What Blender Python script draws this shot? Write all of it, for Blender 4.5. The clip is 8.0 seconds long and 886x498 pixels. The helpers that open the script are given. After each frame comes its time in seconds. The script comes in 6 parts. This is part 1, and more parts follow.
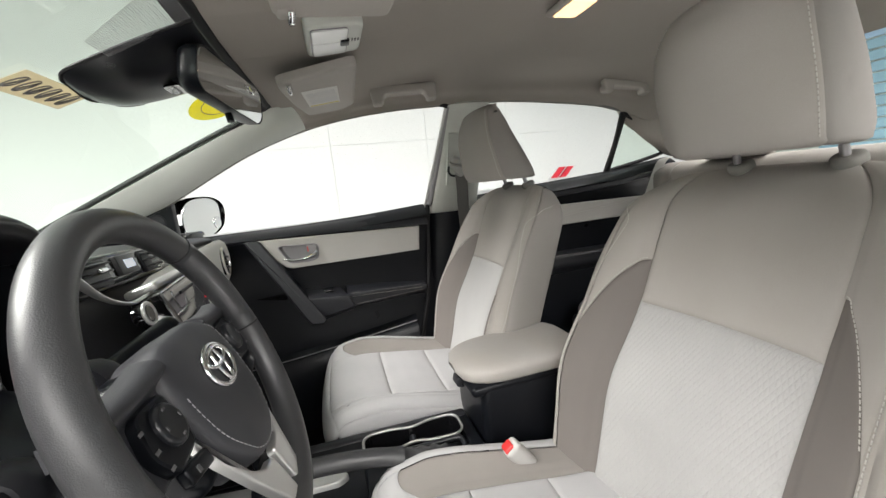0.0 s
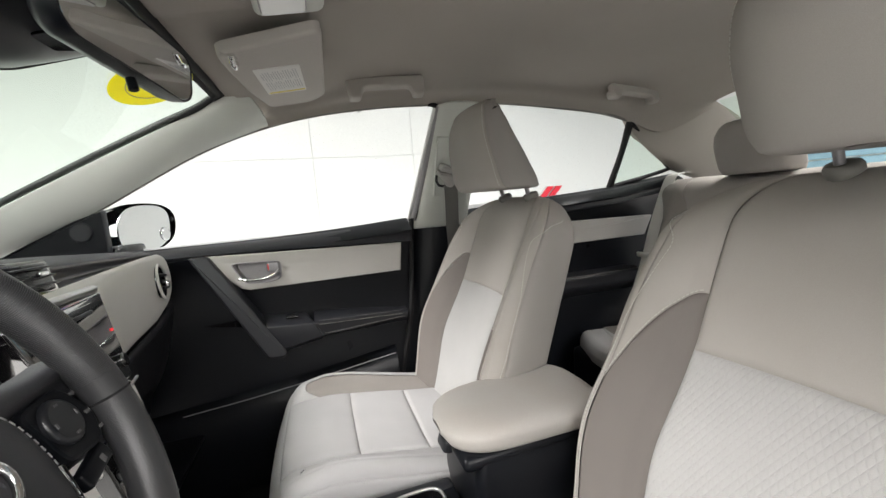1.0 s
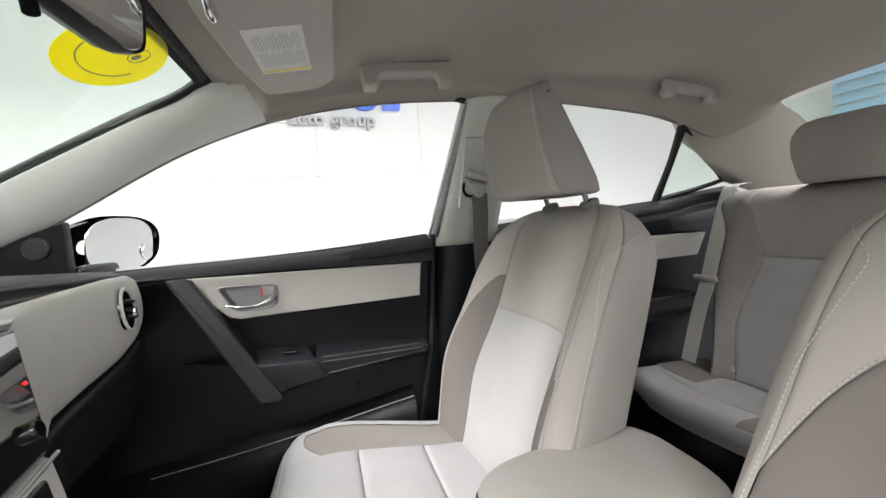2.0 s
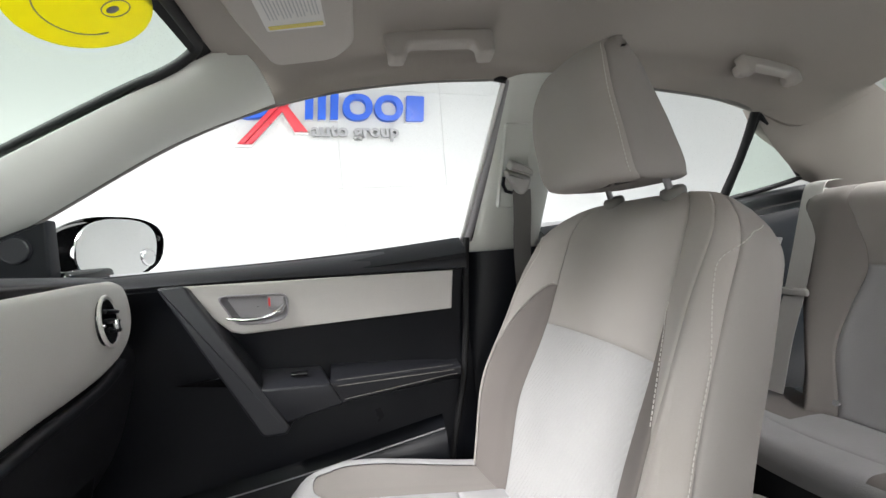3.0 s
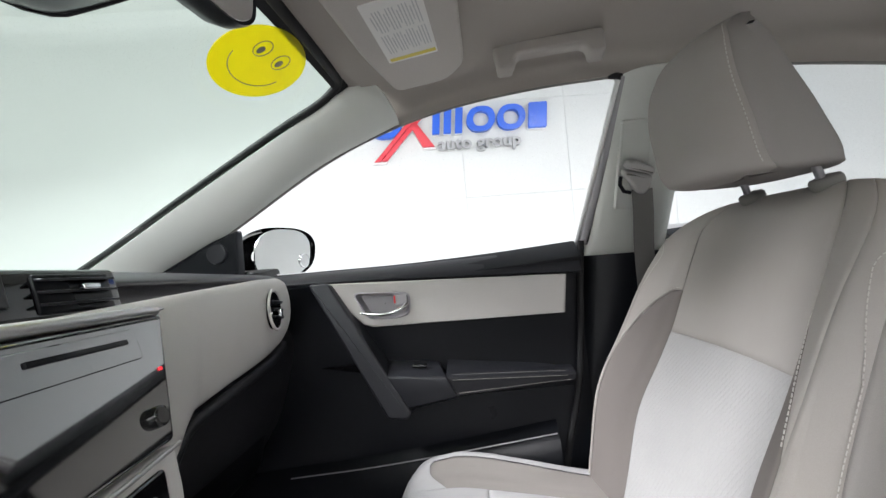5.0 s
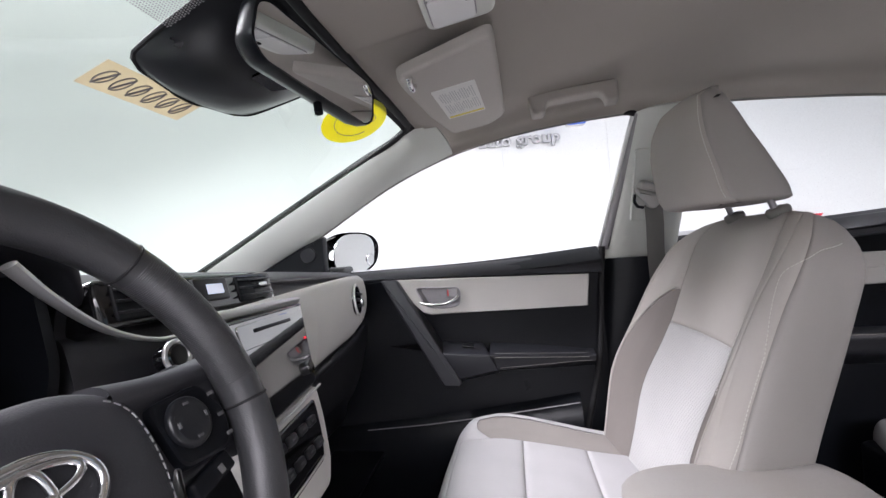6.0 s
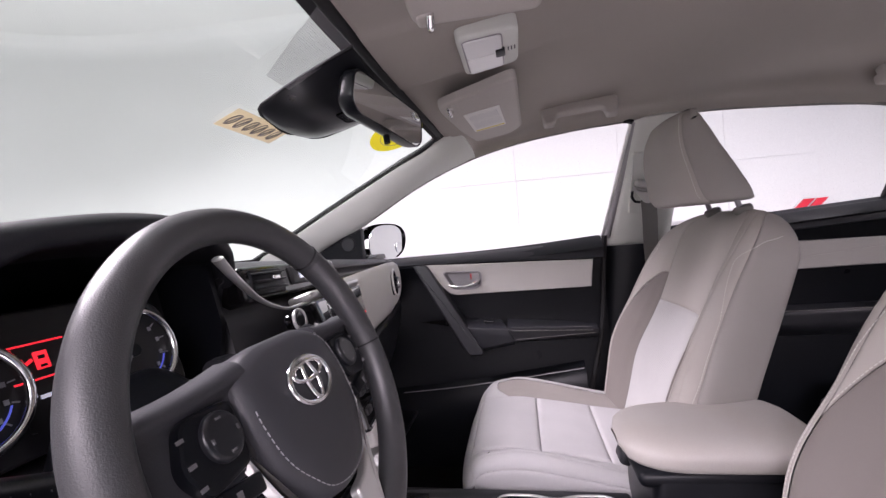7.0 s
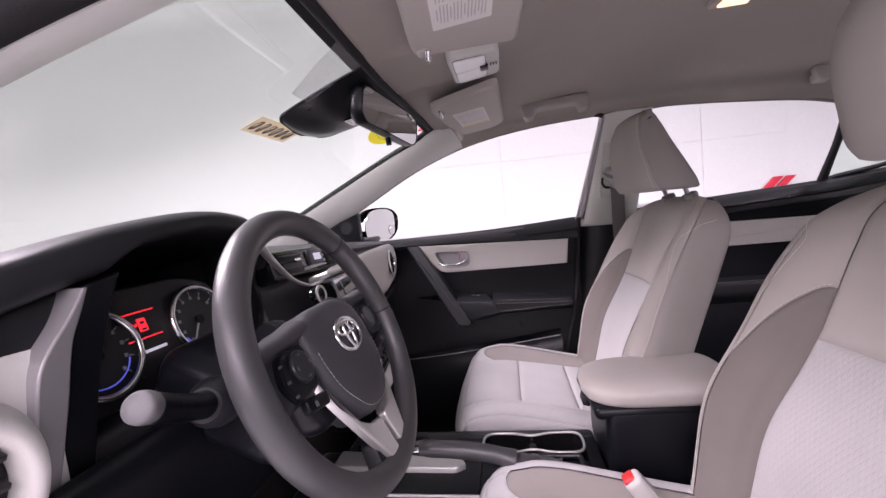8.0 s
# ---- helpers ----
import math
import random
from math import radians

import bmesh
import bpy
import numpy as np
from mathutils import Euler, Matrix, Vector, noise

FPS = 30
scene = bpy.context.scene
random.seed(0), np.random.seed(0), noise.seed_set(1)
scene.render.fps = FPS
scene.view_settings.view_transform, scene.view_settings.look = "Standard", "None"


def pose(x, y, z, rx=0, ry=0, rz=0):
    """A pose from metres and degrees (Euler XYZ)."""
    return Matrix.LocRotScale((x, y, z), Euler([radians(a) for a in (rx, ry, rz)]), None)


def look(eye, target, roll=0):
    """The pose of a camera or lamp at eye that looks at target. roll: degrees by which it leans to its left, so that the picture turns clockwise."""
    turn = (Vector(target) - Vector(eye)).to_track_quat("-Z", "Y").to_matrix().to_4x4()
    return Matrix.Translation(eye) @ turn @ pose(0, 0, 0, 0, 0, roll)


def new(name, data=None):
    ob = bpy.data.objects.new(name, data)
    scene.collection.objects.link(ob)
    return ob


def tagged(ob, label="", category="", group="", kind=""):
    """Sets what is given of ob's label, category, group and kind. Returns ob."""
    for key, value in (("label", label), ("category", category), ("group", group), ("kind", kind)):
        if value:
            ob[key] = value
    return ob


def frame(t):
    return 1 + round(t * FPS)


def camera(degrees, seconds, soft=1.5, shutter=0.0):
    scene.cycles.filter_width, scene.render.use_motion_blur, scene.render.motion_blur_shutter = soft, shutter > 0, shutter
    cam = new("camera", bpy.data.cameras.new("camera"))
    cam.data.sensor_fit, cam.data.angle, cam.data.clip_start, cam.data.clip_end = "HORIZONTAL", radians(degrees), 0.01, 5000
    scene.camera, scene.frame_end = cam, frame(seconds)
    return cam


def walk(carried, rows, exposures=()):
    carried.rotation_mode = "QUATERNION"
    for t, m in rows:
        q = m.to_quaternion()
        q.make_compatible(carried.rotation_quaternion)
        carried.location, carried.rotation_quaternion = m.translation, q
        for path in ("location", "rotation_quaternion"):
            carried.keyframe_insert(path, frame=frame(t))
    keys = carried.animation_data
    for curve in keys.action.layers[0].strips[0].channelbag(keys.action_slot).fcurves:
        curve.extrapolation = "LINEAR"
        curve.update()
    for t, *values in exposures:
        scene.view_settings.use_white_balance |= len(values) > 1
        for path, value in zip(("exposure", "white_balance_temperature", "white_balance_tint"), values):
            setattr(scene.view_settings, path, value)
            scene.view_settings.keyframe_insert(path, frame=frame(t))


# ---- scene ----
cam = camera(94.7, 8.0)
METRES, EYE, TILT, LEAN, TURN = 1.35, 1.08, -9.263, 6.087, -15.460
ROWS = [
    (0.0, 0.0, 0.0, 0.0, 0.0, 0.0, 0.0),
    (0.5, 0.0013, 0.0728, 0.0053, -1.14, 0.96, -0.44),
    (1.0, -0.0007, 0.1482, 0.0071, -2.11, 2.55, -1.05),
    (2.5, -0.0549, 0.367, 0.011, -0.69, 6.85, -1.83),
    (3.0, -0.0605, 0.4186, 0.0054, 1.63, 7.68, -1.76),
    (3.5, -0.0613, 0.4575, -0.003, 5.8, 8.64, -2.04),
    (4.0, -0.0536, 0.4746, -0.0136, 10.64, 8.61, -2.55),
    (4.5, -0.0496, 0.4564, -0.0094, 15.1, 8.46, -3.28),
    (6.0, 0.0111, 0.2296, -0.0031, 24.33, 6.32, -4.74),
    (6.5, 0.0226, 0.1539, -0.0068, 25.4, 5.19, -4.65),
    (7.0, 0.0355, 0.0826, -0.0095, 25.51, 4.09, -4.42),
    (7.5, 0.0523, 0.0273, -0.0048, 25.11, 2.71, -4.03),
    (8.0, 0.0694, -0.0194, -0.0082, 23.64, 1.23, -3.53),
]
EXPOSURES = [(0.0, 0.0, 6600, 11), (0.5, -0.04, 6600, 12), (1.0, 0.06, 6600, 12), (2.5, 0.24, 6400, 13), (3.5, 0.20, 6340, 13), (4.5, 0.10, 6260, 13), (6.0, 0.22, 6150, 21), (7.0, 0.06, 6350, 33), (8.0, -0.05, 6420, 39)]
START = pose(0, -0.80, EYE, TILT, LEAN, TURN)
walk(cam, [(t, START @ pose(METRES * x, METRES * y, METRES * z, 90 + pitch, roll, yaw)) for t, x, y, z, yaw, pitch, roll in ROWS], EXPOSURES)

# ---- light: a closed white photo studio with soft ceiling lamps and an added side fill ----
world = bpy.data.worlds.new("world")
scene.world = world
world.use_nodes = True
world.node_tree.nodes["Background"].inputs["Color"].default_value = (0.9, 0.95, 1.0, 1)
world.node_tree.nodes["Background"].inputs["Strength"].default_value = 0.05


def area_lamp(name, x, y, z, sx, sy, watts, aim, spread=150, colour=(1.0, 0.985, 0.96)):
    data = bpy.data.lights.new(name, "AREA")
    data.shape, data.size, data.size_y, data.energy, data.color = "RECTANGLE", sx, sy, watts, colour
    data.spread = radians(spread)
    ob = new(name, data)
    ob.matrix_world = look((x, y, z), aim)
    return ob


CEIL = 3.9
# added fill well below the ceiling, brightening the cabin from the driver side
area_lamp("unseen_area_lamp", 1.4, -3.4, 2.5, 6.6, 1.2, 88, (1.4, -0.2, 0.4), 95)
# ceiling lamps ahead of and behind the car, out of view
area_lamp("unseen_area_lamp", -3.3, -0.1, CEIL - 0.25, 0.9, 3.2, 500, (-2.8, -0.1, 1.0))
area_lamp("unseen_area_lamp", 3.4, 0.0, CEIL - 0.25, 0.9, 3.0, 400, (2.6, 0.0, 1.0))


# ---- materials ----
def material(name, base, rough=0.5, metal=0.0, dark=None, big=4.0, mix=0.35, grain=0.0, grain_scale=900.0, weave=0.0, weave_scale=260.0,
             coat=0.0, spec=0.5, sheen=0.0, stain=0.0, rough_vary=0.1):
    """A principled surface with stains at a large scale and grain or weave at a fine one, in metres."""
    m = bpy.data.materials.new(name)
    m.use_nodes = True
    nt = m.node_tree
    b = nt.nodes["Principled BSDF"]
    b.inputs["Metallic"].default_value = metal
    b.inputs["Specular IOR Level"].default_value = spec
    b.inputs["Coat Weight"].default_value = coat
    b.inputs["Sheen Weight"].default_value = sheen
    co = nt.nodes.new("ShaderNodeTexCoord")
    big_noise = nt.nodes.new("ShaderNodeTexNoise")
    big_noise.inputs["Scale"].default_value, big_noise.inputs["Detail"].default_value = big, 6.0
    nt.links.new(co.outputs["Object"], big_noise.inputs["Vector"])
    fine = nt.nodes.new("ShaderNodeTexNoise")
    fine.inputs["Scale"].default_value, fine.inputs["Detail"].default_value = grain_scale, 2.0
    nt.links.new(co.outputs["Object"], fine.inputs["Vector"])
    ramp = nt.nodes.new("ShaderNodeValToRGB")
    second = dark or tuple(c * 0.86 for c in base)
    ramp.color_ramp.elements[0].position, ramp.color_ramp.elements[0].color = 0.5 - mix, (*second, 1)
    ramp.color_ramp.elements[1].position, ramp.color_ramp.elements[1].color = 0.5 + mix, (*base, 1)
    nt.links.new(big_noise.outputs["Fac"], ramp.inputs["Fac"])
    tint = nt.nodes.new("ShaderNodeMix")
    tint.data_type, tint.blend_type = "RGBA", "MULTIPLY"
    tint.inputs["Factor"].default_value = stain
    nt.links.new(ramp.outputs["Color"], tint.inputs["A"])
    nt.links.new(fine.outputs["Color"], tint.inputs["B"])
    bright = nt.nodes.new("ShaderNodeMix")
    bright.data_type, bright.blend_type = "RGBA", "OVERLAY"
    bright.inputs["Factor"].default_value = 0.12
    nt.links.new(tint.outputs["Result"], bright.inputs["A"])
    nt.links.new(fine.outputs["Fac"], bright.inputs["B"])
    nt.links.new(bright.outputs["Result"], b.inputs["Base Color"])
    span = nt.nodes.new("ShaderNodeMapRange")
    span.inputs["To Min"].default_value, span.inputs["To Max"].default_value = max(0.02, rough - rough_vary), min(1.0, rough + rough_vary)
    nt.links.new(big_noise.outputs["Fac"], span.inputs["Value"])
    nt.links.new(span.outputs["Result"], b.inputs["Roughness"])
    height = fine.outputs["Fac"]
    if weave:
        vor = nt.nodes.new("ShaderNodeTexVoronoi")
        vor.inputs["Scale"].default_value = weave_scale
        nt.links.new(co.outputs["Object"], vor.inputs["Vector"])
        add = nt.nodes.new("ShaderNodeMath")
        add.operation = "ADD"
        nt.links.new(vor.outputs["Distance"], add.inputs[0])
        nt.links.new(fine.outputs["Fac"], add.inputs[1])
        height = add.outputs["Value"]
    if grain or weave:
        bump = nt.nodes.new("ShaderNodeBump")
        bump.inputs["Strength"].default_value, bump.inputs["Distance"].default_value = grain or weave, 0.0012
        nt.links.new(height, bump.inputs["Height"])
        nt.links.new(bump.outputs["Normal"], b.inputs["Normal"])
    return m


FABRIC_LIGHT = material("light_grey_seat_cloth", (0.465, 0.462, 0.466), 0.95, grain=0.35, grain_scale=1400, weave=0.5, weave_scale=420, spec=0.15, big=9)
FABRIC_MID = material("warm_grey_seat_cloth", (0.405, 0.386, 0.364), 0.95, grain=0.3, grain_scale=1500, spec=0.15, big=5, dark=(0.345, 0.322, 0.295), mix=0.28)
# warm grey cloth made darker: shade on the seat sides put into the colour
FABRIC_SHADED = material("shaded_warm_grey_seat_cloth", (0.33, 0.313, 0.297), 0.95, grain=0.3, grain_scale=1500, spec=0.15, big=7)
FABRIC_DARK = material("dark_taupe_seat_cloth", (0.185, 0.168, 0.156), 0.95, grain=0.3, grain_scale=1500, spec=0.15, big=7)
BENCH_BAND = material("taupe_rear_bench_cloth", (0.27, 0.25, 0.235), 0.95, grain=0.3, grain_scale=1500, spec=0.15, big=7)
ARM_THREAD = material("grey_armrest_thread", (0.26, 0.25, 0.235), 0.8, spec=0.2)
STITCH = material("pale_thread", (0.58, 0.56, 0.53), 0.8, spec=0.2)
HEADLINER = material("warm_grey_headliner_cloth", (0.385, 0.355, 0.322), 0.98, grain=0.35, grain_scale=1100, spec=0.1, big=3)
PILLAR = material("pale_grey_pillar_plastic", (0.66, 0.675, 0.63), 0.62, grain=0.15, grain_scale=1300, spec=0.35)
BLACK = material("grained_black_plastic", (0.0060, 0.0070, 0.0095), 0.31, grain=0.08, grain_scale=900, dark=(0.0048, 0.0055, 0.0072), spec=0.19)
DASH_SKIN = material("grained_black_dash_top_skin", (0.024, 0.0245, 0.028), 0.44, grain=0.15, grain_scale=800, spec=0.6)
FRAME_GREY = material("grey_window_frame_edge", (0.20, 0.195, 0.18), 0.6, spec=0.3)
STALK_TIP = material("grey_stalk_tip_plastic", (0.13, 0.13, 0.135), 0.45, grain=0.1, grain_scale=900, spec=0.4)
BLACK_SOFT = material("soft_black_dash_skin", (0.019, 0.0198, 0.0235), 0.38, grain=0.15, grain_scale=800, spec=0.30)
PIANO = material("gloss_black_plastic", (0.006, 0.006, 0.007), 0.07, spec=0.5, coat=0.6, rough_vary=0.02)
SCREEN_GLASS = material("dark_reflective_audio_glass", (0.012, 0.012, 0.014), 0.05, spec=0.5, coat=1.0, rough_vary=0.01)
SCREEN_GLASS.node_tree.nodes["Principled BSDF"].inputs["IOR"].default_value = 2.6
RUBBER = material("black_rubber_seal", (0.013, 0.013, 0.014), 0.7, grain=0.1, grain_scale=500, spec=0.3)
PAD = material("pale_beige_soft_panel", (0.72, 0.705, 0.675), 0.55, grain=0.2, grain_scale=800, spec=0.4, big=6)
DOOR_PAD = material("grey_beige_door_insert", (0.47, 0.455, 0.43), 0.42, grain=0.15, grain_scale=800, spec=0.45, big=6)
SILVER = material("satin_silver_plastic", (0.62, 0.62, 0.61), 0.32, metal=0.75, grain_scale=1500)
LID = material("pale_stained_armrest_vinyl", (0.39, 0.38, 0.368), 0.55, grain=0.2, grain_scale=800, spec=0.35, big=7, dark=(0.355, 0.33, 0.30), mix=0.2)
TRIM = material("satin_grey_trim", (0.30, 0.29, 0.30), 0.42, metal=0.35, grain_scale=1500)
CHROME = material("chrome", (0.86, 0.86, 0.87), 0.08, metal=1.0, rough_vary=0.03)
LEATHER = material("grained_black_wheel_urethane", (0.040, 0.0405, 0.043), 0.38, grain=0.22, grain_scale=900, spec=0.55)
HUB = material("soft_black_wheel_pad", (0.036, 0.0368, 0.042), 0.48, grain=0.2, grain_scale=900, spec=0.4)
LEGEND = material("dim_grey_switch_print", (0.13, 0.13, 0.135), 0.6, spec=0.3)
VISOR = material("pale_grey_visor_vinyl", (0.47, 0.44, 0.405), 0.75, grain=0.25, grain_scale=900, spec=0.3)
PAPER = material("white_label_paper", (0.78, 0.77, 0.74), 0.7, spec=0.3)
INK = material("grey_label_print", (0.25, 0.25, 0.27), 0.7, spec=0.3)
YELLOW = material("yellow_plastic_film", (0.62, 0.50, 0.02), 0.35, spec=0.5)
OCHRE = material("tan_paper_sticker", (0.56, 0.51, 0.39), 0.7, spec=0.3)
# thin paper lets some of the daylight behind it through
paper_nodes = OCHRE.node_tree.nodes
paper_through = paper_nodes.new("ShaderNodeBsdfTranslucent")
paper_through.inputs["Color"].default_value = (0.62, 0.575, 0.45, 1)
paper_mix = paper_nodes.new("ShaderNodeMixShader")
paper_mix.inputs[0].default_value = 0.55
OCHRE.node_tree.links.new(paper_nodes["Principled BSDF"].outputs[0], paper_mix.inputs[1])
OCHRE.node_tree.links.new(paper_through.outputs[0], paper_mix.inputs[2])
OCHRE.node_tree.links.new(paper_mix.outputs[0], paper_nodes["Material Output"].inputs["Surface"])
PRINT = material("pale_grey_label_print", (0.52, 0.52, 0.52), 0.7, spec=0.3)
RED = material("red_buckle_plastic", (0.62, 0.03, 0.03), 0.4, spec=0.5)
BELT = material("pale_grey_belt_webbing", (0.52, 0.51, 0.49), 0.8, grain=0.3, grain_scale=1200, spec=0.25)
BELT_DARK = material("dark_grey_belt_webbing", (0.19, 0.185, 0.175), 0.8, grain=0.3, grain_scale=1200, spec=0.25)
CARPET = material("black_carpet", (0.010, 0.0098, 0.0098), 1.0, grain=0.7, grain_scale=500, spec=0.1)
WALL = material("white_studio_wall", (0.63, 0.64, 0.63), 0.85, big=0.7, mix=0.5, grain_scale=60, dark=(0.60, 0.61, 0.60), spec=0.2)
STUDIO_FLOOR = material("pale_grey_studio_floor", (0.72, 0.72, 0.71), 0.5, big=0.8, grain=0.05, grain_scale=80)
SIGN_BLUE = material("blue_sign_acrylic", (0.02, 0.11, 0.62), 0.3)
SIGN_RED = material("red_sign_acrylic", (0.66, 0.03, 0.05), 0.3)
SIGN_GREY = material("grey_sign_acrylic", (0.36, 0.36, 0.37), 0.4)
SIGN_WHITE = material("white_sign_edge", (0.8, 0.8, 0.8), 0.4)
PAINT = material("white_car_paint", (0.70, 0.71, 0.72), 0.25, coat=0.5, big=2)
MIRROR = material("mirror_glass", (0.90, 0.91, 0.91), 0.015, metal=1.0, rough_vary=0.005)
LENS = material("frosted_lamp_lens", (0.84, 0.84, 0.83), 0.15, spec=0.5)
GAUGE = material("black_gauge_face", (0.008, 0.008, 0.010), 0.35)


def film(name, colour, amount=0.55):
    """Thin coloured film that lets part of the light behind it through."""
    m = material(name, colour, 0.3, spec=0.5)
    nt = m.node_tree
    out = [n for n in nt.nodes if n.type == "OUTPUT_MATERIAL"][0]
    tr = nt.nodes.new("ShaderNodeBsdfTranslucent")
    tr.inputs["Color"].default_value = (*colour, 1)
    mx = nt.nodes.new("ShaderNodeMixShader")
    mx.inputs["Fac"].default_value = amount
    nt.links.new(nt.nodes["Principled BSDF"].outputs["BSDF"], mx.inputs[1])
    nt.links.new(tr.outputs["BSDF"], mx.inputs[2])
    nt.links.new(mx.outputs["Shader"], out.inputs["Surface"])
    return m


FILM = film("yellow_window_film", (0.66, 0.62, 0.012), 0.6)


def ribbed(m, pitch, strength):
    """Adds the small diamond rib of the centre cloth to a material's relief."""
    nt = m.node_tree
    b = nt.nodes["Principled BSDF"]
    co = nt.nodes.new("ShaderNodeTexCoord")
    sep = nt.nodes.new("ShaderNodeSeparateXYZ")
    nt.links.new(co.outputs["Object"], sep.inputs["Vector"])

    def maths(op, a, c):
        n = nt.nodes.new("ShaderNodeMath")
        n.operation = op
        for k, v in enumerate((a, c)):
            if isinstance(v, (int, float)):
                n.inputs[k].default_value = v
            else:
                nt.links.new(v, n.inputs[k])
        return n.outputs["Value"]

    k = math.pi / pitch
    up = maths("MULTIPLY", sep.outputs["Z"], 0.93 * 0.5)
    rear = maths("MULTIPLY", sep.outputs["X"], 0.36 * 0.5)
    run = maths("ADD", up, rear)
    p = maths("ABSOLUTE", maths("SINE", maths("MULTIPLY", maths("ADD", sep.outputs["Y"], run), k), 0), 0)
    q = maths("ABSOLUTE", maths("SINE", maths("MULTIPLY", maths("SUBTRACT", sep.outputs["Y"], run), k), 0), 0)
    wave = maths("POWER", maths("MULTIPLY", p, q), 0.6)
    bump = nt.nodes.new("ShaderNodeBump")
    bump.inputs["Strength"].default_value, bump.inputs["Distance"].default_value = strength, 0.0016
    nt.links.new(wave, bump.inputs["Height"])
    old = [l for l in nt.links if l.to_socket == b.inputs["Normal"]]
    if old:
        nt.links.new(old[0].from_socket, bump.inputs["Normal"])
    nt.links.new(bump.outputs["Normal"], b.inputs["Normal"])


FABRIC_RIB = material("pale_ribbed_centre_cloth", (0.44, 0.437, 0.43), 0.95, grain=0.3, grain_scale=1400, spec=0.15, big=9)
ribbed(FABRIC_RIB, 0.0085, 0.55)
BLACK_SATIN = material("satin_black_cover", (0.012, 0.013, 0.016), 0.30, spec=0.45)


def glass(name, tint, gloss=0.05):
    m = bpy.data.materials.new(name)
    m.use_nodes = True
    nt = m.node_tree
    nt.nodes.remove(nt.nodes["Principled BSDF"])
    clear, shiny, mix = (nt.nodes.new(k) for k in ("ShaderNodeBsdfTransparent", "ShaderNodeBsdfGlossy", "ShaderNodeMixShader"))
    weight = nt.nodes.new("ShaderNodeLayerWeight")
    weight.inputs["Blend"].default_value = 0.15
    scale = nt.nodes.new("ShaderNodeMath")
    scale.operation = "MULTIPLY"
    scale.inputs[1].default_value = gloss * 4
    nt.links.new(weight.outputs["Fresnel"], scale.inputs[0])
    clear.inputs["Color"].default_value = (*tint, 1)
    shiny.inputs["Roughness"].default_value = 0.02
    nt.links.new(scale.outputs["Value"], mix.inputs["Fac"])
    nt.links.new(clear.outputs["BSDF"], mix.inputs[1])
    nt.links.new(shiny.outputs["BSDF"], mix.inputs[2])
    nt.links.new(mix.outputs["Shader"], nt.nodes["Material Output"].inputs["Surface"])
    return m


GLASS = glass("clear_side_glass", (0.97, 0.985, 0.975), 0.03)
GLASS_GREEN = glass("green_tinted_windscreen", (0.835, 0.94, 0.87), 0.022)


def glow(name, colour, strength):
    m = bpy.data.materials.new(name)
    m.use_nodes = True
    b = m.node_tree.nodes["Principled BSDF"]
    b.inputs["Base Color"].default_value = (*colour, 1)
    b.inputs["Emission Color"].default_value = (*colour, 1)
    b.inputs["Emission Strength"].default_value = strength
    return m


GLOW_RED = glow("red_display", (1.0, 0.03, 0.04), 1.0)
GLOW_BLUE = glow("blue_gauge_light", (0.15, 0.2, 1.0), 0.22)
GLOW_WHITE = glow("pale_display", (0.75, 0.8, 0.9), 0.35)
GLOW_WARM = glow("warm_roof_lamp", (1.0, 0.70, 0.40), 1.5)


# ---- shape helpers ----
def V(*a):
    return np.array(a, float)


def spline(points, n, closed=False):
    """n points on a smooth curve through the given ones."""
    p = np.asarray(points, float)
    k = len(p)
    q = np.vstack([p[-1], p, p[0], p[1]]) if closed else np.vstack([2 * p[0] - p[1], p, 2 * p[-1] - p[-2]])
    t = np.linspace(0, k if closed else k - 1, n, endpoint=not closed)
    i = np.minimum(t.astype(int), (k if closed else k - 1) - 1)
    f = (t - i)[:, None]
    a, b, c, d = q[i], q[i + 1], q[i + 2], q[i + 3]
    return 0.5 * (2 * b + (c - a) * f + (2 * a - 5 * b + 4 * c - d) * f ** 2 + (3 * b - a - 3 * c + d) * f ** 3)


def mesh(name, verts, faces, mat, parent=None, label="", smooth=40):
    me = bpy.data.meshes.new(name)
    me.from_pydata([tuple(map(float, v)) for v in verts], [], faces)
    me.validate()
    me.materials.append(mat)
    me.polygons.foreach_set("use_smooth", [True] * len(me.polygons))
    bm = bmesh.new()
    bm.from_mesh(me)
    bmesh.ops.remove_doubles(bm, verts=bm.verts, dist=1e-5)
    bmesh.ops.recalc_face_normals(bm, faces=bm.faces)
    bm.to_mesh(me)
    bm.free()
    me.set_sharp_from_angle(angle=radians(smooth))
    ob = new(name, me)
    if parent:
        ob.parent = parent
        ob.matrix_parent_inverse = parent.matrix_basis.inverted()
    if label:
        tagged(ob, label)
    return ob


def part(name, bm, mat, parent=None, label="", smooth=40):
    me = bpy.data.meshes.new(name)
    bmesh.ops.recalc_face_normals(bm, faces=bm.faces)
    bm.to_mesh(me)
    bm.free()
    me.materials.append(mat)
    me.polygons.foreach_set("use_smooth", [True] * len(me.polygons))
    me.set_sharp_from_angle(angle=radians(smooth))
    ob = new(name, me)
    if parent:
        ob.parent = parent
        ob.matrix_parent_inverse = parent.matrix_basis.inverted()
    if label:
        tagged(ob, label)
    return ob


def thing(name, at, label, category, group="", kind=""):
    ob = new(name)
    ob.empty_display_size = 0.05
    ob.matrix_basis = pose(*at)
    return tagged(ob, label, category, group, kind)


def normals(P):
    du, dv = np.gradient(P, axis=0), np.gradient(P, axis=1)
    n = np.cross(du, dv)
    return n / (np.linalg.norm(n, axis=2, keepdims=True) + 1e-12)


CABIN = np.array((0.3, 0.0, 1.0))           # sheets grow thick away from here


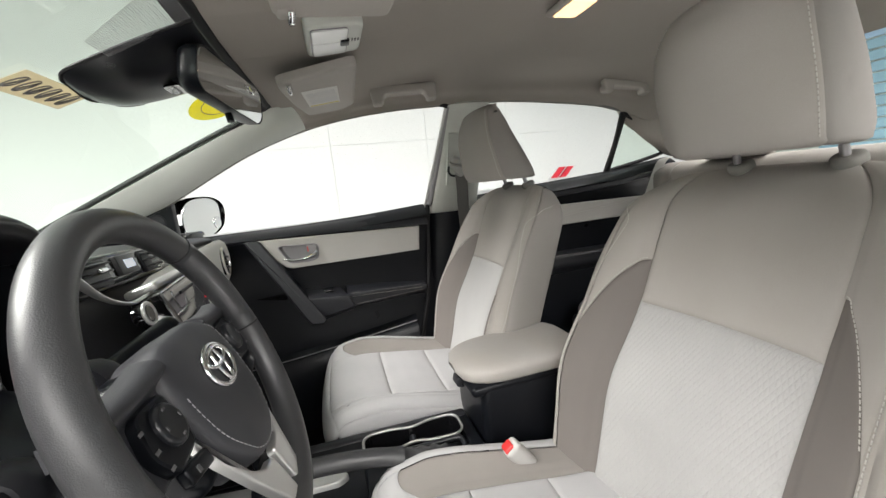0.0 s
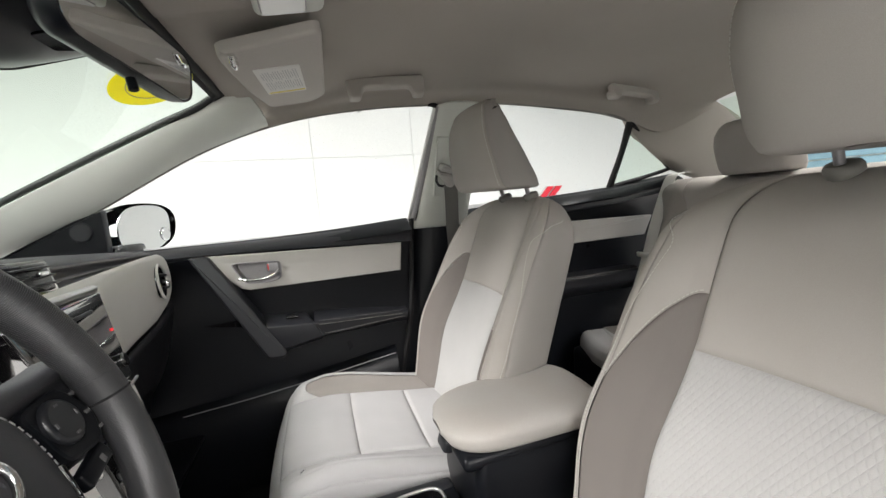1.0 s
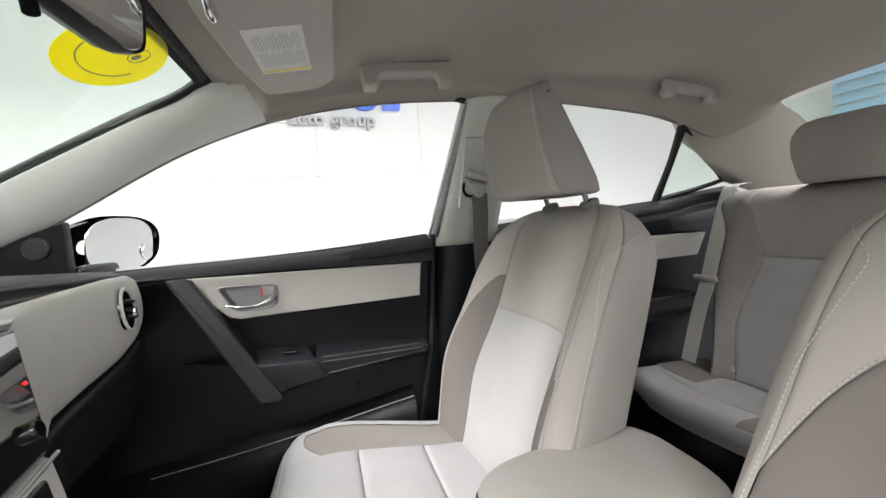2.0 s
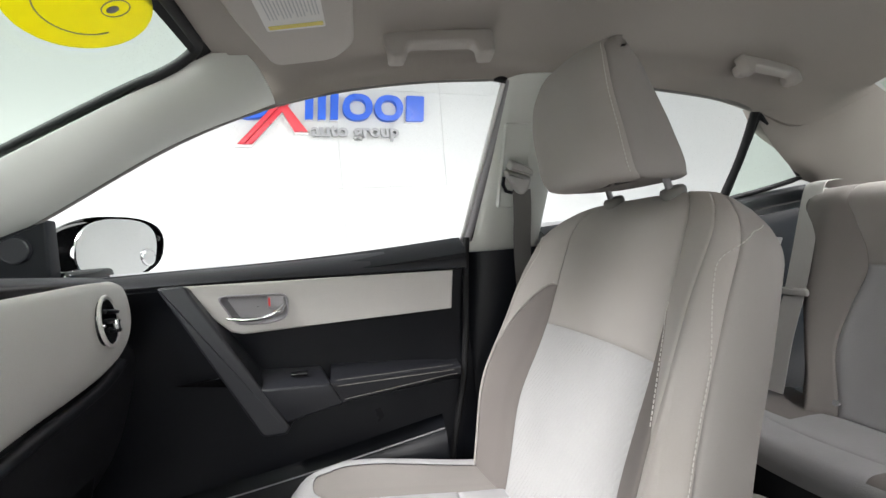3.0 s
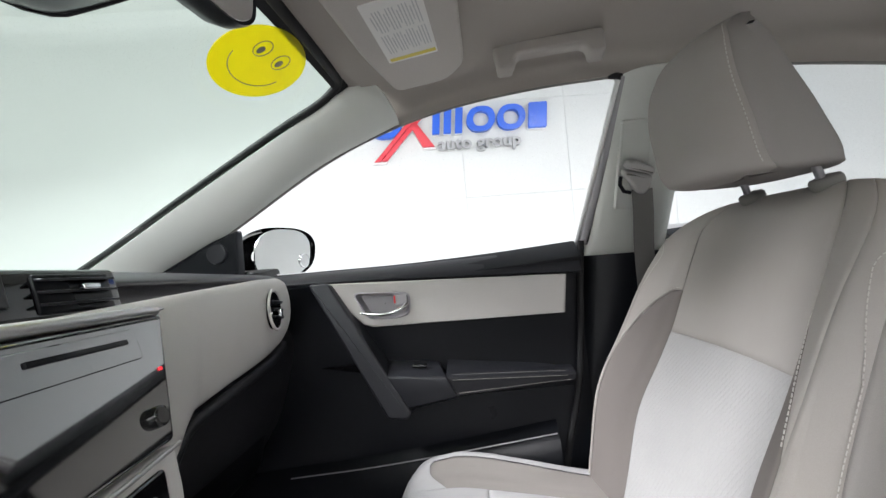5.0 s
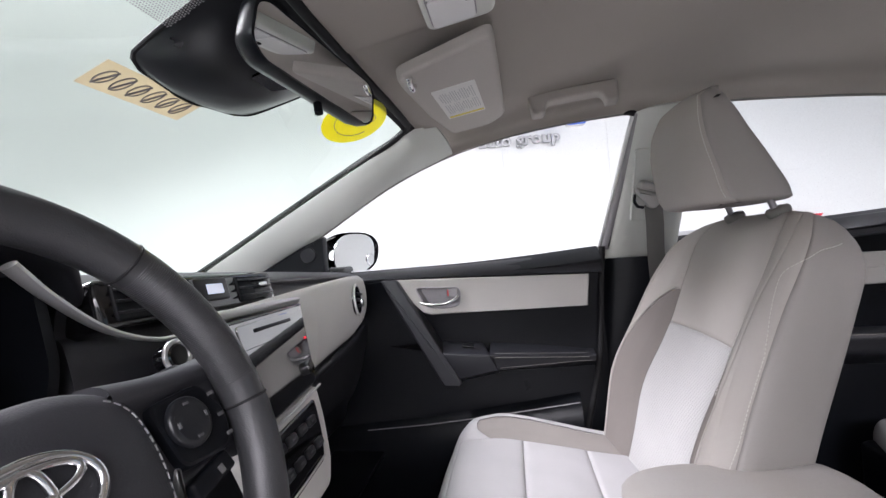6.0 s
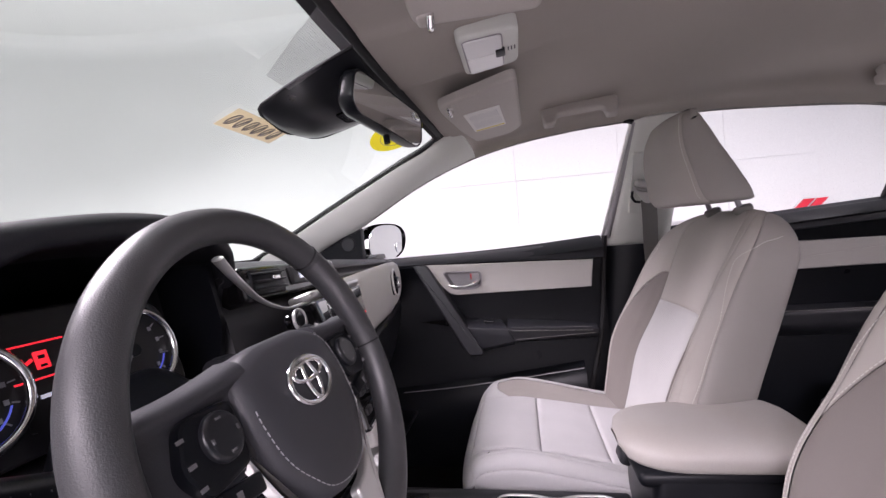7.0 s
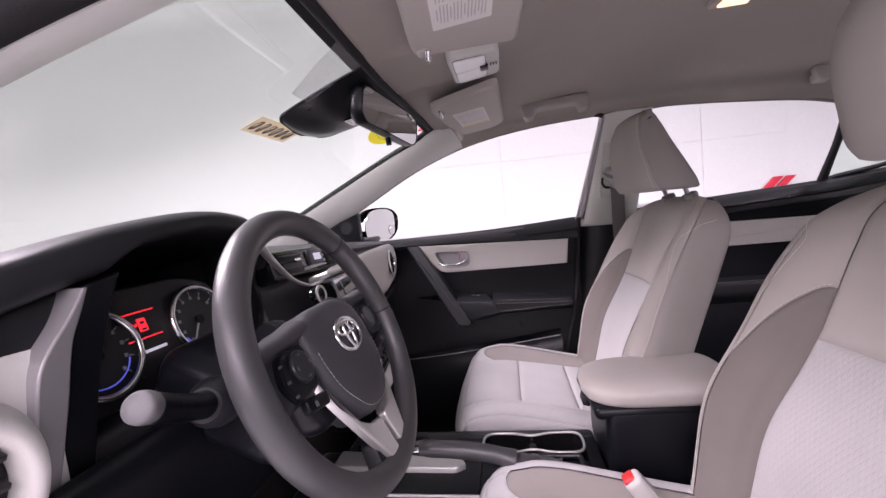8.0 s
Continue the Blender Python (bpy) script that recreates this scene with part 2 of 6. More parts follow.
def sheet(name, P, mat, parent=None, label="", thick=0.0, smooth=40, closed=False):
    """A sheet over a grid of points; thick pushes its back away from the cabin and closes the rim."""
    P = np.asarray(P, float)
    nu, nv = P.shape[:2]
    idx = np.arange(nu * nv).reshape(nu, nv)
    faces = []
    rows = nu if closed else nu - 1
    for i in range(rows):
        k = (i + 1) % nu
        for j in range(nv - 1):
            faces.append((idx[i, j], idx[k, j], idx[k, j + 1], idx[i, j + 1]))
    verts = P.reshape(-1, 3)
    if thick:
        n_ = normals(P)
        side = np.sign((n_ * (P - CABIN)).sum(2).mean()) or 1.0
        back = (P + n_ * side * thick).reshape(-1, 3)
        n = nu * nv
        verts = np.vstack([verts, back])
        faces += [tuple(n + v for v in reversed(f)) for f in faces]
        rim = [*idx[:, 0], *idx[-1, 1:], *idx[-2::-1, -1], *idx[0, -2:0:-1]]
        faces += [(rim[i], rim[(i + 1) % len(rim)], n + rim[(i + 1) % len(rim)], n + rim[i]) for i in range(len(rim))]
    return mesh(name, verts, [tuple(map(int, f)) for f in faces], mat, parent, label, smooth)


def tube(name, path, radius, mat, parent=None, label="", sides=12, closed=False, squash=1.0, up=(0, 0, 1), smooth=50):
    """A swept rod; radius may vary along it; squash flattens it along up."""
    p = np.asarray(path, float)
    n = len(p)
    r = np.broadcast_to(np.asarray(radius, float), (n,))
    tan = np.roll(p, -1, 0) - np.roll(p, 1, 0) if closed else np.gradient(p, axis=0)
    tan /= np.linalg.norm(tan, axis=1, keepdims=True)
    a = np.cross(tan, np.asarray(up, float))
    a /= np.linalg.norm(a, axis=1, keepdims=True) + 1e-9
    b = np.cross(tan, a)
    ang = np.linspace(0, 2 * math.pi, sides, endpoint=False)
    ring = p[:, None] + r[:, None, None] * (a[:, None] * np.cos(ang)[None, :, None] + squash * b[:, None] * np.sin(ang)[None, :, None])
    idx = np.arange(n * sides).reshape(n, sides)
    faces = [(idx[i, j], idx[(i + 1) % n, j], idx[(i + 1) % n, (j + 1) % sides], idx[i, (j + 1) % sides])
             for i in range(n if closed else n - 1) for j in range(sides)]
    if not closed:
        faces += [tuple(idx[0]), tuple(idx[-1][::-1])]
    return mesh(name, ring.reshape(-1, 3), [tuple(map(int, f)) for f in faces], mat, parent, label, smooth)


def block(name, size, m, mat, parent=None, label="", bevel=0.006, segs=3):
    """A box with rounded edges, of that size, at the pose m."""
    bm = bmesh.new()
    bmesh.ops.create_cube(bm, size=1)
    bmesh.ops.scale(bm, vec=size, verts=bm.verts)
    if bevel:
        bmesh.ops.bevel(bm, geom=bm.edges[:], offset=min(bevel, 0.49 * min(size)), segments=segs, profile=0.5, affect="EDGES")
    bmesh.ops.transform(bm, matrix=m, verts=bm.verts)
    return part(name, bm, mat, parent, label)


def plate(name, outline, depth, m, mat, parent=None, label="", bevel=0.002, segs=2):
    """A flat outline (x, y), extruded down by depth from z = 0, with rounded upper edges, at the pose m."""
    bm = bmesh.new()
    top = bm.faces.new([bm.verts.new((float(x), float(y), 0)) for x, y in outline])
    out = bmesh.ops.extrude_face_region(bm, geom=[top])
    low = [g for g in out["geom"] if isinstance(g, bmesh.types.BMVert)]
    bmesh.ops.translate(bm, vec=(0, 0, -depth), verts=low)
    if bevel:
        edges = [e for e in bm.edges if all(abs(v.co.z) < 1e-9 for v in e.verts)]
        bmesh.ops.bevel(bm, geom=edges, offset=bevel, segments=segs, profile=0.5, affect="EDGES")
    bmesh.ops.transform(bm, matrix=m, verts=bm.verts)
    ob = part(name, bm, mat, parent, label, 35)
    for f in ob.data.polygons:
        if len(f.vertices) > 6:
            f.use_smooth = False
    return ob


def rounded(w, h, r, n=6):
    """A rounded rectangle as an outline round the origin."""
    out = []
    for cx, cy, a0 in ((w / 2 - r, h / 2 - r, 0), (-w / 2 + r, h / 2 - r, 90), (-w / 2 + r, -h / 2 + r, 180), (w / 2 - r, -h / 2 + r, 270)):
        out += [(cx + r * math.cos(radians(a0 + 90 * k / n)), cy + r * math.sin(radians(a0 + 90 * k / n))) for k in range(n + 1)]
    return out


def soft_poly(points, r=0.01, n=4):
    """A polygon (x, y) with its corners rounded."""
    p = np.asarray(points, float)
    out = []
    for i in range(len(p)):
        a, b, c = p[i - 1], p[i], p[(i + 1) % len(p)]
        u, v = a - b, c - b
        lu, lv = np.linalg.norm(u), np.linalg.norm(v)
        k = min(r, 0.45 * lu, 0.45 * lv)
        s, e = b + u / lu * k, b + v / lv * k
        for t in np.linspace(0, 1, n + 1):
            out.append((1 - t) ** 2 * s + 2 * t * (1 - t) * b + t * t * e)
    return [tuple(q) for q in out]


def basis(origin, ex, ey):
    """A pose whose x and y axes lie along ex and ey."""
    x = Vector(ex).normalized()
    z = x.cross(Vector(ey)).normalized()
    y = z.cross(x)
    return Matrix(((x[0], y[0], z[0], origin[0]), (x[1], y[1], z[1], origin[1]), (x[2], y[2], z[2], origin[2]), (0, 0, 0, 1)))


def interp(x, pts):
    """A smooth curve through (x, value...) rows, sorted by x."""
    p = np.asarray(pts, float)
    x = np.atleast_1d(np.asarray(x, float))
    out = []
    for k in range(1, p.shape[1]):
        m = np.gradient(p[:, k], p[:, 0])
        i = np.clip(np.searchsorted(p[:, 0], x) - 1, 0, len(p) - 2)
        h = p[i + 1, 0] - p[i, 0]
        t = np.clip((x - p[i, 0]) / h, 0, 1)
        out.append((2 * t ** 3 - 3 * t ** 2 + 1) * p[i, k] + (t ** 3 - 2 * t ** 2 + t) * h * m[i]
                   + (-2 * t ** 3 + 3 * t ** 2) * p[i + 1, k] + (t ** 3 - t ** 2) * h * m[i + 1])
    return out[0] if len(out) == 1 else np.stack(out, -1)


def mirrored(P):
    return np.asarray(P, float) * V(1, -1, 1)


def stitches(name, pts, parent, step=0.0062, size=0.0007, mat=None):
    """A row of short raised stitches along a line."""
    p = np.asarray(pts, float)
    d = np.concatenate([[0], np.cumsum(np.linalg.norm(np.diff(p, axis=0), axis=1))])
    verts, faces = [], []
    for s in np.arange(0.002, d[-1] - 0.004, step):
        q = [np.array([np.interp(s + k, d, p[:, i]) for i in range(3)]) for k in (0, 0.0042)]
        t = q[1] - q[0]
        t /= np.linalg.norm(t) + 1e-9
        x = np.cross(t, V(0.3, 0.5, 0.8))
        x /= np.linalg.norm(x)
        y = np.cross(t, x)
        k = len(verts)
        for c in q:
            verts += [c + size * (x * cx + y * cy) for cx, cy in ((1, 0), (0, 1), (-1, 0), (0, -1))]
        faces += [(k + i, k + (i + 1) % 4, k + 4 + (i + 1) % 4, k + 4 + i) for i in range(4)] + [(k, k + 1, k + 2, k + 3), (k + 7, k + 6, k + 5, k + 4)]
    return mesh(name, verts, faces, mat or STITCH, parent, "pale stitching")


# ---- the studio round the car ----
def slab(name, size, m, mat, label, category, bevel=0.0):
    ob = block(name, size, m, mat, None, "", bevel)
    return tagged(ob, label, category, kind="structure")


WALL_TURN = 6.5
slab("ground", (16, 16, 0.1), pose(0, 0, -0.05), STUDIO_FLOOR, "pale grey smooth studio floor", "floor")
wall_m = pose(0, 4.4, 0, 0, 0, WALL_TURN)


def studio_shell(x0, x1, y0, y1, height, r):
    """One seamless wall round the studio, with rounded corners, curving into the ceiling."""
    o = np.array(soft_poly([(x0, y0), (x1, y0), (x1, y1 + x1 * math.tan(radians(WALL_TURN))), (x0, y1 + x0 * math.tan(radians(WALL_TURN)))], r, 10))
    c = o.mean(0)
    rows = []
    for z, k in ((-0.02, 0), (1.0, 0), (2.0, 0), (height - 0.25, 0), (height - 0.10, 0.03), (height - 0.03, 0.10), (height + 0.005, 0.25)):
        d = o - c
        q = o - d / np.linalg.norm(d, axis=1, keepdims=True) * k
        rows.append(np.stack([q[:, 0], q[:, 1], np.full(len(q), z)], -1))
    P = np.array(rows)
    return np.concatenate([P, P[:, :1]], 1)


cyc = sheet("wall_studio", studio_shell(-7.0, 6.4, -4.6, 4.4, CEIL, 3.0), WALL, None, "", 0.12, 60)
tagged(cyc, "seamless white studio wall with rounded corners", "wall", kind="structure")
slab("ceiling", (16, 14, 0.1), pose(0, 0, CEIL + 0.052), WALL, "white studio ceiling", "ceiling")

# ---- the curves that the body shell follows: x, y, z on the passenger side ----
WIN_TOP = [(-0.66, 0.742, 1.035), (-0.498, 0.702, 1.103), (-0.248, 0.641, 1.222), (-0.072, 0.609, 1.283), (0.078, 0.593, 1.314),
           (0.244, 0.585, 1.331), (0.396, 0.583, 1.337), (0.55, 0.592, 1.342), (0.647, 0.602, 1.343), (0.802, 0.612, 1.334), (1.032, 0.628, 1.313), (1.163, 0.642, 1.287)]
WS_EDGE = [(-0.95, 0.70, 1.0), (-0.79, 0.677, 1.072), (-0.561, 0.62, 1.167), (-0.29, 0.554, 1.277), (-0.123, 0.512, 1.351)]
HEADER = [(-0.123, 0.512, 1.351), (-0.135, 0.40, 1.350), (-0.145, 0.2, 1.352), (-0.15, 0.0, 1.353)]
ROOF_MID = [(-0.15, 1.353), (0.0, 1.368), (0.2, 1.402), (0.5, 1.420), (0.9, 1.420), (1.3, 1.400), (1.52, 1.36)]


def win_top(x):
    return interp(x, [(a, b, c) for a, b, c in WIN_TOP])


# ---- headliner: one moulded sheet from the windscreen header to the rear window ----
def headliner():
    xs = np.concatenate([np.linspace(-0.06, 1.19, 60), np.linspace(1.2, 1.50, 14)])
    rows = []
    edge = [(-0.06, 0.607, 1.286)] + WIN_TOP[4:] + [(1.30, 0.63, 1.24), (1.50, 0.585, 1.31)]
    for x in xs:
        ye, ze = interp(x, edge)[0]
        zc = interp(x, ROOF_MID)[0]
        s = np.sin(np.linspace(-1, 1, 181) * math.pi / 2)
        a = np.abs(s)
        drop = 1 - (1 - a ** 4.2) ** (1 / 4.2)
        z = zc - 0.012 * a ** 2 + (ze - zc + 0.012) * drop
        front = max(0.0, 1 - (x + 0.06) / 0.25)
        xx = x - front * 0.085 * (1 - a ** 4)
        ease = lambda k: np.clip(k, 0, 1) ** 2 * (3 - 2 * np.clip(k, 0, 1))
        pad = 0.009 * ease((0.112 + 0.10 * np.clip(-xx, 0, 1) - np.abs(ye * s)) / 0.016) * ease((0.26 - xx) / 0.16)
        rows.append(np.stack([xx, ye * s, z - pad], -1))
    return np.array(rows)


roof = sheet("headliner", headliner()[:, ::-1], HEADLINER, None, "", 0.012)
tagged(roof, "warm grey cloth headliner over the cabin", "headliner", kind="structure")
outer = headliner()[:, ::-1] + V(0, 0, 0.075)
car_roof = sheet("roof_panel", outer, PAINT, None, "", 0.01)
tagged(car_roof, "white painted car roof panel", "car roof", kind="structure")


# ---- pillars ----
def pillar_strip(a, b, n=40, m=14, bulge=0.018, centre=(0.1, 0.0, 0.9)):
    A, B = spline(a, n), spline(b, n)
    t = np.linspace(0, 1, m)
    P = A[:, None] * (1 - t)[None, :, None] + B[:, None] * t[None, :, None]
    inward = V(*centre) - P.mean(axis=(0, 1))
    inward /= np.linalg.norm(inward)
    return P + inward * (bulge * np.sin(math.pi * t) ** 0.7)[None, :, None]


A_LOW = [(-0.78, 0.755, 0.985), (-0.66, 0.742, 1.035), (-0.498, 0.702, 1.103), (-0.248, 0.641, 1.222), (-0.072, 0.609, 1.283), (-0.045, 0.606, 1.291)]
A_UP = [(-0.95, 0.70, 1.0), (-0.79, 0.677, 1.072), (-0.561, 0.62, 1.167), (-0.29, 0.554, 1.277), (-0.145, 0.519, 1.338), (-0.085, 0.511, 1.360)]
for side, tag in ((1, "passenger"), (-1, "driver")):
    P = pillar_strip(A_UP, A_LOW, bulge=0.018) * V(1, side, 1)
    if side < 0:
        P = P + V(0, 0.030, -0.020)
    ob = sheet("pillar_trim", P if side < 0 else P[:, ::-1], PILLAR, None, "", 0.012)
    tagged(ob, f"pale grey moulded windscreen pillar trim on the {tag} side", "pillar trim", kind="structure")
    if side < 0:
        rim = spline(A_LOW, 40) * V(1, side, 1) + V(0, 0.014, -0.004)
        ob = tube("door_gap_seal", rim, 0.022, RUBBER, None, "", 10)
        tagged(ob, "black rubber door seal along the open driver door frame", "seal", kind="structure")
    # belt pillar: pale upper trim with its belt slot panel, black lower trim
    bp = thing("pillar_post", (0.45, side * 0.66, 0.3), f"centre pillar with pale upper and black lower trim on the {tag} side", "pillar trim", kind="structure")
    zz = np.linspace(0.965, 1.332, 24)
    rows = []
    for z in zz:
        k = (z - 0.965) / 0.38
        yo = 0.752 - 0.515 * (z - 1.0) if z > 0.96 else 0.755
        x0, x1 = 0.352 + 0.075 * k - 0.0 * k, 0.555 + 0.02 * k
        t = np.linspace(0, 1, 16)
        y = yo - 0.012 - 0.03 * np.sin(math.pi * np.clip(t * 1.02, 0, 1)) ** 0.45
        rows.append(np.stack([x0 + (x1 - x0) * t, y, np.full(16, z)], -1))
    P = np.array(rows) * V(1, side, 1)
    sheet("upper_trim", P if side > 0 else P[:, ::-1], PILLAR, bp, "", 0.02)
    rows = []
    for z in np.linspace(0.22, 0.968, 30):
        t = np.linspace(0, 1, 14)
        lean = (0.963 - z) * 0.14
        y = 0.747 - 0.036 * np.sin(math.pi * np.clip(t, 0, 1)) ** 0.4 - 0.06 * (0.968 - z)
        rows.append(np.stack([0.357 - lean + 0.20 * t, y, np.full(14, z)], -1))
    P = np.array(rows) * V(1, side, 1)
    sheet("lower_trim", P if side > 0 else P[:, ::-1], BLACK, bp, "black plastic lower trim", 0.02)

# black band of the windscreen along its upper edge, and the pane itself

def screen_grid(nu=41, nv=24, out=0.0):
    rows = []
    side_line = spline(WS_EDGE[::-1], nv)
    for k in range(nv):
        ex, ey, ez = side_line[k]
        f = k / (nv - 1)
        mx = -0.15 + (-1.06 + 0.15) * f
        mz = 1.353 + (1.0 - 1.353) * f + 0.035 * math.sin(math.pi * f)
        s = np.linspace(-1, 1, nu)
        a = s ** 2
        rows.append(np.stack([mx + (ex - mx) * a, ey * s, mz + (ez - mz) * a + out + 0.03 * (1 - f) ** 4 * (1 - np.abs(s) ** 4)], -1))
    return np.array(rows)


SCREEN = screen_grid()
pane = sheet("windscreen", SCREEN, GLASS_GREEN)
pane.visible_shadow = False
tagged(pane, "green tinted curved windscreen glass", "windscreen", kind="structure")
band = sheet("screen_band", SCREEN[:2, :] * 1.0 + V(0, 0, -0.004), RUBBER)
tagged(band, "black band along the top of the windscreen", "trim", kind="structure")
half_seal = spline([np.array(q) + V(-0.012, 0, 0.006) for q in WS_EDGE[:4]] + [(-0.205, 0.530, 1.318), (-0.165, 0.518, 1.337), (-0.140, 0.492, 1.347), (-0.138, 0.455, 1.349), (-0.140, 0.36, 1.350), (-0.146, 0.2, 1.352), (-0.15, 0.0, 1.353)], 90)
seal = tube("screen_seal", np.vstack([half_seal, mirrored(half_seal)[::-1][1:]]), 0.0085, RUBBER, None, "", 10)
lead = headliner()[0]
lead = lead[np.argsort(lead[:, 1])]
rows = []
for y in np.linspace(-0.545, 0.545, 61):
    xs_, zs_ = interp(abs(y), [(0.0, -0.150, 1.3535), (0.36, -0.140, 1.3505), (0.455, -0.138, 1.3495), (0.492, -0.140, 1.3475), (0.518, -0.160, 1.340), (0.56, -0.20, 1.318)])[0]
    xb, zb = np.interp(y, lead[:, 1], lead[:, 0]) + 0.014, np.interp(y, lead[:, 1], lead[:, 2]) + 0.004
    t = np.linspace(0, 1, 6)
    rows.append(np.stack([xs_ + (xb - xs_) * t, np.full(6, y), zs_ + 0.003 + (zb - zs_ - 0.003) * t], -1))
fillet = sheet("header_trim", np.array(rows), HEADLINER, None, "", 0.006)
tagged(fillet, "warm grey cloth edge above the windscreen", "trim", kind="structure")
tagged(seal, "black seal round the windscreen with rounded upper corners", "seal", kind="structure")

# ---- floor pan, firewall, rear shelf and rear window ----
slab("floor_pan", (3.0, 1.44, 0.05), pose(0.6, 0, 0.225), CARPET, "black carpeted car floor", "car floor")
slab("firewall", (0.05, 1.44, 0.85), pose(-0.93, 0, 0.60), CARPET, "black carpeted bulkhead below the dashboard", "bulkhead")
slab("parcel_shelf", (0.62, 1.30, 0.04), pose(1.62, 0, 0.985), CARPET, "dark grey parcel shelf behind the rear seat", "parcel shelf", 0.008)
rw = []
for k in np.linspace(0, 1, 12):
    s = np.linspace(-1, 1, 25)
    rw.append(np.stack([1.50 + 0.46 * k + 0.0 * s - 0.05 * s ** 2 * 0 + 0.02 * (1 - s ** 2), (0.56 + 0.07 * k) * s, 1.352 - 0.33 * k + 0.02 * math.sin(math.pi * k) - 0.02 * s ** 2], -1))
rear_pane = sheet("rear_window", np.array(rw), GLASS_GREEN)
rear_pane.visible_shadow = False
tagged(rear_pane, "tinted rear window glass", "rear window", kind="structure")
for side, tag in ((1, "passenger"), (-1, "driver")):
    up = [(1.16, 0.643, 1.288), (1.30, 0.63, 1.29), (1.43, 0.60, 1.315), (1.50, 0.575, 1.338)]
    mid = [(1.25, 0.665, 1.20), (1.40, 0.66, 1.19), (1.58, 0.625, 1.22), (1.68, 0.59, 1.25)]
    low = [(1.46, 0.74, 1.10), (1.58, 0.70, 1.05), (1.78, 0.66, 1.02), (1.95, 0.62, 1.01)]
    A, B, C = spline(up, 24), spline(mid, 24), spline(low, 24)
    P = np.array([spline([A[i], B[i], C[i]], 20) for i in range(24)]) * V(1, side, 1)
    ob = sheet("rear_pillar_trim", P[:, ::-1] if side > 0 else P, HEADLINER, None, "", 0.03)
    tagged(ob, f"warm grey rear pillar trim beside the rear window on the {tag} side", "pillar trim", kind="structure")


# ---- passenger doors ----
def door_y(z):
    return interp(z, [(0.20, 0.665), (0.40, 0.672), (0.56, 0.685), (0.66, 0.70), (0.80, 0.712), (0.93, 0.70), (0.975, 0.690), (1.0, 0.74), (1.02, 0.76)])


def sill_z(x):
    """The upper edge of the door panel, where the window sinks in."""
    return interp(x, [(-0.75, 0.985), (-0.45, 0.982), (-0.319, 0.983), (-0.133, 0.984), (0.10, 0.992), (0.353, 1.008)])


def door_panel(x0, x1, top, n=40, m=44):
    rows = []
    for x in np.linspace(x0, x1, n):
        zt = float(top(x))
        z = np.linspace(0.21, 1.0, m)
        zz = 0.21 + (z - 0.21) * (zt - 0.21) / 0.79
        swell = 0.045 * np.clip((-0.27 - x) / 0.25, 0, 1) ** 2 * np.exp(-((z - 0.86) / 0.14) ** 2)
        rows.append(np.stack([np.full(m, x), door_y(z) - swell, zz], -1))
    return np.array(rows)




def on_door(y):
    return basis((0, y, 0), (1, 0, 0), (0, 0, 1))


door = thing("door_1", (0.0, 0.72, 0.25), "closed front passenger door with black panel and pale upper insert", "car door", kind="structure")
P = door_panel(-0.72, 0.338, lambda x: sill_z(x)[0])
sheet("door_panel", P[::-1], BLACK, door, "grained black plastic door panel", 0.05)
# pale insert, handle bowl and lever
INSERT = np.array([(-0.285, 0.953), (0.300, 0.932), (0.290, 0.845), (-0.155, 0.843), (-0.178, 0.850)])
bowl_out = soft_poly([(-0.200, 0.926), (-0.064, 0.918), (-0.066, 0.868), (-0.100, 0.860), (-0.166, 0.864)], 0.016, 8)


def loop_at(poly, c, angles):
    """Where rays from c meet a convex outline."""
    q = np.array(poly)
    out = []
    for a in angles:
        d = np.array([math.cos(a), math.sin(a)])
        best = None
        for i in range(len(q)):
            p, e = q[i] - c, q[(i + 1) % len(q)] - q[i]
            den = d[0] * e[1] - d[1] * e[0]
            if abs(den) < 1e-12:
                continue
            r, s = (p[0] * e[1] - p[1] * e[0]) / den, (p[0] * d[1] - p[1] * d[0]) / den
            if r > 0 and -1e-9 <= s <= 1 + 1e-9:
                best = r if best is None else max(best, r)
        out.append(c + d * best)
    return np.array(out)


BOWL = np.array((-0.128, 0.894))
ang = np.unique(np.concatenate([np.linspace(-math.pi, math.pi, 73)[:-1], [math.atan2(*(q - BOWL)[::-1]) for q in INSERT]]))
hole, rim_in = loop_at(bowl_out, BOWL, ang), loop_at(INSERT, BOWL, ang)


def ring_rows(levels):
    P = np.stack([np.stack([q[:, 0], np.full(len(q), y), q[:, 1]], -1) for q, y in levels])
    return np.concatenate([P, P[:, :1]], 1)


edge_in = BOWL + (rim_in - BOWL) * (1 - 0.004 / np.linalg.norm(rim_in - BOWL, axis=1))[:, None]
sheet("insert", ring_rows([(hole, 0.690), (hole, 0.678), (hole + (edge_in - hole) * 0.5, 0.676), (edge_in, 0.676), (rim_in, 0.6785), (rim_in, 0.70)])[::-1], DOOR_PAD, door, "pale grey padded insert", smooth=30)
cap = []
for x in np.linspace(-0.72, 0.335, 40):
    zt = float(sill_z(x)[0])
    t = np.linspace(0, 1, 10)
    zb = float(interp(x, [(-0.75, 0.955), (-0.3, 0.957), (0.335, 0.936)])[0])
    cap.append(np.stack([np.full(10, x), 0.679 + 0.085 * t ** 1.5, zb + (zt - zb) * np.sin(t * math.pi / 2)], -1))
sheet("sill_cap", np.array(cap)[::-1], BLACK_SOFT, door, "soft black window sill cap", 0.012)
sc = lambda k: BOWL + (hole - BOWL) * k
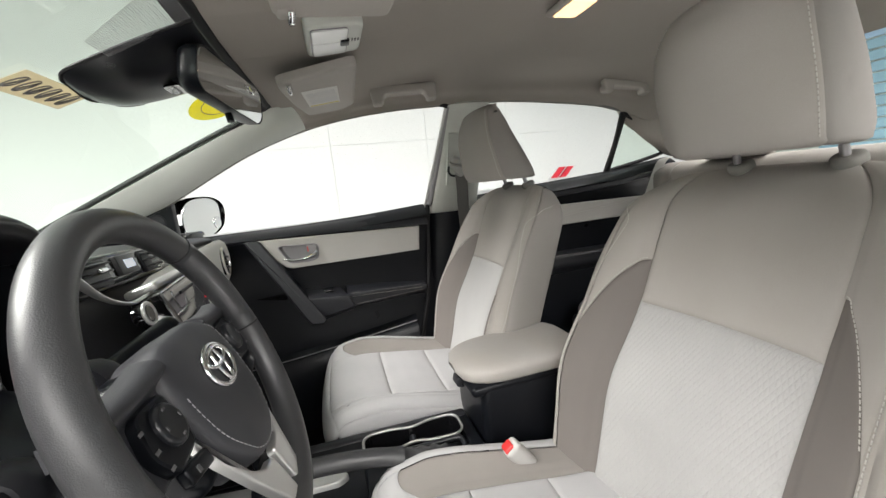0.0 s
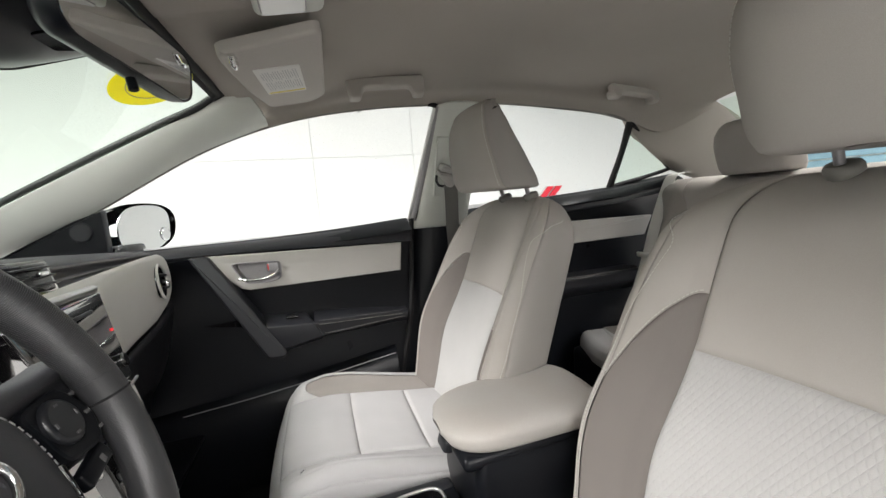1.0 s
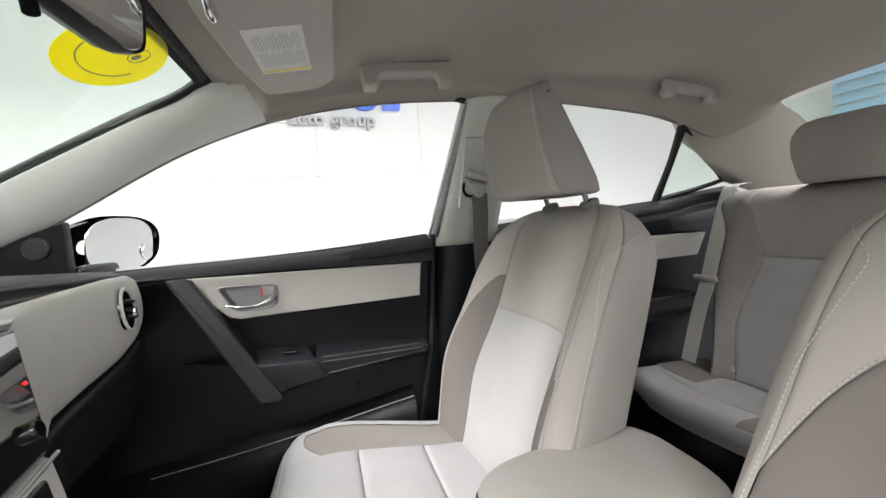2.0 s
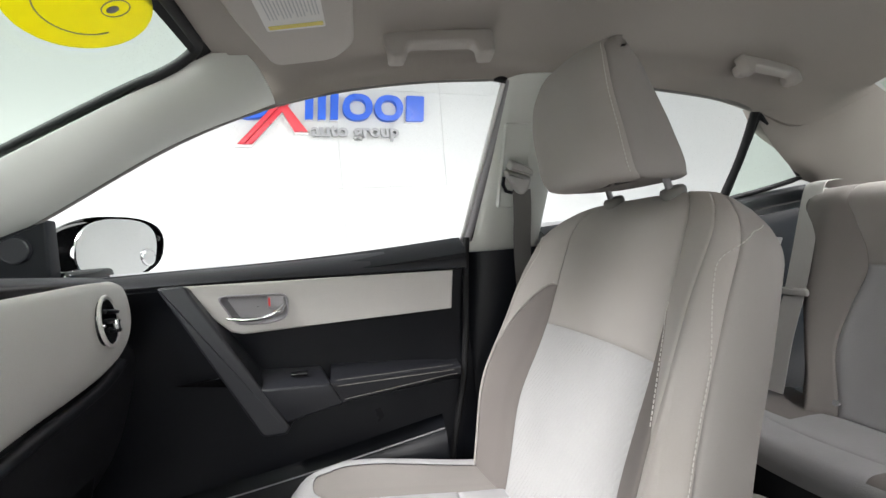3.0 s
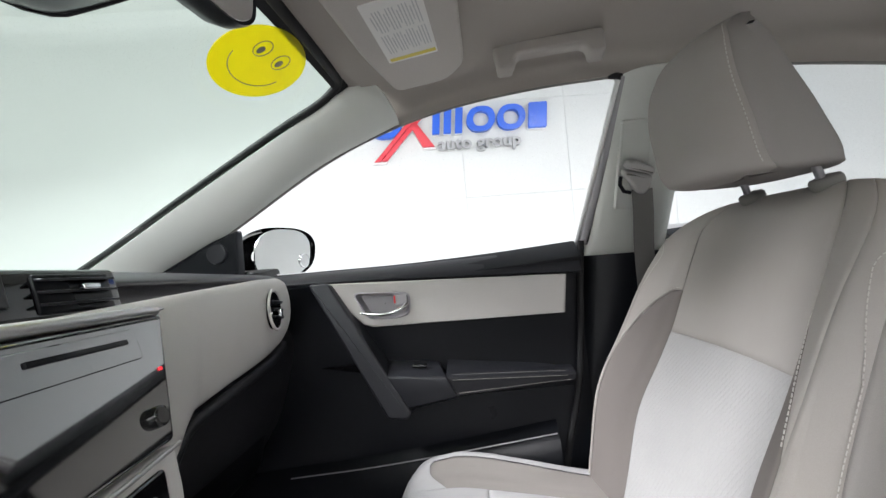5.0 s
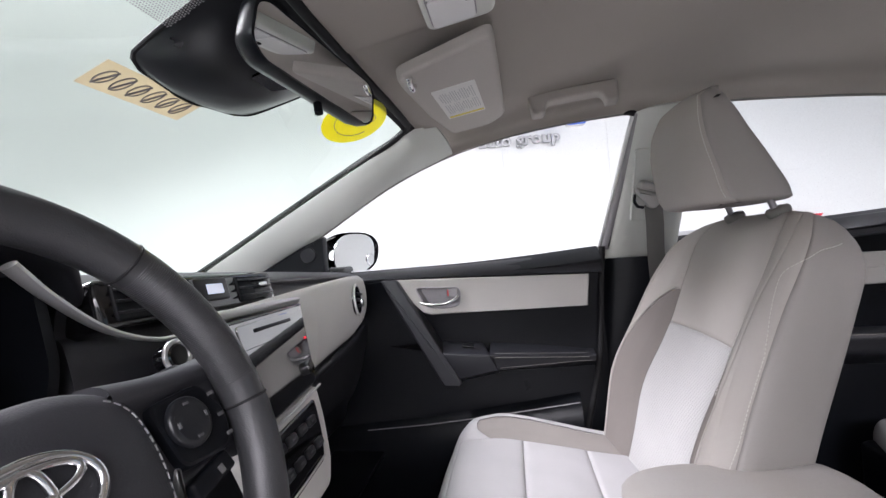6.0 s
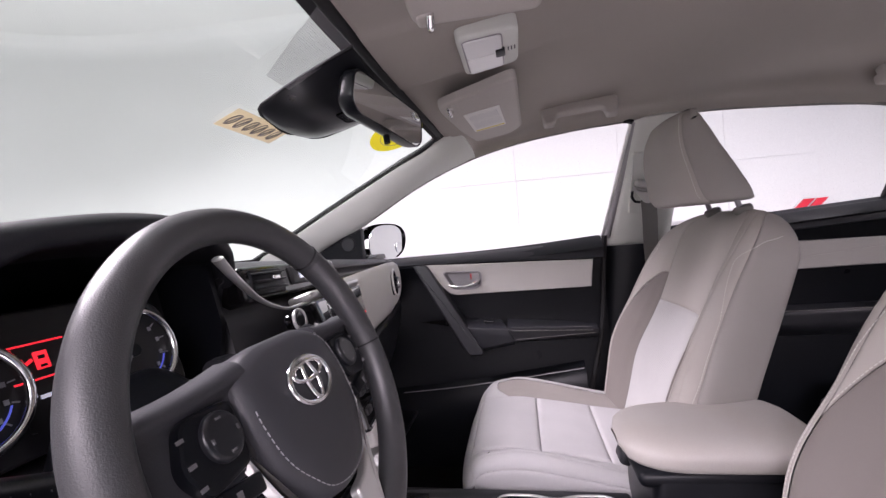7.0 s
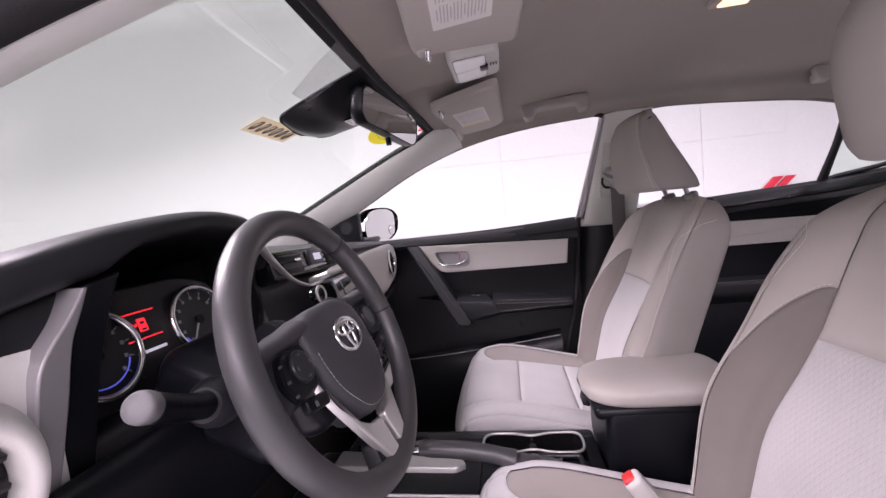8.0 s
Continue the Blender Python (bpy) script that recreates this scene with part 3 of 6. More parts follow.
handle = sheet("handle_bowl", ring_rows([(sc(1.02), 0.677), (sc(1.02), 0.6735), (sc(0.955), 0.6735), (sc(0.94), 0.679), (sc(0.90), 0.692), (sc(0.84), 0.697), (sc(0.4), 0.698), (sc(0.02), 0.698)]), TRIM, door, "satin grey handle bowl", smooth=40)
tube("bezel", [(x, 0.674, z) for x, z in sc(0.99)], 0.0020, TRIM, handle, "satin grey bezel", 8, True)
lever = spline([(-0.185, 0.681, 0.878), (-0.15, 0.668, 0.873), (-0.115, 0.662, 0.874), (-0.085, 0.664, 0.884), (-0.074, 0.674, 0.893)], 26)
tube("lever", lever, np.linspace(0.0045, 0.008, 26), CHROME, handle, "chrome pull lever", 10, squash=0.7)
block("lock_tab", (0.036, 0.012, 0.030), pose(-0.087, 0.680, 0.904), TRIM, handle, "satin grey lock tab", 0.005)
block("lock_mark", (0.004, 0.003, 0.018), pose(-0.100, 0.6735, 0.904), RED, handle, "red lock mark", 0.001)
# slanting flat grip bar from the sill to the pocket
plate("grip_bar", soft_poly([(-0.298, 0.958), (-0.250, 0.958), (-0.070, 0.662), (-0.078, 0.648), (-0.122, 0.650)], 0.008), 0.095, basis((0, 0.565, 0), (1, 0, 0), (0, 0.15, 1)) @ pose(0, 0, 0.055), BLACK_SOFT, door, "slanting flat black grip bar", 0.005, 3)
# armrest: a blunt switch block, then a shallow stitched wedge that dies away towards the rear
bm = bmesh.new()
near = [bm.verts.new((x, 0.614, z)) for x, z in ((-0.120, 0.741), (0.012, 0.734), (0.034, 0.690), (-0.077, 0.670))]
far = [bm.verts.new((x, 0.716, z)) for x, z in ((-0.140, 0.757), (-0.014, 0.746), (0.031, 0.652), (-0.092, 0.630))]
bm.faces.new(near)
bm.faces.new(far[::-1])
for i in range(4):
    bm.faces.new((near[i], far[i], far[(i + 1) % 4], near[(i + 1) % 4]))
bmesh.ops.bevel(bm, geom=bm.edges[:], offset=0.005, segments=3, profile=0.5, affect="EDGES")
block_part = part("switch_block", bm, BLACK_SOFT, door, "soft black switch block of the armrest", 45)
block("window_switch", (0.034, 0.014, 0.006), basis((-0.052, 0.662, 0.7495), (1, 0, -0.05), (0, 1, 0.14)), PIANO, block_part, "black window switch", 0.002)
wedge_y = lambda x: 0.620 + 0.052 * np.clip((x - 0.012) / 0.26, 0, 1)
wedge_z = lambda x: 0.731 - 0.021 * np.clip((x - 0.012) / 0.26, 0, 1)
arm = []
for x in np.linspace(0.010, 0.300, 40):
    yf, zt, zb = wedge_y(x), wedge_z(x), 0.690
    c = spline([(0.716, zt + 0.016), (yf + 0.030, zt + 0.005), (yf + 0.005, zt + 0.001), (yf, zt - 0.004), (yf + 0.001, (zt + zb) / 2), (yf + 0.003, zb + 0.002), (yf + 0.012, zb - 0.006), (0.716, zb - 0.030)], 34)
    arm.append(np.stack([np.full(34, x), c[:, 0], c[:, 1]], -1))
sheet("armrest", np.array(arm)[::-1], BLACK_SOFT, door, "soft black armrest wedge", 0.004, 40)
for lift, out in ((0.0020, 0.010), (-0.0065, -0.0004)):
    stitches("stitching", [(x, wedge_y(x) + out, wedge_z(x) + lift) for x in np.linspace(0.022, 0.285, 60)], door, 0.0050, 0.0008, ARM_THREAD)
tube("arm_crease", [(x, wedge_y(x) + 0.0022, 0.6925) for x in np.linspace(0.036, 0.290, 20)], 0.0009, ARM_THREAD, door, "thin grey edge line", 6)
def pocket_top(x):
    return interp(x, [(-0.62, 0.500), (-0.355, 0.528), (-0.176, 0.543), (-0.062, 0.556), (0.25, 0.598)])[0]


pk = []
for x in np.linspace(-0.62, 0.25, 30):
    zt = float(pocket_top(x))
    t = np.linspace(0, 1, 12)
    pk.append(np.stack([np.full(12, x), 0.690 - 0.062 * np.sin(np.clip(t * 1.35, 0, 1) * math.pi / 2) + 0.03 * t ** 3, zt + 0.001 - 0.30 * t ** 1.7], -1))
sheet("map_pocket", np.array(pk), BLACK, door, "black map pocket", 0.004, 40)
tube("pocket_line", [(x, 0.629, float(pocket_top(x)) - 0.004) for x in np.linspace(-0.36, 0.240, 16)], 0.0015, TRIM, door, "grey raised edge of the map pocket", 8)
tube("door_seal", spline([(0.345, 0.70, 1.005), (0.338, 0.70, 0.93), (0.315, 0.695, 0.70), (0.265, 0.68, 0.50), (0.235, 0.672, 0.30)], 30), 0.008, RUBBER, door, "black rubber door seal", 8)
mesh("reveal", [(-0.295, 0.694, 0.750), (-0.20, 0.688, 0.756), (-0.195, 0.690, 0.734), (-0.295, 0.700, 0.750), (-0.20, 0.700, 0.756), (-0.195, 0.700, 0.734)], [(0, 1, 2), (3, 5, 4), (0, 3, 4, 1), (1, 4, 5, 2), (2, 5, 3, 0)], PIANO, door, "gloss black pointed reveal")
# window pane and its dark frame
def window_outline():
    top = [p for p in WIN_TOP if -0.5 <= p[0] <= 0.40]
    t = spline(top, 40)
    t = np.vstack([t, [(0.418, 0.584, 1.333)]])
    rear = np.array([(0.422 - 0.072 * k, 0.586 + 0.166 * k, 1.325 - 0.318 * k) for k in np.linspace(0.02, 1, 14)])
    low = np.array([(x, 0.760, sill_z(x)[0] - 0.004) for x in np.linspace(0.345, -0.60, 30)])
    return np.vstack([t, rear, low])


wo = window_outline()
pane = mesh("window_pane", wo + V(0, 0.012, 0), [tuple(range(len(wo)))], GLASS, door, "clear side window glass")
pane.visible_shadow = False
tube("window_frame", np.vstack([spline([p for p in WIN_TOP if p[0] <= 0.40], 50), [(0.417, 0.584, 1.334)], [(0.423 - 0.070 * k, 0.586 + 0.166 * k, 1.322 - 0.315 * k) for k in np.linspace(0.02, 1, 12)]]) + V(0, 0.006, 0), 0.0036, FRAME_GREY, door, "grey window frame edge", 8)
tube("frame_lip", spline([(0.400, 0.586, 1.336), (0.418, 0.582, 1.334), (0.431, 0.582, 1.318), (0.428, 0.594, 1.285), (0.410, 0.634, 1.205), (0.386, 0.690, 1.095), (0.366, 0.733, 1.005)], 40), np.concatenate([np.linspace(0.003, 0.008, 8), np.full(32, 0.0085)]), RUBBER, door, "broad black rubber lip", 10)
rear_frame = [(0.434 - 0.073 * k, 0.576 + 0.163 * k, 1.330 - 0.330 * k) for k in np.linspace(0, 1, 16)]
tube("frame_post", rear_frame, 0.0125, TRIM, door, "grey window frame post", 10)
tube("glass_channel", np.array(rear_frame) + V(-0.015, 0.004, -0.004), 0.0065, SILVER, door, "pale grey glass channel", 8)
# corner triangle with tweeter
tri = [(-0.76, 0.985), (-0.64, 1.042), (-0.507, 1.106), (-0.495, 1.104), (-0.495, 0.982), (-0.76, 0.982)]
plate("corner_cap", soft_poly(tri, 0.01), 0.03, basis((0, 0.708, 0), (1, 0, 0), (0, 0.0, 1)), BLACK, door, "black corner cap", 0.004)
tw = [(0.026 * math.cos(a), 0.026 * math.sin(a)) for a in np.linspace(0, 2 * math.pi, 28, endpoint=False)]
plate("tweeter", tw, 0.010, basis((-0.545, 0.700, 1.049), (1, 0, 0), (0, 0.0, 1)), BLACK_SOFT, door, "round tweeter grille", 0.004)
mesh("outer_skin", *(lambda Q: (Q.reshape(-1, 3), [(i * 2, i * 2 + 1, i * 2 + 3, i * 2 + 2) for i in range(19)]))(np.array([[(x, 0.86, 0.25), (x, 0.83, 0.985)] for x in np.linspace(-0.72, 0.40, 20)])), PAINT, door, "white painted outer skin")

# ---- outside mirror ----
om = thing("door_mirror", (-0.46, 0.88, 0.97), "black door mirror with a small round spot mirror", "door mirror")
oc = V(-0.480, 0.905, 1.046)
rows = []
for k in np.linspace(0, 1, 14):
    r = math.sqrt(max(0.0, 1 - (k * 0.97) ** 2.4))
    a = np.linspace(0, 2 * math.pi, 36)
    sx = np.sign(np.cos(a)) * np.abs(np.cos(a)) ** 0.75
    sz = np.sign(np.sin(a)) * np.abs(np.sin(a)) ** 0.8
    rows.append(np.stack([-0.085 * k + 0 * a, 0.135 * r * sx + 0.014 * sz * r, 0.078 * r * sz], -1))
M = pose(*oc, 0, 0, -28)
P = np.array(rows)
P = np.array([[tuple(M @ Vector(q)) for q in row] for row in P])
sheet("housing", P, PIANO, om, "black mirror housing", smooth=60)
ring = [(0.010 + 0.113 * math.copysign(abs(math.cos(a)) ** 0.75, math.cos(a)) + 0.013 * math.sin(a), 0.0715 * math.copysign(abs(math.sin(a)) ** 0.8, math.sin(a))) for a in np.linspace(0, 2 * math.pi, 36, endpoint=False)]
face = M @ pose(0.010, 0, 0, 0, 0, 10) @ basis((0.003, 0, 0), (0, 1, 0), (0, 0, 1))
plate("mirror_pane", ring, 0.004, face, MIRROR, om, "mirror glass", 0.001)
plate("spot_mirror", [(0.090 + 0.022 * math.cos(a), -0.026 + 0.023 * math.sin(a)) for a in np.linspace(0, 2 * math.pi, 24, endpoint=False)], 0.004, face @ pose(0, 0, 0.005), CHROME, om, "round spot mirror", 0.003, 3)
block("mirror_foot", (0.07, 0.12, 0.035), pose(-0.50, 0.80, 0.985, 0, 0, -15), PIANO, om, "black mirror foot", 0.012)

# ---- rear passenger door ----
door2 = thing("door_2", (0.95, 0.74, 0.25), "closed rear passenger door with black panel and pale insert", "car door", kind="structure")


def sill2(x):
    return 1.012 + 0.045 * np.clip((x - 0.5) / 0.75, 0, 1) + 0.03 * np.clip((x - 1.2) / 0.3, 0, 1)


P = door_panel(0.56, 1.50, sill2) + V(0, 0.02, 0)
sheet("door_panel", P[::-1], BLACK, door2, "grained black plastic door panel", 0.05)
plate("insert", soft_poly([(0.58, 0.945), (1.33, 0.930), (1.29, 0.855), (0.58, 0.852)], 0.006), 0.03, on_door(0.706), DOOR_PAD, door2, "pale grey padded insert", 0.004, 3)
cap = []
for x in np.linspace(0.56, 1.50, 30):
    zt = float(sill2(x))
    t = np.linspace(0, 1, 10)
    cap.append(np.stack([np.full(10, x), 0.70 + 0.08 * t ** 1.5, zt - 0.06 + 0.06 * np.sin(t * math.pi / 2)], -1))
sheet("sill_cap", np.array(cap)[::-1], BLACK_SOFT, door2, "soft black window sill cap", 0.012)
arm = []
for x in np.linspace(0.62, 1.22, 30):
    out = 0.07
    zt = 0.735
    sec = [(0.735, zt + 0.006), (0.72 - 0.4 * out, zt + 0.004), (0.722 - out, zt), (0.718 - out, zt - 0.02), (0.72 - out * 0.9, zt - 0.05), (0.735, zt - 0.10)]
    c = spline(sec, 20)
    arm.append(np.stack([np.full(20, x), c[:, 0], c[:, 1]], -1))
sheet("armrest", np.array(arm)[::-1], BLACK_SOFT, door2, "soft black armrest", 0.004, 55)
tube("arm_stitch", [(x, 0.652, 0.738) for x in np.linspace(0.63, 1.2, 12)], 0.0009, ARM_THREAD, door2, "grey stitch line", 6)
rt = [(0.585, 0.60, 1.344), (0.647, 0.602, 1.345), (0.802, 0.612, 1.336), (1.032, 0.628, 1.315), (1.165, 0.642, 1.289)]
div = [(1.165, 0.645, 1.285), (1.172, 0.70, 1.17), (1.168, 0.765, 1.052)]
lowr = [(1.168, 0.765, 1.05), (0.97, 0.768, 1.044), (0.60, 0.772, 1.02)]
out = np.vstack([spline(rt, 24), spline(div, 10)[1:], spline(lowr, 14)[1:]])
pane = mesh("window_pane", out + V(0, 0.012, 0), [tuple(range(len(out)))], GLASS, door2, "clear side window glass")
pane.visible_shadow = False
tube("window_frame", spline(rt, 24) + V(0, 0.006, 0), 0.0055, FRAME_GREY, door2, "grey window frame edge", 8)
tube("divider", spline([(1.175, 0.645, 1.283), (1.180, 0.70, 1.17), (1.176, 0.768, 1.050)], 14), 0.011, RUBBER, door2, "black window divider bar", 8)
qo = np.vstack([spline([(1.185, 0.645, 1.275), (1.25, 0.665, 1.232), (1.36, 0.702, 1.162), (1.452, 0.737, 1.108)], 16), spline([(1.452, 0.737, 1.106), (1.32, 0.75, 1.078), (1.187, 0.765, 1.055)], 8)[1:]])
pane = mesh("quarter_pane", qo + V(0, 0.012, 0), [tuple(range(len(qo)))], GLASS_GREEN, door2, "tinted quarter window glass")
pane.visible_shadow = False
tube("quarter_frame", np.vstack([qo, qo[:1]]), 0.008, RUBBER, door2, "black quarter window seal", 8)
mesh("outer_skin", *(lambda Q: (Q.reshape(-1, 3), [(i * 2, i * 2 + 1, i * 2 + 3, i * 2 + 2) for i in range(19)]))(np.array([[(x, 0.86, 0.25), (x, 0.83, 1.03)] for x in np.linspace(0.42, 1.52, 20)])), PAINT, door2, "white painted outer skin")



# ---- seats: panels of cloth sewn over one smooth form ----
def patch(name, S, ua, ub, va, vb, mat, parent, label="", nu=24, nv=40, groove=0.004, band=0.010, puff=0.0, turn=-1):
    """One sewn panel of the form S(u, v), u from ua(v01) to ub, v between the curves va(u) and vb(u); its rim dips into the seam."""
    a = np.linspace(0, 1, nu)
    b = np.linspace(0, 1, nv)
    # closer rows at the rims, so that the seam stays crisp
    a = np.unique(np.concatenate([[0, 0.012, 0.03, 0.06], a[1:-1][(a[1:-1] > 0.07) & (a[1:-1] < 0.93)], [0.94, 0.97, 0.988, 1]]))
    b = np.unique(np.concatenate([[0, 0.008, 0.02, 0.04], b[1:-1][(b[1:-1] > 0.05) & (b[1:-1] < 0.95)], [0.96, 0.98, 0.992, 1]]))
    A, B = np.meshgrid(a, b, indexing="ij")
    U = ua + (ub - ua) * A
    v0 = np.vectorize(va)(U) if callable(va) else np.full(U.shape, va)
    v1 = np.vectorize(vb)(U) if callable(vb) else np.full(U.shape, vb)
    W = v0 + (v1 - v0) * B
    P = S(U, W)
    lu = np.linalg.norm(np.diff(P, axis=0), axis=2).sum(0).mean() + 1e-6
    lv = np.linalg.norm(np.diff(P, axis=1), axis=2).sum(1).mean() + 1e-6
    edge = np.minimum(np.minimum(A, 1 - A) * lu, np.minimum(B, 1 - B) * lv)
    dip = -groove * np.clip(1 - edge / band, 0, 1) ** 2 + puff * np.clip(edge / (0.35 * min(lu, lv)), 0, 1) ** 0.6
    n = normals(S(U, W)) * turn * np.sign(ub - ua)
    n[..., :] = np.nan_to_num(n)
    return sheet(name, P + n * dip[..., None], mat, parent, label, smooth=70)


RECLINE = radians(21)
UPW, FWD = V(math.sin(RECLINE), 0, math.cos(RECLINE)), V(-math.cos(RECLINE), 0, math.sin(RECLINE))
BACK0 = V(0.35, 0, 0.585)
# half section of the backrest: sideways, forwards; one row per unit of u
SECTION = [(0.0, -0.010), (0.075, -0.008), (0.150, 0.004), (0.178, 0.030), (0.212, 0.056), (0.241, 0.063), (0.262, 0.042), (0.269, 0.005),
           (0.259, -0.046), (0.232, -0.082), (0.150, -0.097), (0.0, -0.100)]
SEC = np.array(SECTION)
FULL = np.vstack([SEC[::-1] * V(-1, 1), SEC[1:]])            # u from -11 to 11


def sec_at(u):
    q = np.vstack([2 * FULL[0] - FULL[1], FULL, 2 * FULL[-1] - FULL[-2]])
    t = np.clip(np.asarray(u, float) + 11, 0, 22)
    i = np.minimum(t.astype(int), 21)
    f = (t - i)[..., None]
    a, b, c, d = q[i], q[i + 1], q[i + 2], q[i + 3]
    return 0.5 * (2 * b + (c - a) * f + (2 * a - 5 * b + 4 * c - d) * f ** 2 + (3 * b - a - 3 * c + d) * f ** 3)


BACK_TOP = 0.515


def back_form(u, v):
    v = np.asarray(v, float)
    a = np.abs(np.asarray(u, float))
    lift = 0.2 * np.clip((v - 0.27) / 0.18, 0, 1) * np.clip(np.minimum(a / 2, (4.85 - a) / 2.85), 0, 1)
    s = sec_at(u + np.sign(u) * lift)
    wide = interp(v.ravel(), [(-0.10, 0.90), (0.0, 0.97), (0.10, 1.0), (0.20, 0.97), (0.32, 0.94), (0.42, 0.91), (0.52, 0.87)]).reshape(v.shape)
    bol = interp(v.ravel(), [(-0.10, 0.6), (0.0, 0.72), (0.08, 0.78), (0.2, 0.82), (0.36, 0.66), (0.45, 0.42), (0.52, 0.3)]).reshape(v.shape)
    # round the top over
    k = np.clip((v - (BACK_TOP - 0.085)) / 0.085, 0, 1)
    shrink = np.sqrt(np.clip(1 - k ** 2.2, 0, 1))
    side = s[..., 0] * wide * (0.55 + 0.45 * np.clip(1 - k ** 2.6, 0, 1) ** 0.6)
    d = s[..., 1]
    d = np.where(d > 0, d * bol, d)
    mid = -0.052
    d = mid + (d - mid) * (0.10 + 0.90 * shrink)
    # shoulders fall away, lumbar swells
    drop = 0.040 * (np.abs(side) / 0.22) ** 2.6 * np.clip((v - 0.30) / 0.2, 0, 1)
    belly = 0.014 * np.exp(-((v - 0.10) / 0.10) ** 2) * (np.abs(u) < 5)
    P = BACK0 + UPW * (v - drop)[..., None] + FWD * (d + belly)[..., None]
    P = P + V(0, 1, 0) * side[..., None]
    return P


def cushion_form(u, v):
    """u from -8 to 8 round the section, v from 0 at the front roll to 1 at the back."""
    v = np.asarray(v, float)
    half = np.array([(0.0, 0.0), (0.08, 0.001), (0.150, 0.007), (0.178, 0.022), (0.212, 0.036), (0.238, 0.030), (0.254, 0.000), (0.256, -0.06), (0.245, -0.12)])
    full = np.vstack([half[::-1] * V(-1, 1), half[1:]])
    q = np.vstack([2 * full[0] - full[1], full, 2 * full[-1] - full[-2]])
    t = np.clip(np.asarray(u, float) + 8, 0, 16)
    i = np.minimum(t.astype(int), 15)
    f = (t - i)[..., None]
    a, b, c, d = q[i], q[i + 1], q[i + 2], q[i + 3]
    s = 0.5 * (2 * b + (c - a) * f + (2 * a - 5 * b + 4 * c - d) * f ** 2 + (3 * b - a - 3 * c + d) * f ** 3)
    prof = interp(v.ravel(), [(0.0, -0.085, 0.410), (0.08, -0.108, 0.460), (0.16, -0.100, 0.512), (0.23, -0.066, 0.542), (0.33, 0.0, 0.549), (0.55, 0.13, 0.536), (0.78, 0.27, 0.516), (1.0, 0.42, 0.500)])
    prof = prof.reshape(v.shape + (2,))
    fade = np.clip((v - 0.10) / 0.25, 0.0, 1)
    rise = np.where(s[..., 1] > 0, s[..., 1] * (0.25 + 0.75 * fade) * (1 - 0.6 * np.clip((v - 0.50) / 0.4, 0, 1)), s[..., 1])
    slim = 1 - 0.06 * np.clip(1 - v / 0.25, 0, 1) ** 2
    round_front = 0.035 * (np.abs(s[..., 0]) / 0.25) ** 3 * np.clip(1 - v / 0.5, 0, 1)
    x = prof[..., 0] + round_front
    low = np.where(s[..., 1] < 0, s[..., 1], 0) * np.clip(v / 0.3, 0.25, 1)
    z = prof[..., 1] + np.where(s[..., 1] > 0, rise, low)
    return np.stack([x, s[..., 0] * slim, z], -1)


def head_form(u, v):
    """Head restraint: u round the section (0..1), v from the bottom (0) to the top (1)."""
    v = np.asarray(v, float)
    d = np.asarray(u, float) - 0.5
    d = (d + 0.5) % 1.0 - 0.5
    h = 0.148 * (1 + 0.42 * np.clip(1 - v, 0, 1))
    g = np.where(np.abs(d) <= 0.148, np.abs(d) * h / 0.148, h + (np.abs(d) - 0.148) * (0.5 - h) / 0.352)
    a = (0.5 + np.sign(d) * g) * 2 * math.pi
    prof = interp(v.ravel(), [(0.0, 0.500, 0.004, 0.006, 1.077), (0.03, 0.500, 0.070, 0.088, 1.073), (0.06, 0.499, 0.083, 0.102, 1.074), (0.14, 0.493, 0.090, 0.112, 1.085), (0.35, 0.474, 0.080, 0.124, 1.138),
                              (0.60, 0.455, 0.063, 0.128, 1.196), (0.82, 0.448, 0.044, 0.119, 1.246), (0.94, 0.450, 0.028, 0.100, 1.272), (0.985, 0.454, 0.012, 0.086, 1.2802), (1.0, 0.455, 0.0003, 0.060, 1.282)])
    prof = prof.reshape(v.shape + (4,))
    c, s = np.cos(a), np.sin(a)
    p = 0.62
    cx = np.sign(c) * np.abs(c) ** p
    sy = np.sign(s) * np.abs(s) ** 0.55
    x = prof[..., 0] + prof[..., 1] * cx
    x = x + np.where(cx < 0, 0.018 * np.abs(sy) ** 2.5, 0)
    return np.stack([x, 0.91 * prof[..., 2] * sy, prof[..., 3] - 0.004], -1)


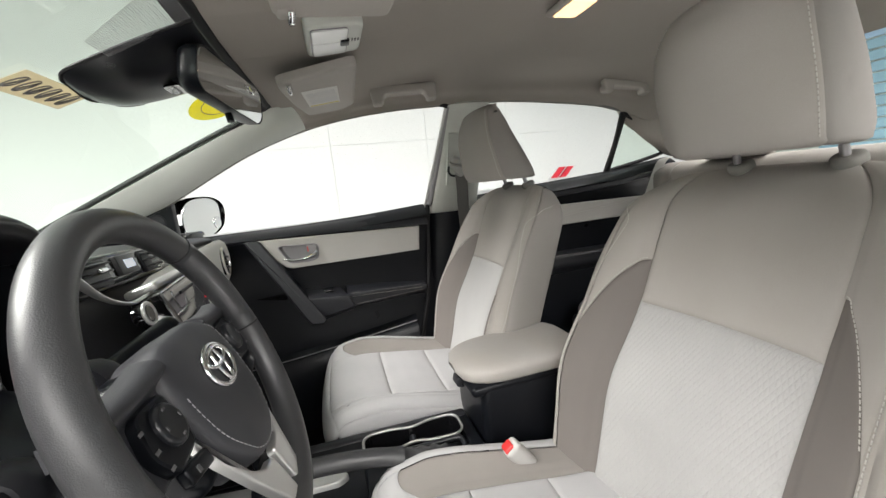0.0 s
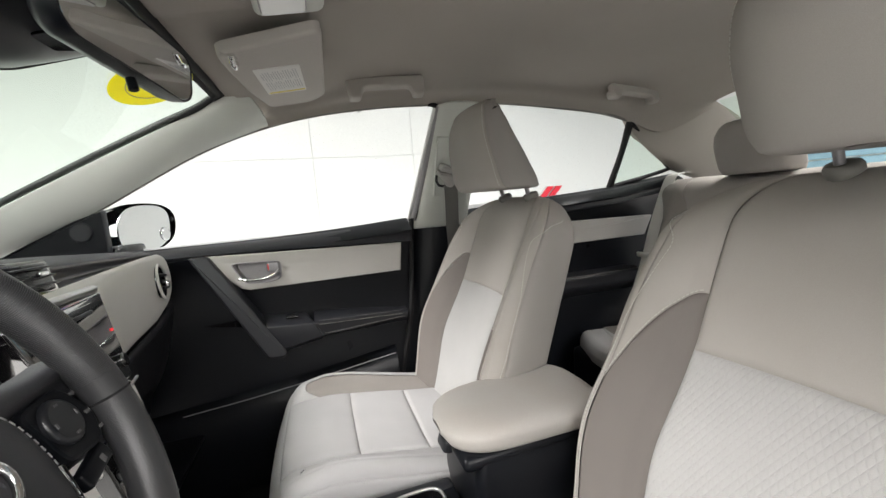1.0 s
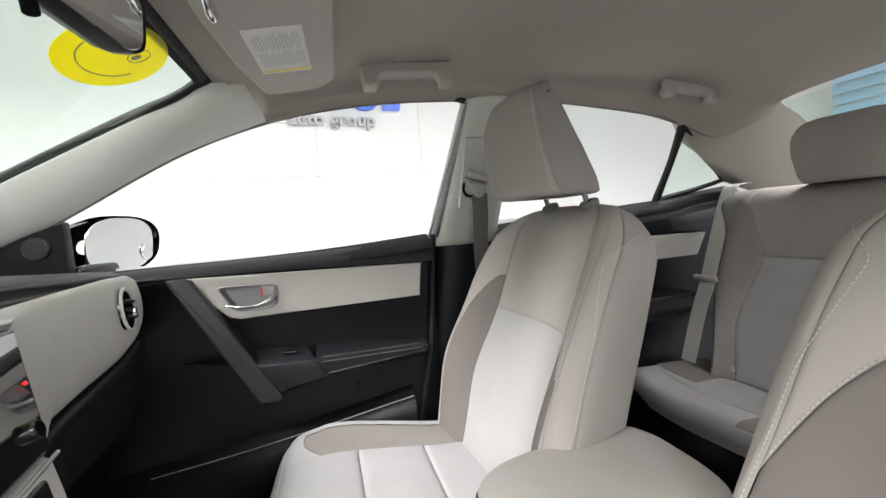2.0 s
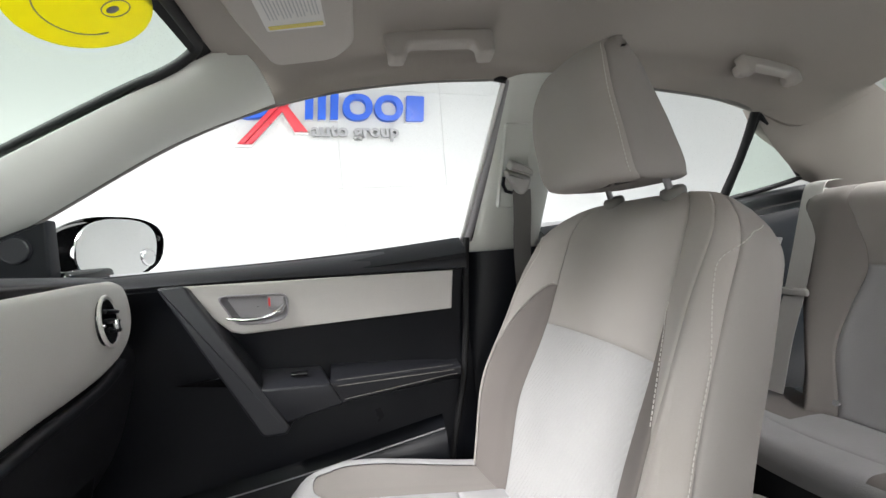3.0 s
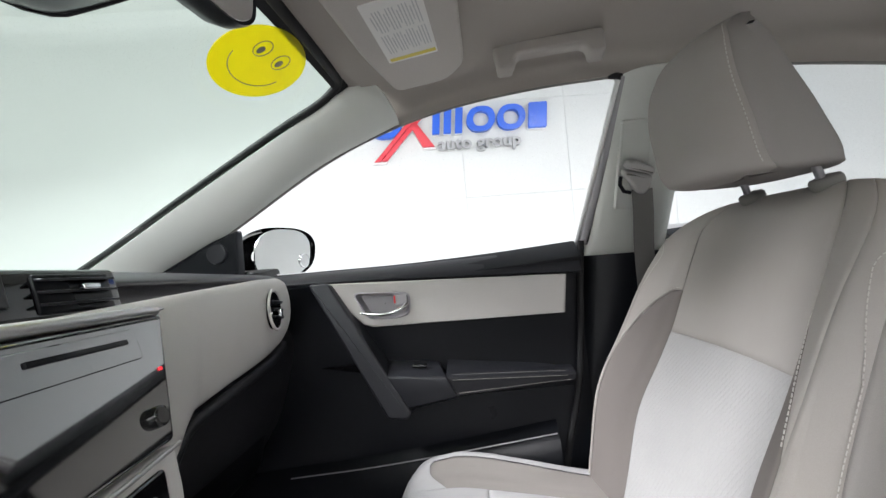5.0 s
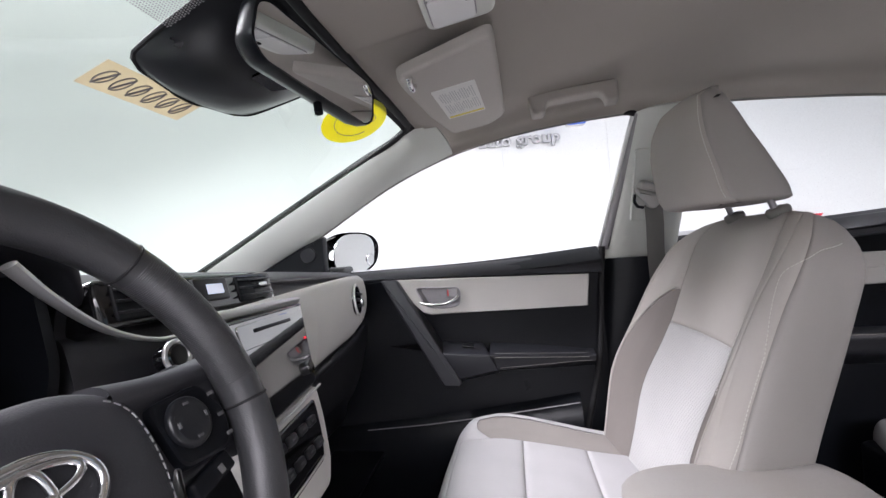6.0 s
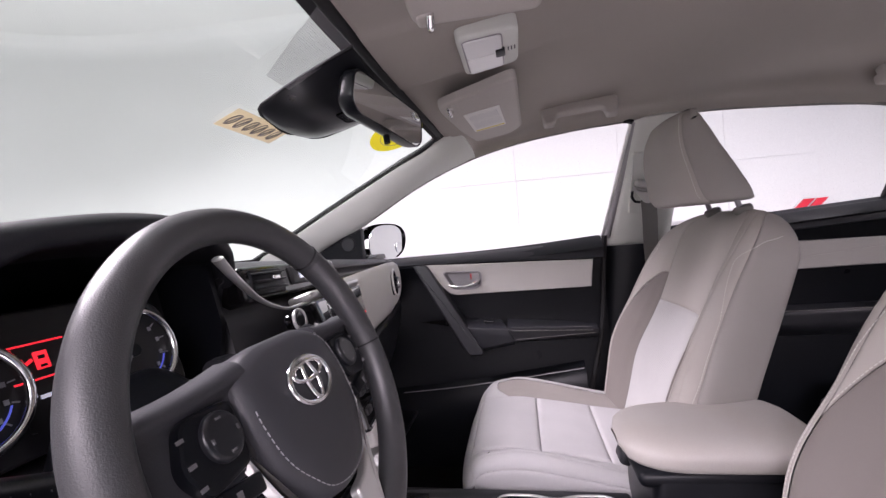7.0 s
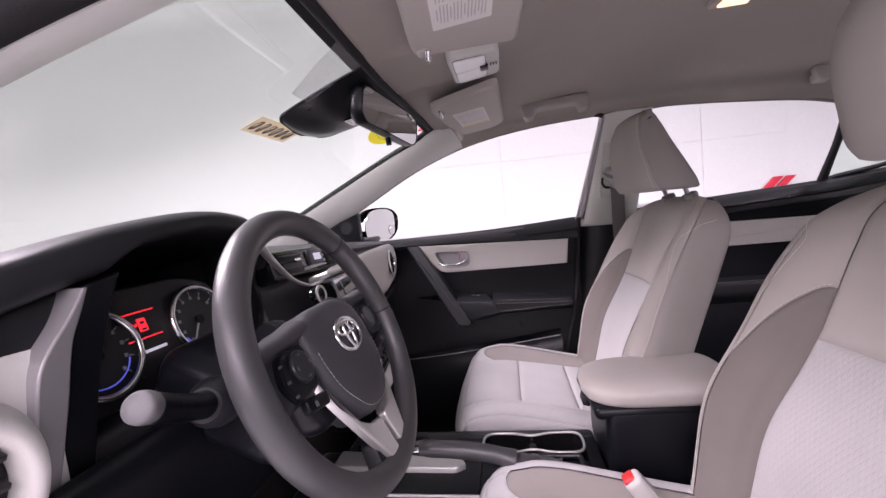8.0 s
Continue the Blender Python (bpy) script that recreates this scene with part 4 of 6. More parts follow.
def front_seat(inner_wing, inner_seam, head_y):
    seat = thing("front_seat", (0.2, 0.0, 0.25), "two-tone grey cloth front car seat with dark taupe bolsters", "car seat", "front seats")
    ins = lambda u: 0.258 - 0.004 * (u / 2) ** 2
    dark = lambda u: 0.335 - 0.155 * max(0.0, (abs(u) - 2) / 2.6) ** 2.0
    S = back_form
    v0 = -0.10
    back = patch("backrest", S, -2, 2, ins, BACK_TOP - 0.001, FABRIC_MID, seat, "warm grey upper backrest cloth", 30, 40, puff=0.003)
    patch("back_insert", S, -2, 2, v0, ins, FABRIC_RIB, back, "pale ribbed centre cloth", 34, 50, puff=0.005)
    for s in (1, -1):
        patch("bolster", S, 2 * s, 4.65 * s, v0, dark, FABRIC_DARK, back, "dark taupe bolster cloth", 24, 50)
        patch("shoulder", S, 2 * s, 4.65 * s, dark, BACK_TOP - 0.001, FABRIC_MID, back, "warm grey shoulder cloth", 24, 30, groove=0.002)
        patch("bolster_edge", S, 4.65 * s, 6.2 * s, v0, BACK_TOP - 0.001, FABRIC_MID, back, "warm grey sewn bolster edge", 22, 60, groove=0.0012)
        patch("side_panel", S, 6.2 * s, 9.3 * s, v0, BACK_TOP - 0.001, FABRIC_SHADED, back, "warm grey side cloth, darkened for shade", 22, 60, groove=0.003)
        vv = np.linspace(-0.05, 0.485, 110)
        first = inner_seam if s < 0 else 4.74
        line = back_form(s * (first - (0.6 if first > 5 else 0.0) * np.clip((0.15 - vv) / 0.2, 0, 1) - 0.8 * np.clip((vv - 0.27) / 0.15, 0, 1) + 2.6 * np.clip((vv - 0.40) / 0.085, 0, 1) ** 1.7), vv)
        stitches("stitching", line + V(0, s * 0.0008, 0) + FWD * 0.001, back)
        top = back_form(np.linspace(2.1 * s, 4.55 * s, 30), np.array([dark(u) + 0.004 for u in np.linspace(2.1, 4.55, 30)]))
        stitches("stitching", top + FWD * 0.001, back)
    patch("back_shell", S, 9.3, 11, v0, BACK_TOP - 0.001, FABRIC_MID, back, "", 14, 40, groove=0.001)
    patch("back_shell", S, -11, -9.3, v0, BACK_TOP - 0.001, FABRIC_MID, back, "", 14, 40, groove=0.001)
    # cushion
    C = cushion_form
    cross = 0.47
    cushion = patch("cushion", C, -2, 2, 0.20, cross, FABRIC_LIGHT, seat, "pale grey front cushion cloth", 30, 24, puff=0.006)
    patch("cushion_centre", C, -2, 2, cross, 0.72, FABRIC_LIGHT, cushion, "pale grey centre cushion cloth", 30, 24, puff=0.006)
    patch("cushion_rear", C, -2, 2, 0.72, 1.0, FABRIC_LIGHT, cushion, "pale grey rear cushion cloth", 30, 16, puff=0.004)
    patch("front_roll", C, -6.0, 6.0, 0.0, 0.20, FABRIC_LIGHT, cushion, "pale grey front roll", 60, 16, groove=0.003)
    for s in (1, -1):
        wf = lambda u: 0.27 + 0.20 * ((abs(u) - 2 - 1.6) / 1.9) ** 2 if abs(u) > 3.6 else 0.27 + 0.06 * ((3.6 - abs(u)) / 1.6) ** 2
        patch("wing", C, 2 * s, 4.0 * s, wf, 1.0, inner_wing if s < 0 else BENCH_BAND, cushion, "taupe cushion wing cloth", 30, 34)
        patch("wing_front", C, 2 * s, 4.0 * s, 0.20, wf, FABRIC_LIGHT, cushion, "pale grey wing welt", 24, 12, groove=0.002)
        patch("wing_edge", C, 4.0 * s, 5.6 * s, 0.20, 1.0, FABRIC_LIGHT, cushion, "pale grey wing edge", 16, 40, groove=0.0015)
        patch("cushion_side", C, 5.6 * s, 8 * s, 0.20, 1.0, FABRIC_LIGHT, cushion, "pale grey cushion side", 20, 34, groove=0.003)
    # head restraint: front, and sides in the cloth darkened for shade
    rest = lambda u, v: head_form(u, v) + V(0, head_y, 0)
    head = patch("head_restraint", rest, 0.352, 0.648, 0.0, 1.0, FABRIC_MID, seat, "warm grey head restraint", 40, 34, groove=0.002, band=0.008, turn=1)
    patch("head_back", rest, -0.352, 0.352, 0.0, 1.0, FABRIC_SHADED, head, "sides and back of the head restraint, darkened for shade", 60, 34, groove=0.002, band=0.008, turn=1)
    core = np.array([rest(np.full(40, u), np.linspace(0.02, 1.0, 40)) for u in np.linspace(-0.352, 0.648, 60)])
    middle = core.mean(axis=(0, 1))
    sheet("head_core", middle + (core - middle) * 0.982, FABRIC_SHADED, head, "fill behind the seams in the darkened cloth")
    for k in (0.352, 0.648):
        line = rest(np.full(60, k + (0.012 if k < 0.5 else -0.012)), np.linspace(0.12, 0.93, 60))
        stitches("stitching", line + V(-0.0006, 0, 0), head)
    for s in (1, -1):
        y = head_y + s * 0.070
        tube("post", [(0.552, y, 1.035), (0.535, y, 1.095)], 0.0055, TRIM, head, "grey metal post", 10)
        tube("post_guide", [(0.558, y, 1.037), (0.554, y, 1.046), (0.552, y, 1.052), (0.551, y, 1.0555), (0.5505, y, 1.0565)], [0.015, 0.0185, 0.0185, 0.016, 0.007], FRAME_GREY, head, "grey plastic post guide", 18)
    # base, side shield and rails
    block("side_shield", (0.44, 0.03, 0.13), pose(0.13, -0.245, 0.400), BLACK, seat, "black plastic side shield", 0.012)
    block("side_shield", (0.44, 0.03, 0.13), pose(0.13, 0.245, 0.400), BLACK, seat, "black plastic side shield", 0.012)
    block("seat_pan", (0.46, 0.46, 0.10), pose(0.16, 0, 0.415), BLACK, seat, "black seat pan", 0.02)
    for y in (-0.2, 0.2):
        block("rail", (0.56, 0.05, 0.12), pose(0.16, y, 0.31), BLACK, seat, "black seat rail", 0.008)
    return seat


passenger = front_seat(FABRIC_LIGHT, 6.1, -0.004)
passenger_m = pose(0.2, 0.359, 0.25)
driver = front_seat(BENCH_BAND, 4.74, -0.022)
driver.matrix_basis = pose(0.2 + 0.075, -0.341, 0.25 + 0.006)
passenger.matrix_basis = passenger_m
tagged(passenger, "two-tone grey cloth front passenger seat with dark taupe bolsters")
tagged(driver, "two-tone grey cloth driver seat with dark taupe bolsters")


# ---- rear bench ----
def rear_bench():
    seat = thing("rear_bench", (1.0, 0.0, 0.25), "two-tone grey cloth rear bench seat with head restraints", "car seat")

    def bk(u, v):
        """u sideways in metres, v up the backrest."""
        u, v = np.asarray(u, float), np.asarray(v, float)
        bul = 0.035 * np.exp(-((np.abs(u) - 0.53) / 0.05) ** 2)
        top = np.clip((v - 0.50) / 0.06, 0, 1)
        d = 0.012 * np.cos(u * 7.0) + bul - 0.10 * (1 - np.sqrt(np.clip(1 - top ** 2, 0, 1)))
        x = 1.105 + 0.42 * v * 0.80 - d
        return np.stack([x, u, 0.53 + 0.955 * v + 0 * u], -1)

    def shape(u, v):
        """Slides the sewn seams sideways: the centre panels narrow towards the bottom and spread at the top."""
        u, v = np.asarray(u, float), np.asarray(v, float)
        m = np.abs(u)
        seam = interp(v.ravel(), [(-0.01, 0.452), (0.023, 0.456), (0.16, 0.476), (0.258, 0.466), (0.347, 0.451), (0.45, 0.480), (0.57, 0.524)]).reshape(v.shape)
        rim = interp(v.ravel(), [(-0.01, 0.506), (0.04, 0.508), (0.154, 0.525), (0.35, 0.570), (0.57, 0.620)]).reshape(v.shape)
        w = np.where(m <= 0.45, m * seam / 0.45, seam + (m - 0.45) / 0.11 * (rim - seam))
        return bk(np.sign(u) * w, v)

    def cu(u, v):
        u, v = np.asarray(u, float), np.asarray(v, float)
        k = np.clip(1 - v / 0.14, 0, 1)
        z = 0.556 - 0.03 * v + 0.012 * np.cos(u * 7) - 0.062 * (1 - np.sqrt(np.clip(1 - k ** 2.2, 0, 1)))
        x = 0.84 + 0.40 * v + 0.012 * k ** 2 + 0.05 * (np.abs(u) / 0.62) ** 6
        return np.stack([x, u, z], -1)

    back = patch("backrest", shape, 0.45, -0.45, 0.355, 0.56, FABRIC_MID, seat, "warm grey rear backrest cloth", 60, 24, puff=0.004)
    for a, b in ((0.45, 0.10), (0.10, -0.10), (-0.10, -0.45)):
        patch("back_insert", shape, a, b, 0.0, 0.355, FABRIC_LIGHT, back, "pale centre cloth", 30, 30, puff=0.010)
    for k in (1, -1):
        patch("bolster", shape, *((0.56, 0.45) if k > 0 else (-0.45, -0.56)), 0.0, 0.56, BENCH_BAND, back, "taupe bolster", 20, 50)
        side = lambda u, v: shape(np.sign(u) * np.minimum(np.abs(u), 0.56), v) + np.stack([(np.abs(u) - 0.56) * 1.1, np.sign(u) * (np.abs(u) - 0.56) * 0.8, 0 * u], -1)
        patch("side_bolster", side, *((0.65, 0.56) if k > 0 else (-0.56, -0.65)), 0.0, 0.54, FABRIC_DARK, back, "dark taupe side of the backrest", 12, 40)
        plate("anchor_cap", [(0.007 * math.cos(q), 0.007 * math.sin(q)) for q in np.linspace(0, 6.283, 16, endpoint=False)], 0.006, basis((1.106, k * 0.446, 0.566), (0, 1, 0), (0.34, 0, 1)), SIGN_GREY, back, "small grey cap", 0.002)
    block("back_shell", (0.06, 1.12, 0.52), pose(1.36, 0, 0.79, 0, 20, 0), CARPET, back, "black carpeted seat back", 0.01)
    cushion = patch("cushion", cu, 0.62, -0.62, 0.0, 0.30, FABRIC_LIGHT, seat, "pale grey rear cushion cloth", 60, 20, puff=0.004)
    patch("cushion_rear", cu, 0.62, -0.62, 0.30, 1.0, FABRIC_LIGHT, cushion, "pale grey rear cushion cloth", 60, 24, puff=0.004)
    patch("cushion_wing", lambda u, v: cu(u, v) + V(0, 0, 0.005), 0.262, -0.262, 0.04, 0.40, BENCH_BAND, cushion, "taupe middle panel", 20, 20)
    for a, b in ((0.62, 0.475), (-0.475, -0.62)):
        patch("cushion_wing", lambda u, v: cu(u, v) + V(0, 0, 0.005), a, b, lambda u: 0.39 - 0.6 * (abs(u) - 0.475), 0.80, BENCH_BAND, cushion, "taupe outer panel", 20, 20)
    block("cushion_base", (0.38, 1.24, 0.25), pose(1.06, 0, 0.375), BLACK, seat, "black seat base", 0.02)
    for y in (0.30, -0.30):
        hr = head_form(*np.meshgrid(np.linspace(0, 1, 48), np.linspace(0, 1, 24), indexing="ij"))
        hr = (hr - V(0.46, 0, 1.07)) * V(0.8, 1.02, 0.80) + V(1.315, y, 1.060)
        sheet("head_restraint", hr, FABRIC_MID, seat, "warm grey rear head restraint", smooth=70)
    return seat


bench = rear_bench()


# ---- dashboard ----
dash = thing("dashboard", (-0.5, 0, 0.6), "black car dashboard with pale beige lower panels and silver trim", "dashboard")


def dash_section(y):
    """Top edge of the pad at this width: x of the lip, z of the lip, z of the crown."""
    return interp(y, [(-0.72, -0.40, 1.000, 1.020), (-0.55, -0.40, 1.015, 1.030), (-0.16, -0.40, 1.018, 1.035), (0.0, -0.405, 1.015, 1.033), (0.25, -0.41, 1.005, 1.020), (0.45, -0.41, 0.997, 1.008), (0.66, -0.40, 0.985, 0.990), (0.72, -0.40, 0.98, 0.985)])[0]


rows = []
for y in np.linspace(-0.72, 0.72, 60):
    lx, lz, cz = dash_section(y)
    lip = lx if y > -0.4 else -0.47
    if -0.555 < y < -0.14:
        lip, lz, cz = -0.56, 1.0, 1.0
        sec = [(-1.0, 0.975), (-0.85, 0.99), (-0.75, 0.995), (-0.65, 0.998), (-0.62, 0.996), (-0.60, 0.985), (-0.58, 0.95), (-0.56, 0.92), (-0.53, 0.89), (-0.50, 0.87), (-0.42, 0.858), (-0.375, 0.845), (-0.38, 0.74), (-0.42, 0.62), (-0.52, 0.50), (-0.70, 0.42)]
    else:
      sec = [(-1.0, 0.975), (-0.85, 1.0), (-0.65, cz - 0.004), (-0.50, cz), (lip - 0.03, lz + 0.004), (lip, lz - 0.006), (lip + 0.002, lz - 0.014), (lip - 0.006, lz - 0.020), (lip - 0.012, 0.965), (min(lip, -0.40), 0.95), (-0.38, 0.86), (-0.365, 0.82), (-0.38, 0.74), (-0.42, 0.62), (-0.52, 0.50), (-0.70, 0.42)]
    c = spline(sec, 60)
    rows.append(np.stack([c[:, 0], np.full(60, y), c[:, 1]], -1))
sheet("dash_top", np.array(rows), DASH_SKIN, dash, "soft black dashboard pad", 0.01, 45)


# pale passenger panel with its round end
def pad_panel(top, bottom, xs, y0, y1, n=50, m=26, bulge=0.02):
    out = []
    for y in np.linspace(y0, y1, n):
        zt, zb, x = interp(y, top)[0], interp(y, bottom)[0], interp(y, xs)[0]
        t = np.linspace(0, 1, m)
        lean = 0.05 * min(1.0, max(0.0, (0.33 - y) / 0.13)) if y > 0 else 0.0
        out.append(np.stack([x + lean * t + bulge * np.sin(math.pi * t) ** 0.4 * 0.8 - 0.010 * t ** 8, np.full(m, y), zt + (zb - zt) * t], -1))
    return np.array(out)


P = pad_panel([(0.08, 0.962), (0.27, 0.970), (0.45, 0.976), (0.58, 0.978), (0.63, 0.974), (0.655, 0.960), (0.668, 0.935), (0.672, 0.912)],
              [(0.08, 0.700), (0.118, 0.714), (0.19, 0.736), (0.25, 0.752), (0.292, 0.773), (0.322, 0.783), (0.371, 0.790), (0.43, 0.797), (0.50, 0.804), (0.58, 0.817), (0.63, 0.837), (0.655, 0.862), (0.668, 0.890), (0.672, 0.911)],
              [(0.08, -0.355), (0.27, -0.355), (0.45, -0.357), (0.60, -0.356), (0.65, -0.357), (0.672, -0.370)], 0.090, 0.672, 110)
sheet("passenger_panel", P, PAD, dash, "pale beige soft passenger panel", 0.02, 50)
vm = basis((-0.338, 0.566, 0.912), (-0.06, 1, -0.12), (-0.10, 0.12, 1))
ring = [(0.029 * math.cos(a), 0.040 * math.sin(a)) for a in np.linspace(0, 2 * math.pi, 32, endpoint=False)]
tube("vent_ring", [tuple(vm @ Vector((1.08 * x, 1.06 * y, 0.003))) for x, y in ring], 0.0032, PAD, dash, "pale round vent ring", 8, True)
side_vent = plate("side_vent", ring, 0.02, vm @ pose(0, 0, 0.004), PIANO, dash, "black side air vent", 0.003)
for k in (-0.016, 0.0, 0.016):
    block("slat", (0.044, 0.006, 0.010), vm @ pose(0, k, 0.006, 25, 0, 0), BLACK, side_vent, "", 0.001)
block("knob", (0.010, 0.018, 0.010), vm @ pose(0.0, -0.008, 0.012), CHROME, side_vent, "chrome vent knob", 0.003)

# glove box and knee panels
lipc = np.array([(y, interp(y, [(0.118, 0.710), (0.19, 0.732), (0.25, 0.748), (0.292, 0.769), (0.322, 0.779), (0.371, 0.786), (0.43, 0.793), (0.50, 0.800), (0.58, 0.813), (0.63, 0.833)])[0]) for y in np.linspace(0.125, 0.63, 40)])
tube("panel_lip", [(-0.354 + 0.035 * min(1.0, max(0.0, (0.30 - y) / 0.12)), y, z - 0.007) for y, z in lipc], 0.010, BLACK_SOFT, dash, "soft black lip below the passenger panel", 12)
block("glove_box", (0.04, 0.40, 0.25), pose(-0.43, 0.46, 0.66, 0, 14, 0), BLACK, dash, "black glove box lid", 0.02)
block("glove_shelf", (0.16, 0.42, 0.012), pose(-0.40, 0.47, 0.45), BLACK, dash, "black edge below the glove box", 0.004)

# centre stack
stack = basis((-0.281, 0.098, 0.872), (-0.10, 1, -0.03), (-0.30, 0, 1))
cs = plate("audio_panel", soft_poly([(-0.145, 0.082), (0.133, 0.086), (0.082, -0.062), (-0.11, -0.072)], 0.006), 0.05, stack, SCREEN_GLASS, dash, "gloss black audio panel", 0.006, 4)
block("disc_slot", (0.115, 0.006, 0.004), stack @ pose(0.0, 0.060, 0.002), BLACK, cs, "disc slot", 0.001)
plate("panel_line", soft_poly([(-0.10, 0.072), (0.075, 0.074), (0.075, 0.038), (-0.10, 0.036)], 0.006), 0.003, stack @ pose(0, 0, 0.0015), SCREEN_GLASS, cs, "gloss black upper screen edge", 0.001)
plate("knob", [(0.012 * math.cos(a), 0.012 * math.sin(a)) for a in np.linspace(0, 6.283, 20, endpoint=False)], 0.010, stack @ pose(0.062, -0.030, 0.010), PIANO, cs, "small gloss black knob", 0.003)
block("tell_tale", (0.004, 0.004, 0.002), stack @ pose(0.095, 0.020, 0.001), GLOW_RED, cs, "small red tell-tale", 0)
tube("stack_trim", [tuple(stack @ Vector(q)) for q in [(-0.11, -0.079, 0.002), (0.0, -0.074, 0.003), (0.083, -0.068, 0.002)]], 0.0026, SILVER, dash, "silver trim below the audio panel", 8)
block("stack_trim", (0.282, 0.014, 0.05), stack @ pose(-0.006, 0.093, -0.024), SILVER, dash, "satin silver trim above the audio panel", 0.007)
plate("stack_surround", soft_poly([(-0.125, -0.076), (0.088, -0.066), (0.078, -0.120), (0.052, -0.185), (0.020, -0.215), (-0.10, -0.215)][::-1], 0.012), 0.05, stack @ pose(0, 0, -0.006), PAD, dash, "pale beige surround below the audio panel", 0.006, 4)
climate = plate("climate_panel", soft_poly([(-0.115, -0.090), (0.058, -0.082), (0.046, -0.135), (0.022, -0.176), (-0.115, -0.180)][::-1], 0.010), 0.02, stack @ pose(0, 0, -0.003), PIANO, dash, "gloss black climate control panel", 0.004, 3)
for j in range(2):
    for k in range(4):
        key = block("key", (0.026, 0.014, 0.008), stack @ pose(-0.095 + 0.036 * k, -0.108 - 0.036 * j, 0.0), BLACK_SATIN, climate, "black climate key", 0.003)
        block("legend", (0.010, 0.0025, 0.0006), stack @ pose(-0.095 + 0.036 * k, -0.108 - 0.036 * j, 0.0043), LEGEND, key, "", 0)
tube("lower_trim", [tuple(stack @ Vector(q)) for q in [(-0.105, -0.172, 0.0), (-0.04, -0.170, 0.001), (0.018, -0.168, 0.0)]], 0.0018, SILVER, climate, "thin silver line", 8)

# centre vents with hood
hood = basis((-0.372, 0.060, 0.992), (-0.03, 1, -0.03), (-0.25, 0, 1))
cv = block("vent_housing", (0.36, 0.062, 0.06), hood @ pose(0, 0, -0.034), PIANO, dash, "gloss black centre vent housing", 0.008)
for x0 in (-0.115, 0.115):
    block("vent_mouth", (0.095, 0.046, 0.02), hood @ pose(x0, 0, -0.010), BLACK, cv, "black air vent", 0.004)
    for k in (-0.012, 0.002, 0.016):
        block("slat", (0.092, 0.003, 0.016), hood @ pose(x0, k, 0.0, 18, 0, 0), BLACK_SOFT, cv, "", 0.001)
    block("slider", (0.022, 0.007, 0.008), hood @ pose(x0 + 0.006, 0.003, 0.010), CHROME, cv, "chrome vent slider", 0.002)
block("clock", (0.075, 0.036, 0.012), hood @ pose(0.0, 0.004, -0.003), GAUGE, cv, "dark clock display", 0.003)
block("clock_screen", (0.036, 0.016, 0.004), hood @ pose(0.005, 0.004, 0.0025), GLOW_WHITE, cv, "pale clock screen", 0.001)
tube("silver_line", spline([(-0.322, -0.232, 1.043), (-0.318, -0.205, 1.012), (-0.313, -0.165, 0.977), (-0.307, -0.12, 0.956), (-0.308, -0.07, 0.951), (-0.315, 0.08, 0.957), (-0.335, 0.25, 0.956)], 50), np.concatenate([np.linspace(0.010, 0.0045, 24), np.full(26, 0.0042)]), SILVER, dash, "satin silver line round the centre vents", 10, squash=0.6)

# instrument binnacle
BY, BZ = -0.350, 0.960
HOOD = [(-0.72, 1.008), (-0.65, 1.032), (-0.553, 1.061), (-0.441, 1.089), (-0.38, 1.099), (-0.317, 1.105), (-0.25, 1.103), (-0.20, 1.094), (-0.165, 1.078), (-0.140, 1.055), (-0.125, 1.025)]
rows = []
for y, top in interp(np.linspace(-0.72, -0.125, 60), [(h[0], h[0], h[1]) for h in HOOD]):
    f = (top - 0.985) / 0.12
    front = -0.350 - 0.05 * (1 - f)
    deep = 0.030 + 0.018 * min(1.0, max(0.0, (-0.41 - y) / 0.05))
    sec = [(-0.80, 0.975), (-0.70, 0.990 + 0.010 * f), (-0.60, 0.996 + 0.040 * f), (-0.50, 1.0 + 0.075 * f), (-0.42, 1.0 + 0.098 * f), (front - 0.02, top), (front, top - 0.007), (front + 0.002, top - 0.6 * deep), (front - 0.010, top - deep), (front - 0.05, top - deep - 0.004), (-0.47, top - deep - 0.015)]
    c = spline(sec, 48)
    rows.append(np.stack([c[:, 0], np.full(48, y), c[:, 1]], -1))
sheet("cluster_hood", np.array(rows), BLACK_SOFT, dash, "soft black instrument hood", 0.008, 60)
mid = basis((-0.410, -0.372, 0.938), (0, 1, 0), (-0.30, 0, 1))
cluster = plate("instrument_panel", soft_poly([(-0.150, -0.07), (0.150, -0.07), (0.145, 0.055), (0.09, 0.075), (-0.09, 0.075), (-0.145, 0.055)], 0.03), 0.03, mid, GAUGE, dash, "black instrument cluster", 0.004)
circle = [(math.cos(a), math.sin(a)) for a in np.linspace(0, 2 * math.pi, 48, endpoint=False)]
